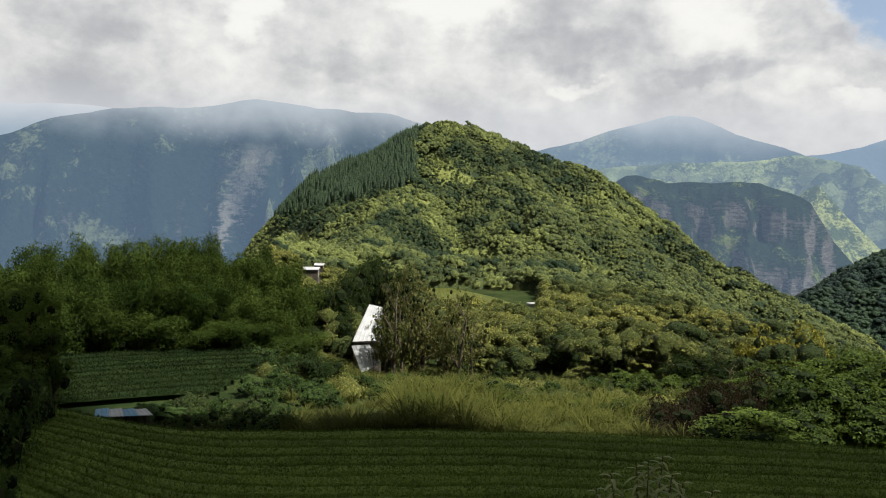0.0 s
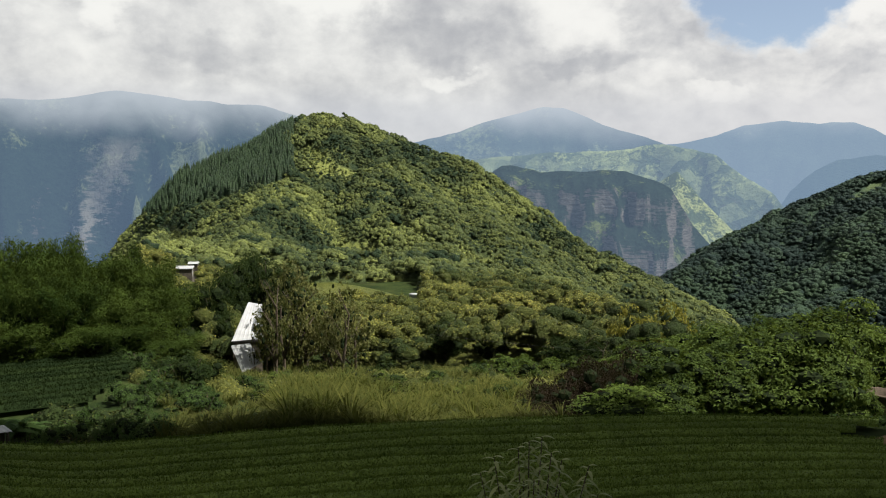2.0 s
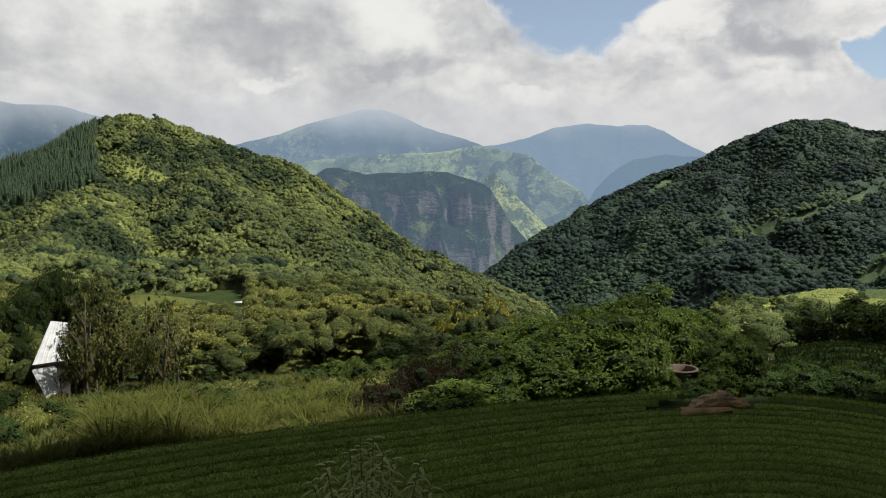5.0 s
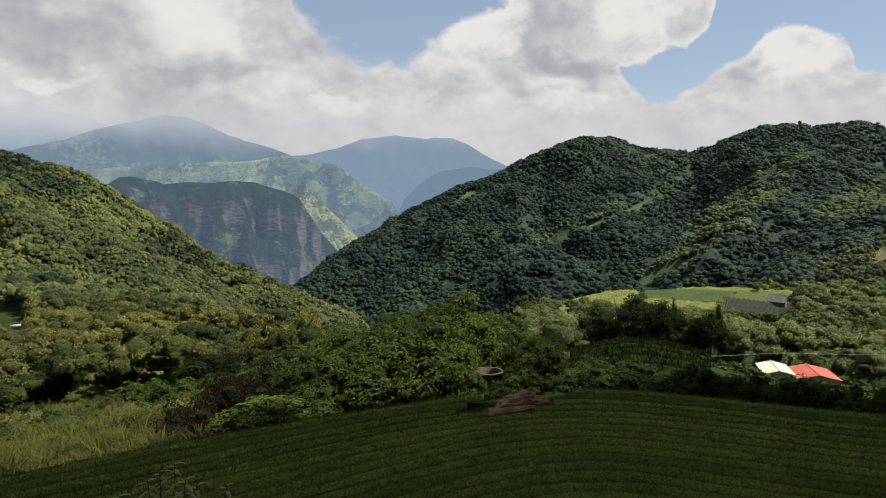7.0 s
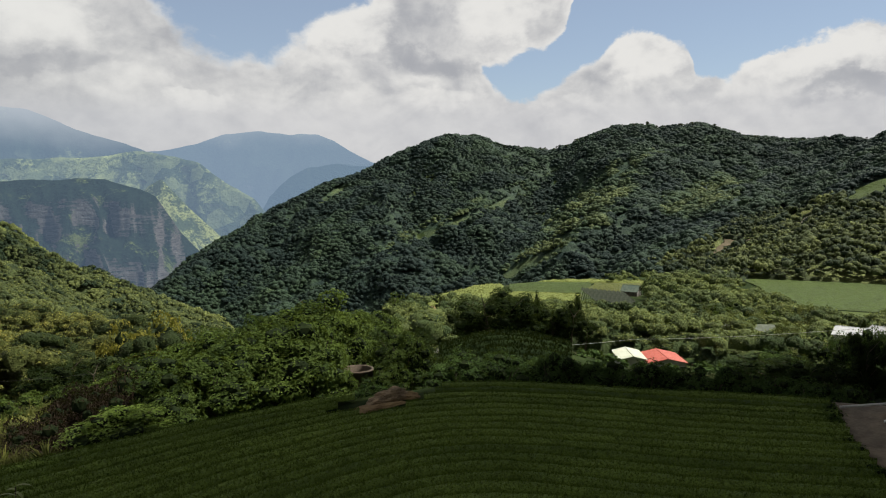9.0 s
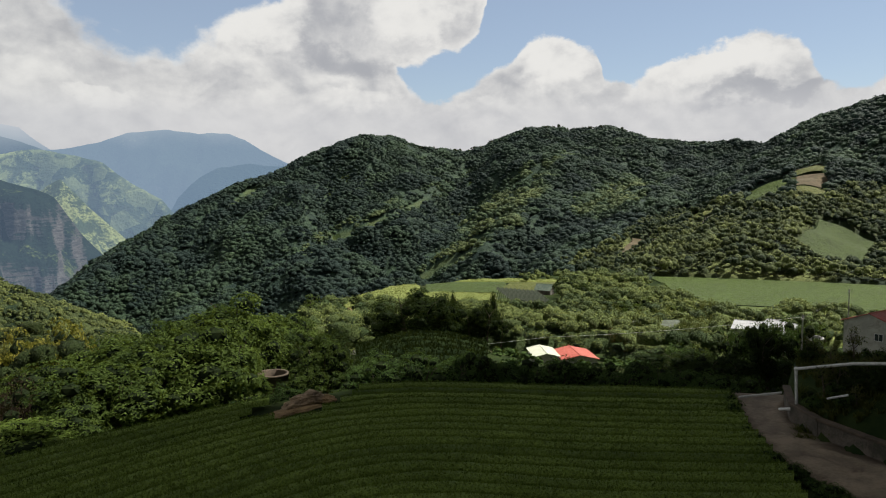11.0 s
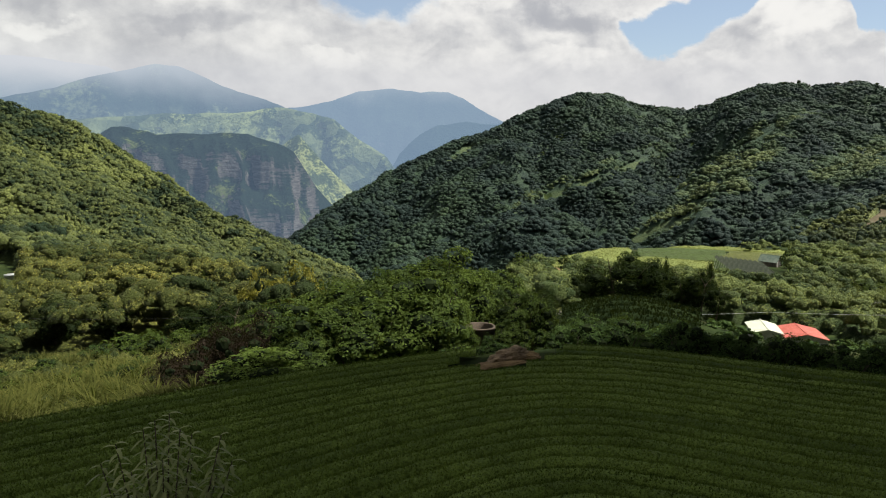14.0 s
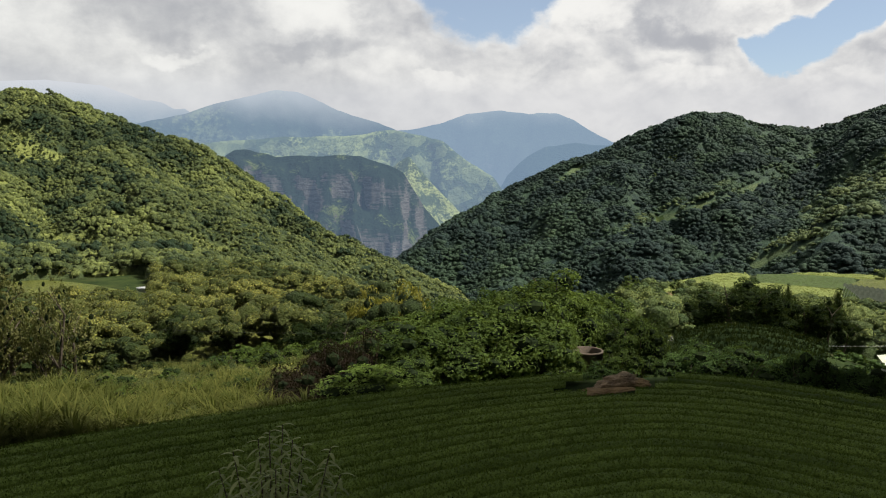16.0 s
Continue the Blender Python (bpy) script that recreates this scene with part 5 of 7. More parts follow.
build_scrub()
def build_crest_trees():
    """Taller single trees that stand out along the ridge's skyline."""
    rng = np.random.RandomState(9)
    pts = np.array([spot(*p) for p in RIDGE[0][8:27]])
    k = np.sort(rng.uniform(0, len(pts) - 1.001, 170))
    i = k.astype(int)
    p = pts[i] * (1 - (k - i))[:, None] + pts[i + 1] * (k - i)[:, None]
    x, y = p[:, 0] + rng.normal(0, 6, 170), p[:, 1] + rng.normal(0, 6, 170)
    rad = rng.uniform(1.3, 3.4, 170)
    clump_wood("crest_trees", 51, x, y, height(x, y) + 2.6, rad, rad * rng.uniform(1.0, 1.7, 170), 90, 0.26, M["ridge"], "single taller trees along the skyline of the ridge", 4)


build_hill_woods()
build_crest_trees()


# ---- tea ----
def tea_row(az0, az1, inset, seed, material, leaf=0.11, per_m=95, width=1.5, high=0.7, label="clipped dark green tea hedge row", edge=None, gap=None, group="rows of the tea field"):
    rng = np.random.RandomState(seed)
    n = int((az1 - az0) / 0.4)
    az = np.linspace(az0, az1, n)
    rad = (edge or field_edge)(az) - inset + 0.35 * (fbm(az / 5 + seed * 3.7, az * 0 + seed, 3) - 0.5)
    if gap is not None:
        ok = ~gap(az, rad)
    else:
        ok = np.ones(n, bool)
    prof_w = np.array([-0.5, -0.49, -0.40, -0.2, 0.0, 0.2, 0.40, 0.49, 0.5]) * width
    prof_h = np.array([0.60, 0.68, 0.82, 0.95, 1.0, 0.95, 0.82, 0.68, 0.60]) * high
    A = np.radians(az)[:, None]
    R = rad[:, None] + prof_w[None, :]
    x, y = R * np.sin(A), R * np.cos(A)
    g = height(x, y)
    lump = fbm(x * 1.1, y * 1.1, 3, 2) - 0.5
    z = g - 0.03 + prof_h[None, :] * (1 + 0.22 * lump)
    v = np.stack([x, y, z], -1)
    f = grid_faces(n, len(prof_w))
    ok_f = np.repeat(ok[:-1] & ok[1:], len(prof_w) - 1)
    f = f[ok_f]
    # leaves and young leaf_layer over the clipped top
    length = np.hypot(np.diff(x[:, 4]), np.diff(y[:, 4])).sum()
    m = int(length * per_m * width)
    i = rng.uniform(0, n - 1.001, m)
    j = rng.uniform(0.7, len(prof_w) - 1.71, m)
    i0, j0 = i.astype(int), j.astype(int)
    keep = ok[i0] & ok[np.minimum(i0 + 1, n - 1)]
    i, j, i0, j0 = i[keep], j[keep], i0[keep], j0[keep]
    fi, fj = (i - i0)[:, None], (j - j0)[:, None]
    c = (v[i0, j0] * (1 - fi) + v[i0 + 1, j0] * fi) * (1 - fj) + (v[i0, j0 + 1] * (1 - fi) + v[i0 + 1, j0 + 1] * fi) * fj
    c[:, 2] += rng.uniform(-0.02, 0.08, len(c))
    nrm = rng.normal(0, 1, (len(c), 3)) * np.array([1, 1, 0.25])
    lv, lf = leaves(rng, c + np.array([0, 0, leaf * 0.6]), nrm, leaf * 2.6, leaf * 1.0, 0.2, -4.0)
    hedge = tagged(new("tea_hedge", mesh_of("tea_hedge", v.reshape(-1, 3), f, material, True)), label, "tea hedge", group)
    leaf_layer = part("foliage", mesh_of("foliage", lv, lf, material), hedge)
    leaf_layer["kind"] = "stuff"
    return hedge


def rock_gap(az, rad):
    return (np.abs(az - 42.8 - (rad - 40.4) * 0.85) < 2.7) & (np.abs(rad - 40.6) < 2.4)


for i in range(22):
    tea_row(-36, 75.6 + np.interp(i, (0, 6, 12, 22), (0, 1.5, 4.4, 9.0)), 0.7 + 1.08 * i, 100 + i, M["tea"], 0.042, 170, width=1.09, high=0.5, gap=rock_gap)
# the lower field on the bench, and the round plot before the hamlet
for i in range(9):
    tea_row(-29.5, -12.5 - 0.5 * i, 1.62 * i, 130 + i, M["tea_shaded"], 0.07, 110, edge=lambda az: 66.5 + 0 * az, label="clipped tea hedge row of the lower field", group="rows of the lower tea field")
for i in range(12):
    tea_row(47.2, 57.5, 1.75 * i, 150 + i, M["tea_shaded"], 0.13, 40, edge=lambda az: 74 + 0 * az, label="dark olive tea hedge row on the round plot", group="rows of the round tea plot")


def drape(name, az, r, lift, material, label, category, kind="structure", n=24, wob=0.15):
    """A field or track laid over the land, between angles az and distances r (at both ends)."""
    rows = []
    for i in range(n + 1):
        t = i / n
        a0, a1 = az[0] + (az[2] - az[0]) * t, az[1] + (az[3] - az[1]) * t
        r0 = r[0] + (r[1] - r[0]) * t
        for j in range(n + 1):
            u = j / n
            A = radians(a0 + (a1 - a0) * u + wob * math.sin(7 * t + 5 * u) * (u in (0, 1)))
            rows.append((r0 * math.sin(A), r0 * math.cos(A)))
    xy = np.array(rows)
    z = height(xy[:, 0], xy[:, 1]) + lift
    me = mesh_of(name, np.column_stack([xy, z]), grid_faces(n + 1, n + 1)[:, ::-1], material, True)
    return tagged(new(name, me), label, category, kind=kind)


drape("field_meadow", (-2.6, 1.0, 1.2, 6.9), (226, 184), 0.3, M["lawn_yellow"], "grassy strip field on the hill's foot", "field")
drape("field_green", (52.4, 59.0, 53.0, 58.4), (240, 208), 0.3, M["lawn"], "smooth green field on the terrace", "field")
drape("field_yellow", (59.1, 62.8, 58.5, 62.2), (240, 210), 0.3, M["lawn_yellow"], "yellow-green mown field on the terrace", "field")
drape("field_tea", (69.5, 88, 73, 88), (264, 192), 0.3, M["lawn"], "bright green tea field on the terrace", "field")
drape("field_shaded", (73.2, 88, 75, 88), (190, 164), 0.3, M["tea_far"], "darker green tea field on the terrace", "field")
for name, angles, reach, mat, label in PLOTS:
    drape(name, angles, reach, 1.0, M[mat], label, "field")
drape("track", (46.4, 47.0, 46.9, 47.5), (176, 132), 0.4, M["soil"], "bare earth track up the terrace", "track", wob=0.3)
drape("lawn", (-12.2, -8.6, -11.6, -8.8), (38.8, 36.0), 0.35, M["lawn"], "short bright grass at the field's edge", "grass")


# ---- plants ----
def span_of(root):
    """Half the width and the height of a plant's crown, for fitting it to its place."""
    me = root.children[-1].data
    co = np.empty(len(me.vertices) * 3, np.float32)
    me.vertices.foreach_get("co", co)
    co = co.reshape(-1, 3)
    return (float(np.percentile(np.hypot(co[:, 0], co[:, 1]), 94)), float(np.percentile(co[:, 2], 99.3)))


def tree_thing(name, seed, crown_mat, high, rad, n, leaf, label, category="tree", lobe=9, squash=0.75, trunk=0.35, droop=0.3, base_k=0.12, core_k=0.52, small=0.25, large=0.5):
    """A tree: a tapered, leaning trunk with limbs, and a crown of leaf clumps."""
    rng = np.random.RandomState(seed)
    root = new(name)
    bm = bmesh.new()
    p = Vector((0, 0, -0.4))
    r = 0.035 * high
    lean = Vector((rng.normal(0, 0.06), rng.normal(0, 0.06), 1))
    for k in range(4):
        q = p + lean * high * 0.17 + Vector((rng.normal(0, 0.02), rng.normal(0, 0.02), 0)) * high
        rod(bm, p, q, r, 7, r * 0.75)
        if k > 0:
            for b in range(2):
                a = rng.uniform(0, 6.28)
                rod(bm, q, q + Vector((math.cos(a), math.sin(a), 0.8)) * rad * 0.6, r * 0.5, 5, r * 0.15)
        p, r = q, r * 0.75
    part("trunk", bm_mesh("trunk", bm, M["bark"]), root)
    hi = high * (1 - base_k)
    me = crown_mesh("crown", seed + 1, n, lobe, rad, hi, leaf * 1.4, leaf * 0.8, crown_mat, squash, 0.6, droop, high * base_k, small, large, core_k)
    part("crown", me, root)
    root["span"] = span_of(root)
    return tagged(root, label, category)


def bush_thing(name, seed, mat, high, rad, n, leaf, label, lobe=8, category="bush", squash=0.8, small=0.30, large=0.58, spread=0.5):
    """A bush: short stems under a crown of leaves down to the ground."""
    root = new(name)
    rng = np.random.RandomState(seed)
    bm = bmesh.new()
    for k in range(5):
        a = rng.uniform(0, 6.28)
        rod(bm, (0, 0, -0.3), (math.cos(a) * rad * 0.5, math.sin(a) * rad * 0.5, high * 0.6), 0.05, 5, 0.02)
    part("stem", bm_mesh("stem", bm, M["bark"]), root)
    part("crown", crown_mesh("crown", seed, n, lobe, rad, high, leaf * 1.4, leaf * 0.8, mat, squash, spread, 0.3, -0.1 * high, small, large, 0.55), root)
    root["span"] = span_of(root)
    return tagged(root, label, category)


def bamboo_thing(name, seed, mat, high, rad, culms, per, leaf, label):
    """A bamboo clump: arching culms with plumes of narrow drooping leaves."""
    rng = np.random.RandomState(seed)
    root = new(name)
    lobe_c, lobe_s = [], []
    for k in range(culms):
        a, w = rng.uniform(0, 6.28), rng.uniform(0.1, 0.4) * rad
        b = Vector((math.cos(a) * w, math.sin(a) * w, -0.3))
        out = Vector((math.cos(a), math.sin(a), 0))
        hh = high * rng.uniform(0.75, 1.05)
        prev = b
        bm = bmesh.new()
        for s in range(1, 6):
            t = s / 5
            q = b + Vector((0, 0, hh * (t - 0.12 * t ** 3))) + out * rad * 0.75 * t ** 2.2
            rod(bm, prev, q, 0.045 * (1.1 - t * 0.8), 4)
            prev = q
        part("culm", bm_mesh("culm", bm, M["culm"]), root)
        # plumes along the culm, widest below, drooping at the tip
        for t in (0.16, 0.34, 0.52, 0.70, 0.86, 1.0):
            c = np.array(b) + np.array([out.x * rad * 0.75 * t ** 2.2, out.y * rad * 0.75 * t ** 2.2, hh * (t - 0.12 * t ** 3)]) + rng.normal(0, 0.16 * rad, 3) * np.array([1, 1, 0.4])
            lobe_c.append(c)
            lobe_s.append(rad * (0.37 - 0.12 * t) * rng.uniform(0.8, 1.2))
    lobe_c, lobe_s = np.array(lobe_c), np.array(lobe_s)
    m = per * culms
    pick = rng.choice(len(lobe_s), m, p=lobe_s ** 1.5 / (lobe_s ** 1.5).sum())
    d = rng.normal(0, 1, (m, 3))
    d[:, 2] += 0.5
    d /= np.linalg.norm(d, axis=1)[:, None]
    p = lobe_c[pick] + d * (lobe_s[pick] * rng.uniform(0.6, 1.35, m))[:, None] * np.array([1, 1, 1.5])
    v, f = leaves(rng, p, d, leaf * 3.2, leaf * 0.62, 0.5, -1.8)
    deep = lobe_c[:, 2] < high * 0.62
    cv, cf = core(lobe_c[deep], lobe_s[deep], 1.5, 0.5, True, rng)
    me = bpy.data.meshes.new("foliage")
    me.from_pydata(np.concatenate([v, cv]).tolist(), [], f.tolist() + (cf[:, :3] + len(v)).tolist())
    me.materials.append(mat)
    me.materials.append(M["core_shade"])
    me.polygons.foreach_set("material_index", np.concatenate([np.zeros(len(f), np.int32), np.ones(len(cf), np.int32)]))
    part("foliage", me, root)
    root["span"] = span_of(root)
    return tagged(root, label, "bamboo")


def banana_thing(seed, label):
    """A banana plant: a soft stem and broad arching leaves, each with its folded blade."""
    rng = np.random.RandomState(seed)
    root = new("banana_plant")
    bm = bmesh.new()
    rod(bm, (0, 0, -0.3), (0.05, 0, 1.1), 0.11, 8, 0.07)
    part("stem", bm_mesh("stem", bm, M["culm"]), root)
    for k in range(9):
        a, up, long = k * 2.4 + rng.uniform(-0.3, 0.3), rng.uniform(0.5, 1.35), rng.uniform(1.1, 1.6)
        bm = bmesh.new()
        rows = []
        for i in range(8):
            t = i / 7
            run, rise = long * math.cos(up) * (t + 0.25 * t * t), long * (math.sin(up) * t - 0.75 * t * t)
            w = 0.24 * math.sin(math.pi * min(0.12 + 0.86 * t, 1.0)) ** 0.7
            c = Vector((math.cos(a) * run, math.sin(a) * run, 1.05 + rise))
            side = Vector((-math.sin(a), math.cos(a), 0)) * w
            rows.append([bm.verts.new(c - side - Vector((0, 0, w * 0.4))), bm.verts.new(c), bm.verts.new(c + side - Vector((0, 0, w * 0.4)))])
        for p, q in zip(rows, rows[1:]):
            bm.faces.new((p[0], p[1], q[1], q[0]))
            bm.faces.new((p[1], p[2], q[2], q[1]))
        part("leaf", bm_mesh("leaf", bm, M["broad"]), root)
    return tagged(root, label, "banana plant")


RNG = np.random.RandomState(77)


def plant(src, az, far, scale=1.0, sink=0.1, dz=0.0):
    """A copy of a plant on the ground."""
    x, y, z = stand(az, far, sink)
    m = Matrix.Translation((x, y, z + dz)) @ Matrix.Rotation(RNG.uniform(0, 6.28), 4, "Z")
    ob = copy_thing(src, m)
    k = scale * RNG.uniform(0.92, 1.08)
    ob.scale = (k, k, k * RNG.uniform(0.92, 1.08))
    return ob


def fit(src, az, far, top, wide, sink=0.2):
    """A copy of a plant whose crown reaches the elevation top (degrees from the eye) and spans wide degrees."""
    rad, high = src["span"]
    x, y, z = stand(az, far, sink)
    kz = (EYE + far * math.tan(radians(top)) - z) / high
    k = far * math.tan(radians(wide / 2)) / rad
    ob = copy_thing(src, Matrix.Translation((x, y, z)) @ Matrix.Rotation(RNG.uniform(0, 6.28), 4, "Z"))
    ob.scale = (k, k, max(kz, 0.3))
    return ob


def zone(srcs, n, az0, az1, r0, r1, s0=0.8, s1=1.2, group=""):
    for i in range(n):
        r = math.sqrt(RNG.uniform(r0 * r0, r1 * r1))
        ob = plant(srcs[RNG.randint(len(srcs))], RNG.uniform(az0, az1), r, RNG.uniform(s0, s1))
        if group:
            ob["group"] = group


def retire(*things):
    """Take the models away once their copies stand."""
    for t in things:
        for o in (*t.children_recursive, t):
            bpy.data.objects.remove(o)


def build_plants():
    vine = [bush_thing("vine_bush", 300 + i, M["vine"], 5.6, 2.3, 9500, 0.125, "leafy bush overgrown with climbing vines", 46, small=0.20, large=0.42, spread=0.40, squash=0.75) for i in range(3)]
    small = [bush_thing("vine_bush", 304 + i, M["vine"], 3.0, 2.2, 800, 0.20, "low leafy bush in the fallow grass", 14, small=0.2, large=0.45) for i in range(2)]
    broad = [bush_thing("bush", 310 + i, M["broad"], 2.2, 1.6, 2400, 0.085, "dense dark green broadleaf bush", 14, small=0.2, large=0.45) for i in range(3)]
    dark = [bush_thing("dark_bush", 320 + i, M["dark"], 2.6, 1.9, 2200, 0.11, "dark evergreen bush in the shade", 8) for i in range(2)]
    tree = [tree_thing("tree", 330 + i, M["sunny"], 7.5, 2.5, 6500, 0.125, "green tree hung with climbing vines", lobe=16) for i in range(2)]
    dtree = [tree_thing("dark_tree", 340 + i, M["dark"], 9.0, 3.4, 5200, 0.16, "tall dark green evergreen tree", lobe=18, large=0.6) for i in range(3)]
    rust = [tree_thing("rusty_tree", 350 + i, M["rust"], 7.0, 2.4, 950, 0.17, "thin tree with sparse rusty leaves", lobe=16, squash=0.9, core_k=0.2, small=0.2, large=0.42) for i in range(2)]
    bamboo = [bamboo_thing("bamboo_clump", 360 + i, M["bamboo"], 10.5, 3.6, 13, 1300, 0.17, "tall clump of dense green bamboo") for i in range(3)]
    light = [bamboo_thing("bamboo_clump", 370 + i, M["bamboo_light"], 8.0, 3.6, 8, 420, 0.2, "light green clump of bamboo in the sun") for i in range(2)]
    far_b = [bush_thing("bush", 380 + i, M["bright"], 3.6, 3.0, 1300, 0.19, "rounded green bush on the terrace", 7) for i in range(3)]
    far_t = [tree_thing("tree", 390 + i, M["vine"], 7.5, 3.2, 1400, 0.22, "broadleaf tree on the far terrace", lobe=9) for i in range(2)]
    yel = [bush_thing("yellow_bush", 396 + i, M["yellow"], 3.0, 2.6, 1000, 0.22, "yellow-green bush in the sun", 7) for i in range(2)]

    dead = [bush_thing("dead_bush", 398 + i, M["dry"], 2.6, 1.7, 3600, 0.075, "tangle of dead brown weed stalks", 14, small=0.2, large=0.45, spread=1.1) for i in range(2)]
    # the dead weeds before the thicket, and the dark and yellow crowns behind them
    for az, far, top, wide in ((16.6, 41, -17.4, 2.6), (18.4, 43, -16.4, 2.8), (20.0, 46, -15.2, 2.8), (21.6, 48, -14.5, 2.8), (23.2, 49, -14.3, 2.8), (24.6, 50, -14.7, 2.4), (19.4, 42, -17.0, 2.4), (17.4, 46, -15.7, 2.4), (22.6, 45, -15.4, 2.6), (20.6, 50, -14.4, 2.4)):
        fit(dead[int(RNG.randint(2))], az, far, top, wide)["group"] = "dead weeds beside the thicket"
    for az, far, top, wide in ((18.4, 84, -12.1, 2.8), (19.9, 86, -11.8, 3.0), (21.4, 84, -12.2, 2.4), (13.2, 90, -11.3, 2.4), (28.8, 80, -12.1, 2.4), (9.6, 92, -11.0, 2.4)):
        fit(dtree[int(RNG.randint(3))], az, far, top, wide)["label"] = "dark rounded tree below the hill"
    for az, far, top, wide in ((23.8, 96, -11.3, 1.8), (24.8, 98, -11.05, 1.9), (25.8, 97, -10.95, 2.0), (26.7, 96, -11.2, 1.9), (27.5, 95, -11.6, 1.7), (22.8, 97, -11.6, 1.5), (25.3, 92, -11.6, 2.0), (26.6, 91, -11.9, 1.8)):
        fit(yel[int(RNG.randint(2))], az, far, top, wide)["group"] = "yellow bushes"
    banana = [banana_thing(410 + i, "young banana plant with broad leaves by the shed") for i in range(2)]
    for az, far, k in ((-21.5, 46.5, 1.0), (-20.9, 47.2, 0.9), (-22.1, 47.5, 1.1), (-20.2, 47.8, 0.8), (-26.5, 44.0, 0.7)):
        plant(banana[int(RNG.randint(2))], az, far, k)["group"] = "banana plants"
    # vine-grown thicket along the field's far edge: angle, distance, top, width
    for az, far, top, wide in ((24.0, 39.5, -16.0, 4.6), (26.4, 41.5, -15.6, 3.0), (27.2, 45, -13.8, 3.6), (29.3, 45, -13.4, 4.2), (31.4, 47, -12.6, 4.4), (33.4, 46.5, -13.2, 3.8), (35.2, 47, -12.4, 4.4),
                               (36.8, 49, -11.4, 4.4), (37.4, 49, -12.2, 3.2), (30.2, 53, -11.9, 4.2), (33.0, 54, -11.6, 4), (35.4, 56, -10.8, 4.4), (37.5, 57, -10.2, 4.4), (39.6, 55, -11.2, 3), (42.8, 57, -11.8, 3),
                               (28, 58, -12.3, 4), (25.5, 56, -12.8, 4), (40.8, 62, -10.6, 3), (42.4, 66, -10.6, 3), (34.4, 49, -12.2, 3.4), (31.4, 59, -11.8, 3.4), (29.8, 63, -11.6, 3.4)):
        fit(vine[int(RNG.randint(3))], az, far, top, wide)
    fit(tree[0], 38.6, 58, -8.5, 4.7), fit(tree[1], 37.0, 62, -9.8, 3.2), fit(tree[1], 33.1, 56, -10.3, 2.2), fit(tree[0], 40.4, 63, -10.2, 2.6), fit(tree[0], 35.4, 64, -10.2, 2.6)
    for az, far, top, wide in ((43.6, 52, -11.9, 2.6), (44.9, 51, -11.5, 3.0), (46.0, 51, -11.9, 2.4), (45.2, 54, -11.3, 2.8)):
        fit(dtree[int(RNG.randint(3))], az, far, top, wide)["label"] = "dense dark evergreen tree beside the round tank"
    fit(vine[0], 44.6, 50, -12.2, 2.2), fit(vine[2], 37.9, 47.0, -14.6, 2.2), fit(broad[0], 41.6, 47.6, -15.8, 1.8), fit(vine[0], 43.2, 48.6, -13.9, 1.8), fit(broad[1], 38.4, 47.2, -14.6, 1.8), fit(vine[1], 39.6, 47.4, -14.5, 1.4), fit(broad[2], 41.8, 47.6, -15.2, 1.3)
    for i in range(30):
        az = 47.2 + 29.5 * i / 29 + RNG.uniform(-0.3, 0.3)
        ob = fit(broad[int(RNG.randint(3))], az, 48.2 + RNG.uniform(-0.8, 1.6), -13.55 - RNG.uniform(0, 0.7) - 0.35 * (az > 60), RNG.uniform(2.0, 3.0))
        ob["group"] = "hedge beyond the tea field"
    for i in range(34):
        ob = plant((rust[i % 2], broad[i % 3], dark[i % 2])[i % 3], 80.4 + 6.4 * RNG.uniform(0, 1), RNG.uniform(38.4, 45), RNG.uniform(0.30, 0.55) * (0.5 if i % 3 == 0 else 1.0))
        ob["label"] = "straggly half-dry bush on the bank above the road"
    for i in range(32):
        t = i / 31
        az, far = float(np.interp(t, (0, 0.3, 0.6, 1), (75.4, 76.9, 79.0, 84.5))), float(np.interp(t, (0, 0.3, 0.6, 1), (44.4, 37.6, 33.6, 29.6)))
        plant(broad[i % 3], az - 0.2, far - 0.3, RNG.uniform(0.22, 0.40))["label"] = "low weedy bush at the road's edge"
    for az in (75.6, 76.6, 77.8, 79.2, 80.2):
        fit(broad[int(RNG.randint(3))], az, 104 + RNG.uniform(-3, 3), -10.6 - RNG.uniform(0, 0.4), 1.6)
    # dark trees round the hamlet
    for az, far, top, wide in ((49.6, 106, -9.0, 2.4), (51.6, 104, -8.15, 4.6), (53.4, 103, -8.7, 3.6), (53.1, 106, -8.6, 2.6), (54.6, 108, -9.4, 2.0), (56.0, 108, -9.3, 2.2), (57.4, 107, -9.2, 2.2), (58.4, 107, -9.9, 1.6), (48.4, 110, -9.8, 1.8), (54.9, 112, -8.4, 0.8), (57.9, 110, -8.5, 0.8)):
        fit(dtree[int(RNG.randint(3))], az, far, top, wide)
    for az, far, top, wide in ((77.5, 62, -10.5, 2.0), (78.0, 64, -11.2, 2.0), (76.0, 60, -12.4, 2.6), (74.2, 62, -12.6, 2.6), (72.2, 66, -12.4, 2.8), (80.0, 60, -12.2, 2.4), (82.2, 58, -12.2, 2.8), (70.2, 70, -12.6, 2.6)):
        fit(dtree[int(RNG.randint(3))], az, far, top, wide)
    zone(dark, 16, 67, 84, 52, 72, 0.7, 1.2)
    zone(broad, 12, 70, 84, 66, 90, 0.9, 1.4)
    # the terrace in the sun
    zone(light, 16, 64, 74, 112, 150, 0.4, 0.6, "bamboo on the terrace")
    zone(far_b, 26, 63, 76, 104, 175, 0.5, 0.95, "bushes on the terrace")
    zone(far_b, 34, 43, 58, 112, 172, 0.6, 1.0, "bushes on the terrace")
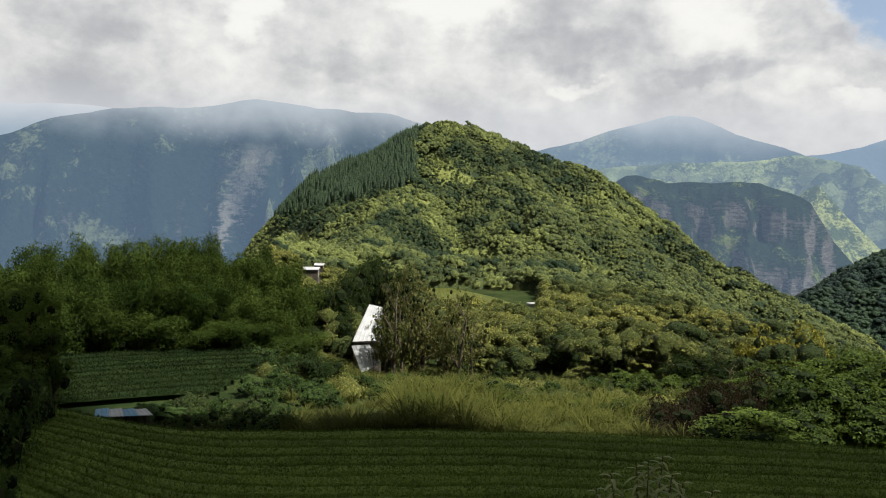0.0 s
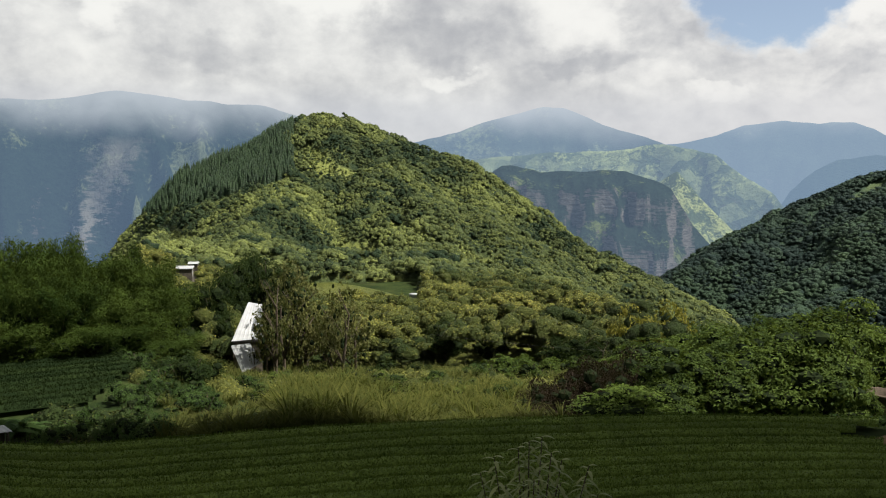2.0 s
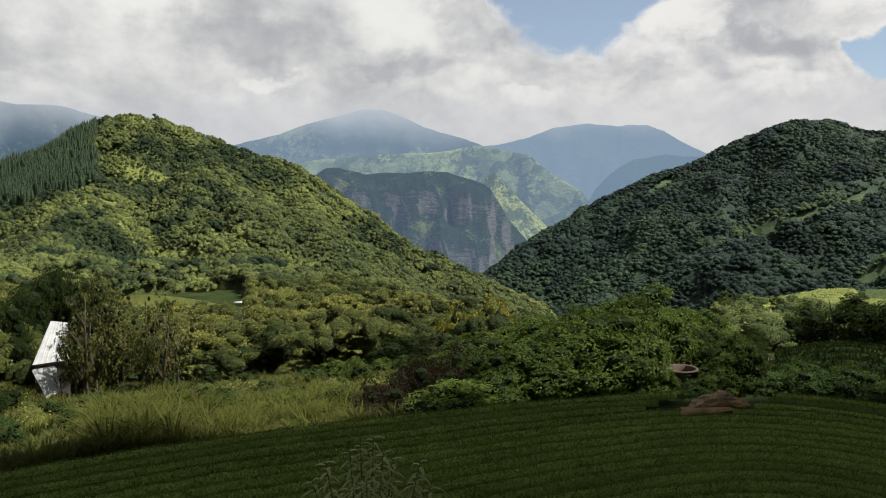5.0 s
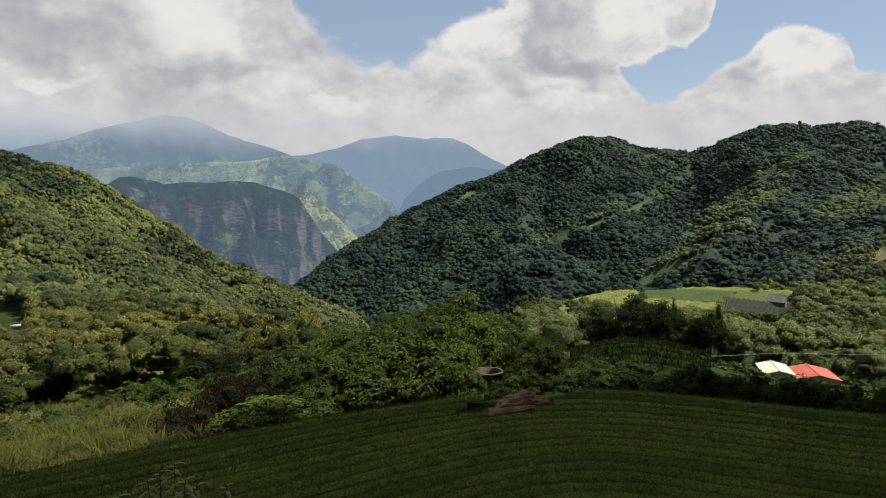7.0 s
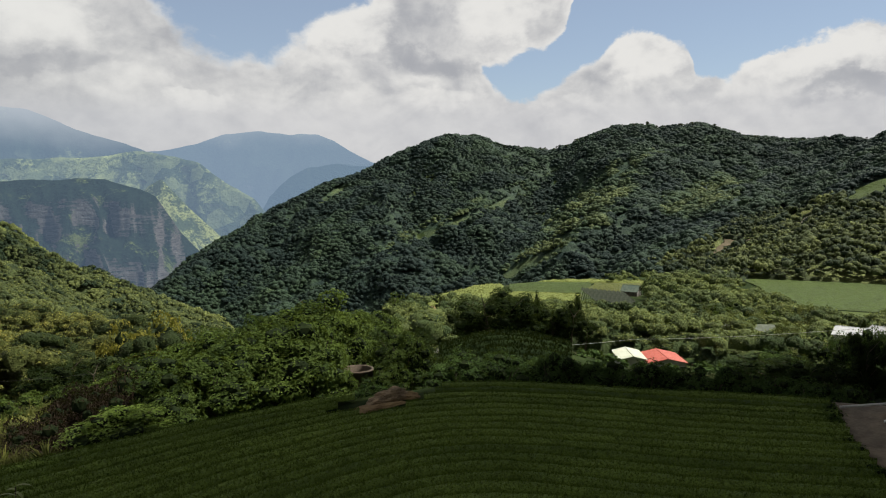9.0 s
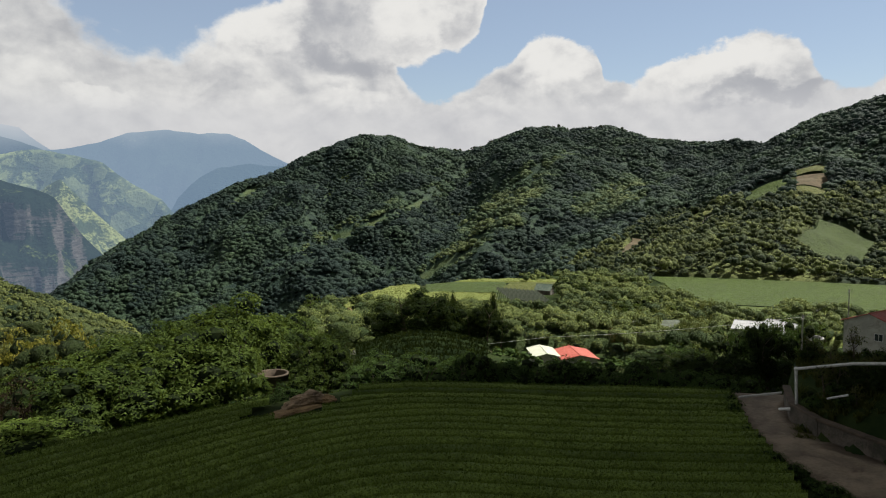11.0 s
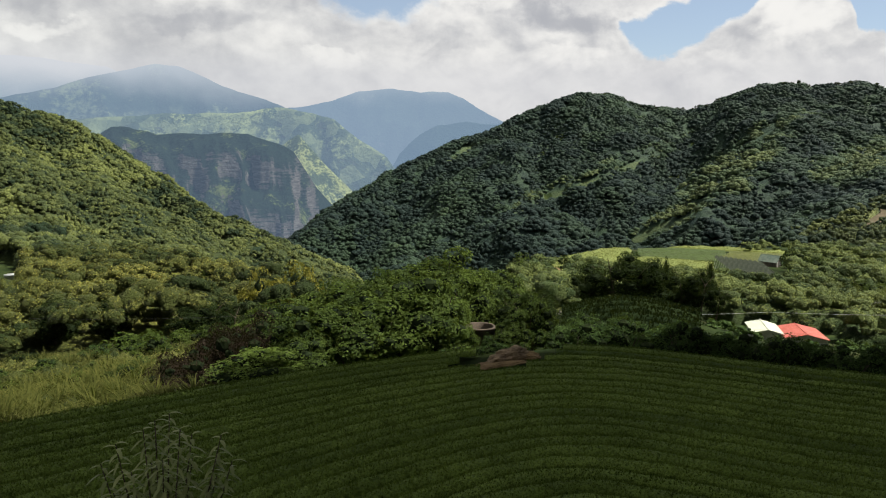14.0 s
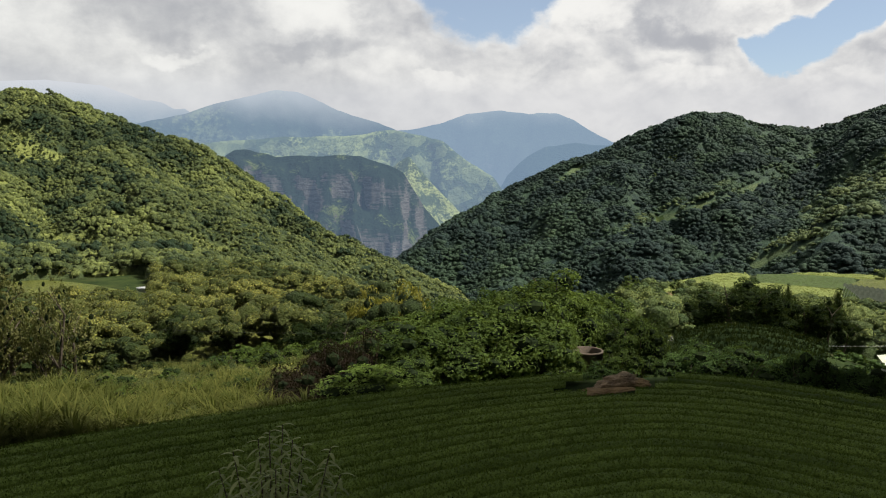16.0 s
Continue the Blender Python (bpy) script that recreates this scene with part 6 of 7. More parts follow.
    zone(far_t, 12, 43, 50, 120, 175, 0.4, 0.65, "trees on the terrace")
    zone(far_t, 12, 64, 82, 112, 165, 0.4, 0.7, "trees on the terrace")
    fit(dark[0], 63.9, 196, -7.6, 1.4), fit(dark[1], 64.7, 196, -7.8, 1.2)
    # west: bamboo grove, its neighbours, dark trees at the edge
    crest = lambda az: float(np.interp(az, (-34, -31, -29, -26, -19, -14.5, -12.4, -11), (-6, -5.4, -4.5, -4.4, -4.1, -4.9, -6.4, -9.0)))
    for far, low, n in ((69.5, 4.6, 8), (72, 2.6, 8), (76, 1.0, 8), (80, 0.0, 8)):
        for i in range(n):
            az = -33 + (20.8 if far < 75 else 20) * (i + RNG.uniform(-0.3, 0.3)) / (n - 1)
            fit(bamboo[int(RNG.randint(3))], az, far + RNG.uniform(-1, 1), crest(az) - low * RNG.uniform(0.75, 1.2) - RNG.uniform(0, 0.5), RNG.uniform(4.2, 5.6))
    for az, far, top, wide in ((-31.2, 47, -8.6, 3.6), (-29.4, 49, -8.2, 3.2), (-28.2, 48, -11.0, 2.2), (-30.2, 46, -11.4, 3.0), (-31.8, 45, -11.6, 3)):
        fit(tree[int(RNG.randint(2))], az, far, top, wide)["label"] = "dark leafy tree at the field's edge"
    fit(broad[0], -31.0, 35, -15.0, 3.4), fit(broad[1], -32.4, 28, -20.0, 3.0), fit(broad[2], -29.8, 40, -14.6, 2.2)
    for az, far, s in ((-10.2, 60, 1.35), (-9, 62, 1.1), (-11.6, 61, 0.8)):
        plant(dark[int(RNG.randint(2))], az, far, s)
    for az, far, s in ((-19.5, 42.5, 0.75), (-17.8, 43, 0.9), (-15.2, 41, 1.0), (-13.4, 40, 1.05), (-12.2, 41, 0.8), (-18.5, 46, 0.8), (-16.5, 48, 0.8), (-20.8, 47, 0.6), (-13.5, 49, 0.9), (-14.6, 53, 0.8), (-22.5, 48, 0.5)):
        plant(broad[int(RNG.randint(3))], az, far, s)
    for az, far, top, wide in ((-13.4, 104, -4.9, 1.4), (-12.2, 106, -6.2, 2.4), (-10.8, 102, -7.6, 2.4), (-9.4, 98, -8.4, 2.6), (-8.0, 97, -7.4, 2.8), (-6.8, 104, -6.4, 2.6), (-5.6, 110, -5.9, 2.6), (-4.4, 108, -6.0, 2.6), (-3.4, 106, -6.8, 2.4), (-7.4, 92, -10.2, 1.8), (-9.4, 88, -11, 2.2), (-2.6, 100, -8.0, 2)):
        fit(dtree[int(RNG.randint(3))], az, far, top, wide)
    for i in range(11):
        az = -3.4 + 0.6 * i + RNG.uniform(-0.4, 0.4)
        fit(rust[i % 2], az, 86 + RNG.uniform(-9, 9), -7.2 - 0.55 * max(az + 0.6, 0) - RNG.uniform(0, 3.2), RNG.uniform(2.0, 3.4), 2.6)
    zone(dark, 12, -3, 9, 75, 83, 0.6, 0.9)
    zone(light, 16, 4, 24, 96, 165, 0.35, 0.6, "bamboo below the hill")
    zone(far_b, 24, 3, 28, 92, 150, 0.5, 0.9, "bushes below the hill")
    zone(far_t, 12, 9, 26, 95, 150, 0.45, 0.7, "trees below the hill")
    zone(far_t, 12, -15, -11.5, 130, 200, 0.5, 0.8, "trees below the hill")
    zone(yel, 14, 21, 28, 84, 125, 0.6, 0.9, "yellow bushes")
    zone(dark, 8, 19, 30, 66, 80, 1.0, 1.5)
    zone(broad, 26, -10, 16, 37, 41, 0.35, 0.6)
    zone(small, 26, 12, 30, 66, 86, 0.7, 1.1)
    zone(small, 20, -8, 18, 42, 74, 0.35, 0.65)
    zone(broad, 56, -10, 18, 42, 76, 0.45, 0.95)
    for i in range(12):
        t = i / 11
        ob = fit(dark[i % 2], -12.7 - 6.6 * t, 64.5 - 12.5 * t, -13.2 - 2.7 * t + RNG.uniform(-0.15, 0.1), RNG.uniform(1.1, 1.5))
        ob["label"], ob["group"] = "low dark hedge bush along the lower field", "hedge along the lower field"
    fit(rust[0], -4.2, 80, -10.6, 1.3), fit(rust[1], -3.7, 79, -11.2, 1.4), fit(rust[0], -5.1, 80, -11.6, 0.8)
    for az, far, k in ((39.2, 43.4, 0.5), (40.2, 43.8, 0.45), (41.0, 42.6, 0.4), (41.9, 43.2, 0.45), (42.8, 43.6, 0.4), (38.4, 43.2, 0.5), (40.4, 41.6, 0.35)):
        plant(broad[int(RNG.randint(3))], az, far, k)
    zone(broad, 22, -13.5, -9, 44, 66, 0.5, 0.9)
    retire(*vine, *small, *broad, *dark, *tree, *dtree, *rust, *bamboo, *light, *far_b, *far_t, *yel, *dead, *banana)


build_plants()


def grass_field(name, seed, n, az0, az1, r0, r1, high, blades, mat, label, width=0.05, edge=True):
    """Tall arching grass in tussocks, joined."""
    rng = np.random.RandomState(seed)
    x, y = scatter(rng, n, az0, az1, r0, r1)
    if edge:
        az = np.degrees(np.arctan2(x, y))
        k = np.hypot(x, y) > field_edge(az) + 1.6
        x, y = x[k], y[k]
    z = height(x, y)
    size = rng.uniform(0.6, 1.3, len(x)) * (0.25 + 1.5 * fbm(x / 7, y / 7, 3, 1))
    vs, fs, off = [], [], 0
    tb = np.array([0, 0.4, 0.75, 1.0])
    for i in range(len(x)):
        a = rng.uniform(0, 6.283, blades)
        hh = high * size[i] * rng.uniform(0.6, 1.1, blades)
        reach = hh * rng.uniform(0.1, 0.75, blades)
        w0 = rng.uniform(0, 0.35, blades) * high * 0.5
        ox, oy = x[i] + np.cos(a) * w0, y[i] + np.sin(a) * w0
        t = tb[None, :]
        px = ox[:, None] + (np.cos(a) * reach)[:, None] * t ** 2
        py = oy[:, None] + (np.sin(a) * reach)[:, None] * t ** 2
        pz = z[i] - 0.1 + hh[:, None] * (t - 0.42 * t ** 3)
        tw = a + 1.57 + rng.normal(0, 0.5, blades)
        ww = width * (1.05 - t) * rng.uniform(0.7, 1.5, blades)[:, None]
        sx, sy = np.cos(tw)[:, None] * ww, np.sin(tw)[:, None] * ww
        v = np.stack([np.stack([px - sx, py - sy, pz], -1), np.stack([px + sx, py + sy, pz], -1)], 2).reshape(-1, 3)
        k = np.arange(blades)[:, None] * 8 + np.arange(3)[None, :] * 2
        fs.append((np.stack([k, k + 1, k + 3, k + 2], -1).reshape(-1, 4)) + off)
        vs.append(v)
        off += len(v)
    me = mesh_of(name, np.concatenate(vs), np.concatenate(fs), mat)
    return tagged(new(name, me), label, "tall grass", kind="stuff")


grass_field("tall_grass", 401, 1500, -12, 19, 36, 88, 1.75, 31, M["grass"], "tall silver grass with pale arching blades on the fallow slope", 0.055)
grass_field("reed_grass", 406, 420, -3.5, 16.5, 37.5, 60, 2.6, 42, M["reed"], "tall clumps of pale reed grass in the sun", 0.06)
grass_field("slope_grass", 404, 220, 19, 28, 58, 88, 1.75, 40, M["grass"], "tall silver grass below the thicket", 0.055)
grass_field("edge_grass", 403, 240, -9, 17, 36, 41, 1.7, 44, M["grass"], "wall of tall reed grass along the tea field", 0.05)
grass_field("dry_weeds", 402, 420, 16.2, 26, 39.5, 52, 2.1, 22, M["dry"], "dead brown weed stalks beside the thicket", 0.05)
grass_field("bank_grass", 405, 260, 79.9, 88, 37.5, 46, 0.8, 26, M["grass"], "rough grass and weeds on the bank above the road", 0.03, False)


# ---- buildings and small works ----
def placed(name, az, far, z, turn, label, category, group=""):
    """An empty on the ground; its y points away from the house where the camera stands, plus a turn."""
    x, y, _ = spot(az, 0, far)
    ob = new(name)
    ob.matrix_basis = pose(x, y, z, 0, 0, -az + turn)
    return tagged(ob, label, category, group)


def sheet_mesh(name, corners, thick, folds, mat, fold=0.03):
    """Folded sheet roofing between four corners (two along the eaves, then two along the ridge), with thickness."""
    c = [Vector(p) for p in corners]
    n = (c[1] - c[0]).cross(c[3] - c[0]).normalized()
    if n.z < 0:
        n = -n
    m = max(2, folds * 4 + 1)
    bm = bmesh.new()
    rows = []
    for lift in (0.0, thick):
        for e in (0, 1):
            row = []
            for i in range(m):
                t = i / (m - 1)
                p = (c[0].lerp(c[1], t), c[3].lerp(c[2], t))[e]
                up = fold if folds and i % 4 == 2 else 0.0
                row.append(bm.verts.new(p + n * (lift + up)))
            rows.append(row)
    lo0, lo1, hi0, hi1 = rows
    for i in range(m - 1):
        bm.faces.new((hi0[i], hi0[i + 1], hi1[i + 1], hi1[i]))
        bm.faces.new((lo0[i], lo1[i], lo1[i + 1], lo0[i + 1]))
        bm.faces.new((lo0[i], lo0[i + 1], hi0[i + 1], hi0[i]))
        bm.faces.new((lo1[i + 1], lo1[i], hi1[i], hi1[i + 1]))
    for i in (0, m - 1):
        bm.faces.new((lo0[i], hi0[i], hi1[i], lo1[i]))
    bmesh.ops.recalc_face_normals(bm, faces=bm.faces[:])
    return bm_mesh(name, bm, mat)


def prism_roof(name, w, d, rise, over, thick, mat, root, z, ribs=0, label=""):
    """Two roof slopes of folded sheet, ridge along y, each slope a part, and a ridge cap."""
    w2, y0, y1 = w / 2 + over, -d / 2 - over, d / 2 + over
    drop = rise * w2 / (w / 2)
    for side in (-1, 1):
        part(name, sheet_mesh(name, ((side * w2, y0, z + rise - drop), (side * w2, y1, z + rise - drop), (0, y1, z + rise), (0, y0, z + rise)), thick, ribs, mat), root, label)
    bm = bmesh.new()
    rod(bm, (0, y0, z + rise + thick), (0, y1, z + rise + thick), 0.07, 6)
    part("ridge_cap", bm_mesh("ridge_cap", bm, mat), root)


def window_on(root, x, y, z, w, h, mat_frame):
    """A framed window with a dark pane on the wall that faces the viewer."""
    bm = bmesh.new()
    for a in ((x - w / 2, x + w / 2, z + h / 2 - 0.05, z + h / 2), (x - w / 2, x + w / 2, z - h / 2, z - h / 2 + 0.05), (x - w / 2, x - w / 2 + 0.05, z - h / 2, z + h / 2), (x + w / 2 - 0.05, x + w / 2, z - h / 2, z + h / 2), (x - 0.02, x + 0.02, z - h / 2, z + h / 2)):
        box(bm, a[0], y - 0.07, a[2], a[1], y - 0.01, a[3])
    win = part("window", bm_mesh("window", bm, mat_frame), root)
    bm = bmesh.new()
    box(bm, x - w / 2 + 0.03, y - 0.035, z - h / 2 + 0.03, x + w / 2 - 0.03, y - 0.02, z + h / 2 - 0.03)
    part("pane", bm_mesh("pane", bm, M["glass"]), win)


def house(name, az, far, z, turn, w, d, wall_h, rise, wall, roof, label, ribs=8, door=True, windows=1, plinth=1.0, over=0.25, category="house"):
    root = placed(name, az, far, z, turn, label, category)
    bm = bmesh.new()
    v = [(-w / 2, -plinth), (w / 2, -plinth), (w / 2, wall_h), (0, wall_h + rise), (-w / 2, wall_h)]
    front = [bm.verts.new((x, -d / 2, zz)) for x, zz in v]
    rear = [bm.verts.new((x, d / 2, zz)) for x, zz in v]
    bm.faces.new(front)
    bm.faces.new(rear[::-1])
    for i in range(5):
        j = (i + 1) % 5
        bm.faces.new((front[i], rear[i], rear[j], front[j]))
    bmesh.ops.recalc_face_normals(bm, faces=bm.faces[:])
    part("wall", bm_mesh("wall", bm, wall), root)
    prism_roof("roof", w, d, rise, over, 0.06, roof, root, wall_h, ribs)
    if door:
        bm = bmesh.new()
        box(bm, -w * 0.3 - 0.42, -d / 2 - 0.05, 0, -w * 0.3 + 0.42, -d / 2 + 0.02, min(2.0, wall_h - 0.1))
        part("door", bm_mesh("door", bm, M["post"], 0.01), root)
    for k in range(windows):
        window_on(root, w * (0.18 + 0.25 * k), -d / 2, wall_h * 0.58, min(0.9, w * 0.22), 0.8, M["pipe"])
    return root


def ground_at(az, far):
    return stand(az, far)[2]


def build_hamlet():
    house("hut", 61.8, 95, ground_at(61.8, 95) - 0.7, 11, 3.0, 5.0, 2.2, 0.35, M["plaster"], M["cream"], "small grey hut with a pale cream sheet roof", 10, category="hut")
    house("red_roofed_house", 64.2, 98, ground_at(64.2, 98) - 1.0, 15, 4.5, 5.6, 2.0, 0.5, M["plaster"], M["red"], "low house with a bright red sheet roof", 12, windows=2)
    house("shed", 77.0, 120, ground_at(77.0, 120), 80, 4.4, 5.0, 3.2, 0.8, M["plaster"], M["white"], "farm shed with a white sheet roof", 12, category="shed")
    house("shed", 79.0, 118, ground_at(79.0, 118), 48, 4.6, 5.4, 3.3, 1.1, M["plaster"], M["white"], "gabled farm shed with a white roof", 10, category="shed")
    house("red_roofed_house", 85.1, 92, ground_at(85.1, 92) + 3.6, -25, 5.4, 6.0, 3.3, 1.0, M["plaster"], M["red"], "cream plastered house with a red roof", 12, windows=2, plinth=6.0)
    house("hill_shed", -10.0, 176, ground_at(-10, 176) + 3.2, 80, 2.8, 3.4, 1.9, 0.4, M["wall_dark"], M["white"], "small white-roofed shed on the hillside", 6, windows=0, plinth=4.5, category="shed")
    house("hill_shed", -9.4, 186, ground_at(-9.4, 186) + 4.2, 80, 1.8, 2.0, 1.7, 0.3, M["wall_dark"], M["white"], "tiny white-roofed shed above the other", 4, windows=0, door=False, plinth=5.5, category="shed")
    house("pavilion", 61.9, 206, ground_at(61.9, 206), 70, 3.6, 4.4, 1.5, 1.4, M["wall_dark"], M["tile_green"], "small hall with a dark green roof", 16, windows=1, category="hall")
    # long low growing tunnels under dark netting
    for i in range(10):
        az = 59.2 + 0.33 * i
        root = placed("net_tunnel", az, 176 - 0.6 * i, ground_at(az, 176) + 0.5, 40, "low growing tunnel of dark netting on poles", "tunnel", "growing tunnels on the terrace")
        root.matrix_basis = root.matrix_basis @ Matrix.Rotation(radians(20), 4, "X")
        prism_roof("netting", 0.8, 11.0, 0.35, 0.06, 0.05, M["net"], root, 1.7, 0)
        for x in (-0.35, 0.35):
            for y in (-5, 0, 5):
                bm = bmesh.new()
                rod(bm, (x, y, -3.2), (x, y, 1.75), 0.05, 6)
                part("post", bm_mesh("post", bm, M["pipe"]), root)
        bm = bmesh.new()
        box(bm, 0.40, -5.5, 1.45, 0.48, 5.5, 1.75)
        part("side_board", bm_mesh("side_board", bm, M["pipe"]), root)
    build_shade_net()


def build_shade_net():
    """A low bed roofed with dark netting on poles."""
    z = ground_at(69.7, 122)
    root = placed("shade_net", 69.7, 122, z, 5, "low bed under dark grey shade netting", "netting")
    part("net_roof", sheet_mesh("net_roof", ((-5, -2.2, 2.2), (5, -2.2, 2.4), (5, 2.2, 3.0), (-5, 2.2, 2.8)), 0.05, 8, M["net"], 0.03), root)
    for x in (-4.8, 0, 4.8):
        for y, h in ((-2.1, 2.2), (2.1, 2.8)):
            bm = bmesh.new()
            rod(bm, (x, y, -0.8), (x, y, h), 0.05, 6)
            part("post", bm_mesh("post", bm, M["post"]), root)


def tilted_sheet(root, name, corners, thick, mat, ribs):
    """A sheet of roofing between four corners given as (right, away, up)."""
    return part(name, sheet_mesh(name, corners, thick, ribs, mat, 0.02), root)


def build_white_shed():
    """A shed on the slope, its white sheets seen through the trees."""
    z = ground_at(-5.5, 84)
    root = placed("white_shed", -5.5, 84, z, 0, "shed with two steep white roof sheets among trees", "shed")
    e = lambda el: EYE + 84 * math.tan(radians(el)) - z
    w = lambda az: 84 * math.tan(radians(az + 5.5))
    tilted_sheet(root, "upper_roof", ((w(-6.8), -1.6, e(-11.8)), (w(-4.5), -1.6, e(-11.7)), (w(-4.5), 2.0, e(-9.6)), (w(-5.55), 2.2, e(-9.4))), 0.05, M["white"], 7)
    tilted_sheet(root, "lower_roof", ((w(-6.05), -4.4, e(-13.65)), (w(-4.55), -4.0, e(-13.0)), (w(-5.5), -1.9, e(-11.95)), (w(-6.85), -1.9, e(-12.05))), 0.05, M["white"], 6)
    bm = bmesh.new()
    box(bm, w(-6.7), -1.4, -1.0, w(-4.6), 2.0, e(-11.9))
    part("wall", bm_mesh("wall", bm, M["wall_dark"]), root)
    for x in (w(-6.1), w(-4.8)):
        bm = bmesh.new()
        rod(bm, (x, -4.0, -1.5), (x, -4.0, e(-13.55)), 0.06, 6)
        part("post", bm_mesh("post", bm, M["bark"]), root)


def build_blue_shed():
    z = ground_at(-23.5, 43.5)
    root = placed("field_shed", -23.5, 43.5, z, 0, "low open shed with a blue and white sheet roof", "shed")
    e = lambda el, d: EYE + (43.5 + d) * math.tan(radians(el)) - z
    w = lambda az: 43.5 * math.tan(radians(az + 23.5))
    a0, a1 = -25.4, -21.5
    for i in range(4):
        l, r = a0 + (a1 - a0) * i / 4, a0 + (a1 - a0) * (i + 1) / 4 - 0.04
        tilt = 0.35 * i / 4
        tilted_sheet(root, "roof_sheet", ((w(l), -1.0, e(-16.55 - tilt * 0.6, -1)), (w(r), -1.0, e(-16.6 - tilt * 0.6, -1)), (w(r) - 0.1 * i, 1.5, e(-16.0 - tilt, 1.5)), (w(l) - 0.1 * i, 1.5, e(-16.0 - tilt, 1.5))),
                     0.03, M["blue"] if i in (0, 2) else M["white"], 3)
    for x in (-1.3, 0.0, 1.3):
        for y in (-0.9, 1.3):
            bm = bmesh.new()
            rod(bm, (x, y, -0.4), (x, y, e(-16.6, y) - 0.12), 0.05, 6)
            part("post", bm_mesh("post", bm, M["bark"]), root)
    bm = bmesh.new()
    box(bm, -1.2, 0.7, 0.0, 1.2, 1.2, 0.9)
    part("crate", bm_mesh("crate", bm, M["bark"], 0.02), root)


def ring_tank(name, az, far, z, rad, high, mat, label, inner=True):
    """A round concrete tank with a thick rim, open at the top or lidded."""
    root = placed(name, az, far, z, 0, label, "water tank")
    n = 40
    prof = [(rad, -0.6), (rad, high - 0.12), (rad + 0.05, high - 0.1), (rad + 0.05, high), (rad - 0.12, high), (rad - 0.14, high - 1.2)] if inner else [(rad, -0.6), (rad, high - 0.1), (rad + 0.08, high - 0.1), (rad + 0.08, high), (0.02, high + 0.06)]
    a = np.linspace(0, 2 * math.pi, n, endpoint=False)
    v = np.concatenate([np.stack([np.cos(a) * p, np.sin(a) * p, np.full(n, h)], 1) for p, h in prof])
    part("shell", mesh_of("shell", v, grid_faces(len(prof), n, True), mat), root)
    if inner:
        bm = bmesh.new()
        bmesh.ops.create_circle(bm, cap_ends=True, segments=n, radius=rad - 0.13, matrix=Matrix.Translation((0, 0, high - 0.9)))
        part("water", bm_mesh("water", bm, M["glass"]), root)
    return root


def lump(seed, size, rough, mat, name, root, at=(0, 0, 0), turn=0.0):
    bm = bmesh.new()
    bmesh.ops.create_icosphere(bm, subdivisions=4, radius=1.0)
    for v in bm.verts:
        p = v.co.copy()
        k = 1 + rough * (noise.fractal(p * 1.3 + Vector((seed, 0, 0)), 1.0, 2.0, 4)) + 0.10 * noise.noise(p * 5 + Vector((seed, 3, 0))) - 0.10 * abs(noise.noise(p * 3.1 + Vector((seed, 9, 0))))
        v.co = Vector((p.x * size[0], p.y * size[1], p.z * size[2])) * k
    bmesh.ops.transform(bm, matrix=pose(*at, 0, 0, turn), verts=bm.verts[:])
    return part(name, bm_mesh(name, bm, mat), root)


def build_mound():
    """The bare boulder and dug earth in the tea."""
    root = placed("boulder", 43.0, 40.6, ground_at(43.0, 40.6), 0, "weathered brown boulder with bare earth in the tea field", "boulder")
    lump(3, (1.25, 0.60, 0.50), 0.36, M["boulder"], "rock", root, (0.45, 0.55, 0.40), 36)
    lump(5, (0.9, 0.5, 0.34), 0.36, M["boulder"], "rock", root, (-0.55, -0.2, 0.22), 40)
    lump(7, (0.75, 0.6, 0.25), 0.35, M["soil"], "earth", root, (1.45, 0.95, 0.25), -15)
    lump(9, (1.5, 0.6, 0.17), 0.3, M["soil"], "earth", root, (-1.1, -1.2, 0.10), 42)
    lump(11, (0.7, 0.45, 0.16), 0.35, M["soil"], "earth", root, (-2.0, -2.2, 0.08), 44)
    lump(13, (1.2, 0.35, 0.14), 0.35, M["soil"], "earth", root, (0.3, -0.5, 0.08), 36)
    root.scale = (0.86, 0.86, 0.86)


def strip(name, left, right, z_lift, mat, label, category):
    """A ribbon of paving between two lines of (angle, distance), with some thickness."""
    n = 40
    t = np.linspace(0, 1, n)

    def line(pts):
        p = np.array([spot(a, 0, d)[:2] for a, d in pts])
        k = np.linspace(0, 1, len(p))
        return np.stack([np.interp(t, k, p[:, 0]), np.interp(t, k, p[:, 1])], 1)
    L, R = line(left), line(right)
    cols = [L * (1 - u) + R * u for u in (0, 0.25, 0.5, 0.75, 1)]
    v = []
    for c in cols:
        z = height(c[:, 0], c[:, 1])
        v.append(np.column_stack([c, np.minimum(z, 0.2) + z_lift]))
    for c in (cols[0], cols[-1]):
        z = height(c[:, 0], c[:, 1])
        v.append(np.column_stack([c, np.minimum(z, 0.2) + z_lift - 0.4]))
    v = [v[5], v[0], v[1], v[2], v[3], v[4], v[6]]
    me = mesh_of(name, np.concatenate(v), grid_faces(7, n), mat)
    return tagged(new(name, me), label, category, kind="structure")


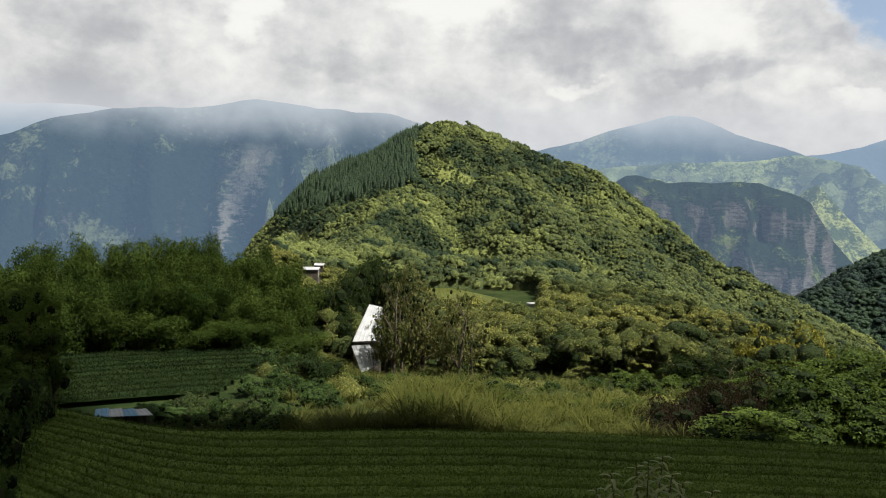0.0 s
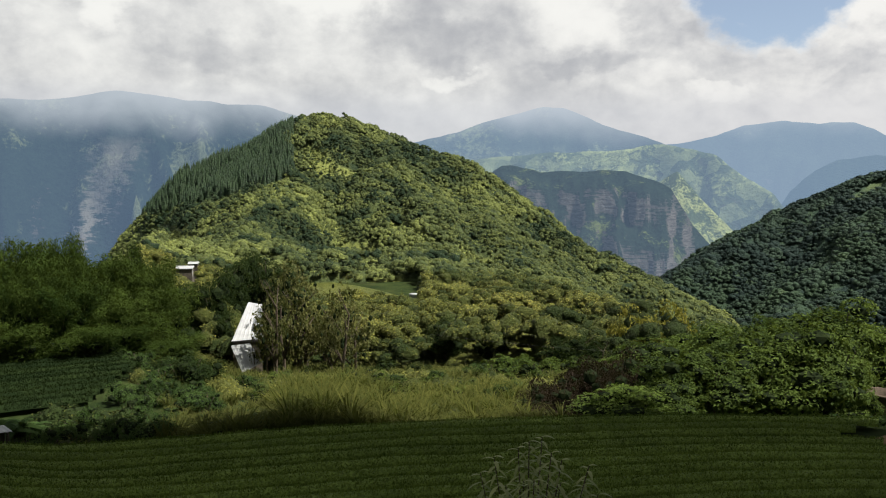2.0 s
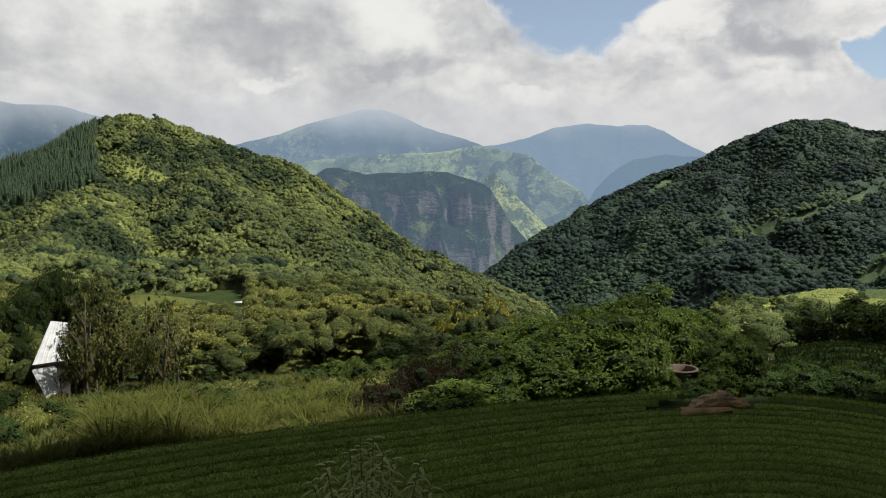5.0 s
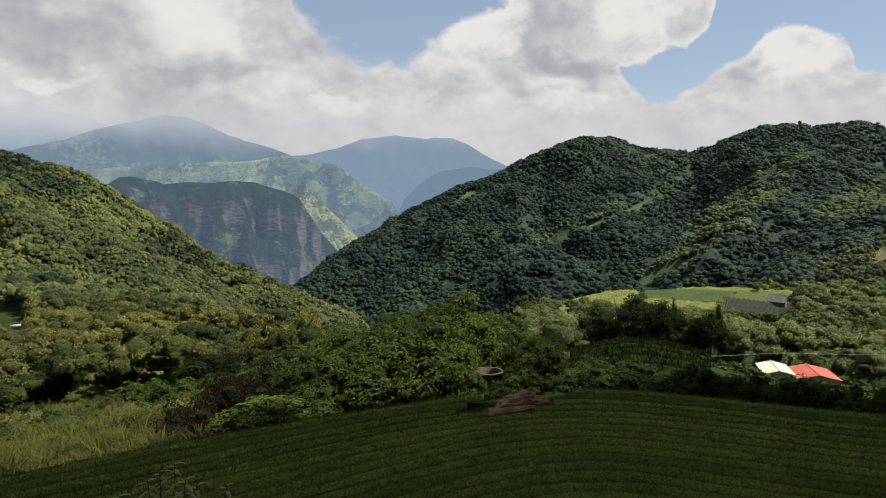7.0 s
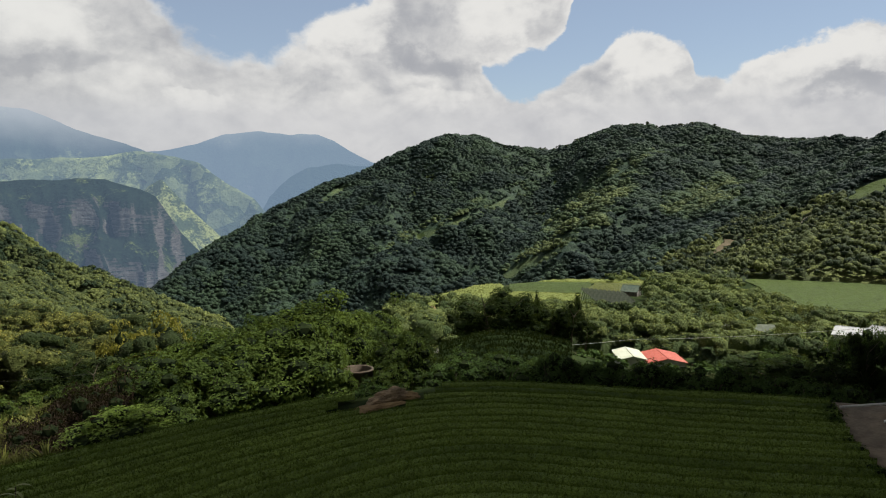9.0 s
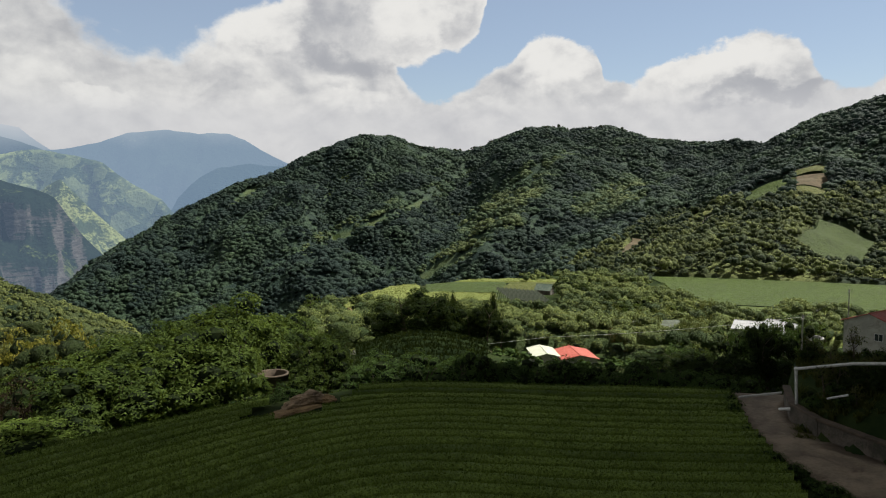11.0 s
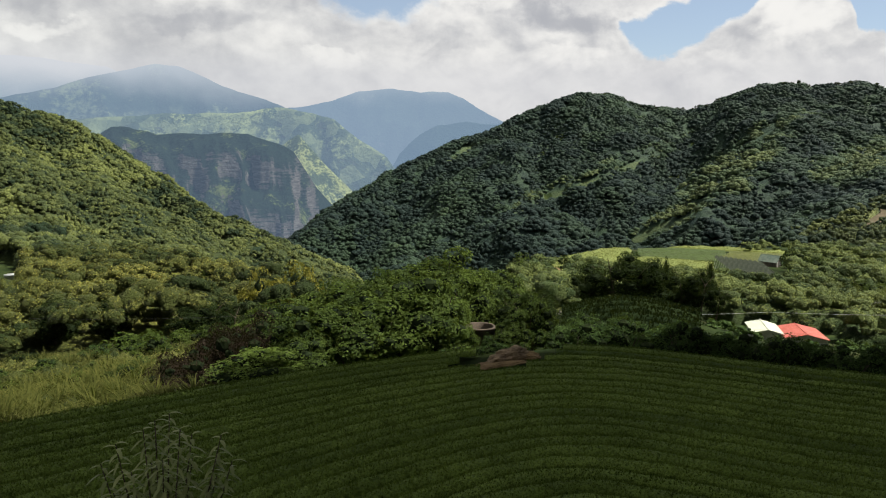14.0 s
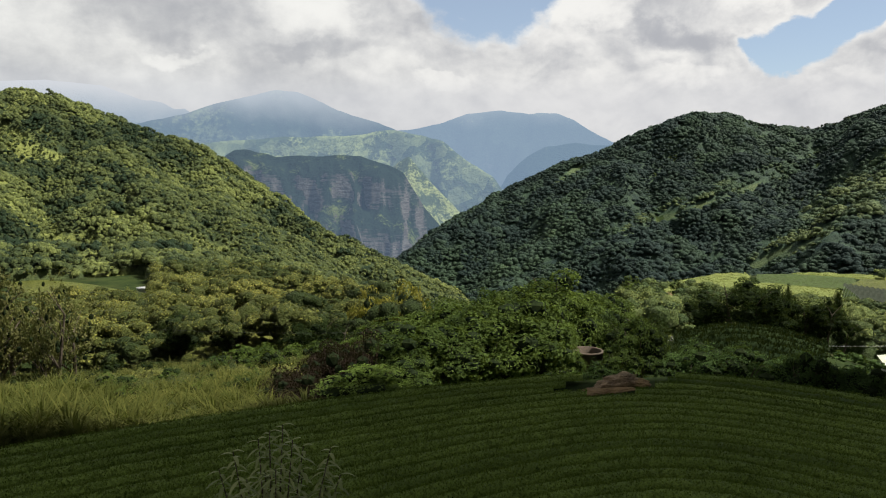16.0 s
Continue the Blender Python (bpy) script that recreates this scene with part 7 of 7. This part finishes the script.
def build_roadside():
    strip("road", ((75.6, 45), (76.2, 41), (77.4, 37.5), (79.2, 34.5), (82.2, 32), (87, 30)), ((80.5, 45.5), (79.2, 43), (79.7, 40), (81.5, 37.8), (84.6, 36), (90, 34)), 0.12, M["concrete"], "stained concrete farm road beside the tea field", "road")
    # retaining wall with its coping, in lengths
    line = [(79.3, 43.6), (79.75, 40.2), (81.5, 38.0), (84.5, 36.2), (88, 34.6), (92, 33.4)]
    wall = tagged(new("retaining_wall"), "dark mossy concrete retaining wall above the road", "wall")
    pts = [Vector(spot(a, 0, d)) for a, d in line]
    for p, q in zip(pts, pts[1:]):
        for nm, z0, z1, th, mat in (("wall_face", -0.6, 0.95, 0.25, M["wall_dark"]), ("coping", 0.95, 1.08, 0.40, M["rim"])):
            d = (q - p).to_2d().normalized()
            o = Vector((-d.y, d.x)) * th / 2
            bm = bmesh.new()
            lo = [bm.verts.new((*(c.to_2d() + s * o), z)) for z in (z0, z1) for c, s in ((p, 1), (q, 1), (q, -1), (p, -1))]
            for f in ((3, 2, 1, 0), (4, 5, 6, 7), (0, 1, 5, 4), (1, 2, 6, 5), (2, 3, 7, 6), (3, 0, 4, 7)):
                bm.faces.new([lo[i] for i in f])
            bmesh.ops.recalc_face_normals(bm, faces=bm.faces[:])
            part(nm, bm_mesh(nm, bm, mat, 0.02), wall)
    # white water pipes on the bank
    pipe = tagged(new("water_pipe"), "white plastic water pipe bent over the bank", "pipe")
    route = [spot(78.9, -15.75, 40.6), spot(80.0, -15.6, 40.0), spot(79.9, -12.9, 40.0), spot(83.4, -12.2, 39.5), spot(87, -11.8, 39)]
    for i, (p, q) in enumerate(zip(route, route[1:])):
        bm = bmesh.new()
        rod(bm, p, q, 0.075, 10)
        part("pipe_length", bm_mesh("pipe_length", bm, M["pipe"]), pipe)
    for p in route[1:3]:
        bm = bmesh.new()
        bmesh.ops.create_uvsphere(bm, u_segments=12, v_segments=8, radius=0.11, matrix=Matrix.Translation(p))
        part("elbow", bm_mesh("elbow", bm, M["pipe"]), pipe)
    bm = bmesh.new()
    a, b = spot(76.2, 0, 43.5), spot(79.0, 0, 44.4)
    rod(bm, (a[0], a[1], 0.18), (b[0], b[1], 0.42), 0.07, 10)
    tagged(new("kerb_pipe", bm_mesh("kerb_pipe", bm, M["pipe"])), "straight white pipe lying across the road's end", "pipe")
    bm = bmesh.new()
    rod(bm, spot(81.9, -14.7, 38.6), spot(83.2, -14.3, 38.4), 0.05, 8)
    tagged(new("bank_pipe", bm_mesh("bank_pipe", bm, M["pipe"])), "short white pipe sticking out of the bank", "pipe")


def cable(name, pts, sag, rad, mat, label):
    """A hanging cable through points."""
    cu = bpy.data.curves.new(name, "CURVE")
    cu.dimensions, cu.bevel_depth, cu.bevel_resolution = "3D", rad, 1
    for p, q in zip(pts, pts[1:]):
        sp = cu.splines.new("POLY")
        sp.points.add(12)
        for i in range(13):
            t = i / 12
            c = Vector(p).lerp(Vector(q), t)
            sp.points[i].co = (c.x, c.y, c.z - sag * 4 * t * (1 - t), 1)
    cu.materials.append(mat)
    return tagged(new(name, cu), label, "cable")


def utility_pole(az, far, top, label):
    x, y, z = stand(az, far)
    zt = EYE + far * math.tan(radians(top))
    root = new("utility_pole")
    root.location = (x, y, z)
    bm = bmesh.new()
    rod(bm, (0, 0, -0.5), (0, 0, zt - z + 0.4), 0.12, 10, 0.08)
    part("pole", bm_mesh("pole", bm, M["post"]), root)
    bm = bmesh.new()
    box(bm, -0.7, -0.05, zt - z - 0.1, 0.7, 0.05, zt - z + 0.02)
    part("crossarm", bm_mesh("crossarm", bm, M["post"], 0.01), root)
    for k in (-0.6, 0, 0.6):
        bm = bmesh.new()
        rod(bm, (k, 0, zt - z + 0.02), (k, 0, zt - z + 0.18), 0.05, 6)
        part("insulator", bm_mesh("insulator", bm, M["white"]), root)
    tagged(root, label, "utility pole")
    return (x, y, zt + 0.15)


def build_wires():
    a = utility_pole(47.0, 92, -12.7, "thin grey utility pole among the bushes")
    b = utility_pole(80.2, 92, -9.4, "grey concrete utility pole by the sheds")
    c = utility_pole(83.0, 130, -7.4, "grey concrete utility pole by the far field")
    mid = spot(62.0, -11.6, 92)
    cable("power_line", [a, mid, b], 0.35, 0.018, M["pipe"], "pale overhead power line above the hamlet")
    cable("power_line", [b, c], 0.3, 0.016, M["black"], "dark overhead power line to the far pole")
    d, e = spot(8.0, -11.8, 84), spot(29.5, -12.6, 72)
    cable("power_line", [d, e, (a[0], a[1], a[2])], 0.4, 0.011, M["black"], "thin dark cable above the grass")
    # small tin roof under the wires
    root = placed("tin_roof", 54.6, 86, ground_at(54.6, 86), 15, "small white tin shelter roof on posts", "shelter")
    zt = EYE + 86 * math.tan(radians(-11.9)) - ground_at(54.6, 86)
    tilted_sheet(root, "roof_sheet", ((-0.85, -0.7, zt - 0.15), (0.75, -0.7, zt - 0.1), (0.85, 0.8, zt + 0.25), (-0.75, 0.8, zt + 0.2)), 0.04, M["white"], 4)
    for x in (-0.7, 0.7):
        for y in (-0.6, 0.6):
            bm = bmesh.new()
            rod(bm, (x, y, -0.3), (x, y, zt), 0.04, 6)
            part("post", bm_mesh("post", bm, M["post"]), root)


build_hamlet()
build_white_shed()
build_blue_shed()
ring_tank("round_tank", 40.8, 50.0, EYE + 50 * math.tan(radians(-13.85)) - 1.3, 1.05, 1.3, M["rim"], "open round brown concrete water tank by the thicket")
ring_tank("hill_tank", 7.1, 180, EYE + 180 * math.tan(radians(-8.75)) - 1.3, 1.2, 1.3, M["white"], "small white lidded water tank below the hill", False)
ring_tank("farm_tank", 80.5, 108, ground_at(80.5, 108) + 1.0, 2.0, 2.6, M["post"], "large grey corrugated water tank beside the sheds")
build_mound()
build_roadside()
build_wires()


# ---- the sapling before the terrace ----
def build_sapling():
    rng = np.random.RandomState(12)
    x, y, z = stand(16.4, 6.6, 0.3)
    root = new("sapling")
    root.location = (x, y, z)
    tagged(root, "young tree with long drooping pale green leaves", "tree")
    top = EYE + 6.6 * math.tan(radians(-19.7)) - z
    a = radians(16.4)
    rt, bk = Vector((math.cos(a), -math.sin(a), 0)), Vector((math.sin(a), math.cos(a), 0))
    bm = bmesh.new()
    rod(bm, (0, 0, 0), (0.02, 0.05, top * 0.8), 0.035, 8, 0.018)
    part("trunk", bm_mesh("trunk", bm, M["bark"]), root)
    tips = [(0.0, 0.0, 0.0), (-0.10, 0.1, -0.10), (0.20, -0.1, -0.06), (0.12, 0.2, -0.02), (-0.32, 0.0, -0.16), (0.30, 0.1, -0.20), (-0.45, 0.1, -0.36), (-0.2, -0.2, -0.34), (0.05, -0.2, -0.28),
            (0.5, 0.0, -0.38), (0.55, 0.1, -0.24), (0.62, -0.1, -0.42), (-0.05, 0.2, -0.46), (0.3, 0.2, -0.46), (-0.35, -0.1, -0.55), (0.15, -0.1, -0.6), (0.5, 0.1, -0.62), (-0.15, 0.1, -0.7), (-0.5, 0.0, -0.7), (0.35, 0.0, -0.8)]
    for r, b, h in tips:
        tip = rt * r + bk * b + Vector((0, 0, top + h))
        base = Vector((0.01, 0.03, top * 0.8 - 0.55 - 0.5 * abs(r) + 0.3 * h))
        bm = bmesh.new()
        mid = base.lerp(tip, 0.55) + (rt * r + bk * b) * 0.12
        rod(bm, base, mid, 0.012, 5, 0.008)
        rod(bm, mid, tip, 0.008, 5, 0.004)
        br = part("branch", bm_mesh("branch", bm, M["bark"]), root)
        vs, fs = [], []
        m = 30
        for k in range(m):
            t = 1 - 0.62 * (k / m)
            p = (mid.lerp(tip, (t - 0.4) / 0.6) if t > 0.4 else base.lerp(mid, t / 0.4))
            ang = k * 2.4 + rng.uniform(-0.3, 0.3)
            out = (Vector((math.cos(ang), math.sin(ang), 0.35 if k < 4 else 0.05))).normalized()
            L, W = rng.uniform(0.09, 0.16), rng.uniform(0.012, 0.020)
            side = out.cross(Vector((0, 0, 1))).normalized()
            o = len(vs)
            for i in range(6):
                u = i / 5
                c = p + out * L * u + Vector((0, 0, -L * 0.6 * u * u))
                w = W * math.sin(math.pi * min(0.97, u * 0.9 + 0.06)) ** 0.8
                vs += [c - side * w + Vector((0, 0, 0.08 * w)), c, c + side * w + Vector((0, 0, 0.08 * w))]
            for i in range(5):
                q = o + i * 3
                fs += [(q, q + 1, q + 4, q + 3), (q + 1, q + 2, q + 5, q + 4)]
        lf = part("leaves", mesh_of("leaves", np.array([v[:] for v in vs]), np.array(fs), M["shrub"]), br)
        lf["kind"] = "stuff"


build_sapling()
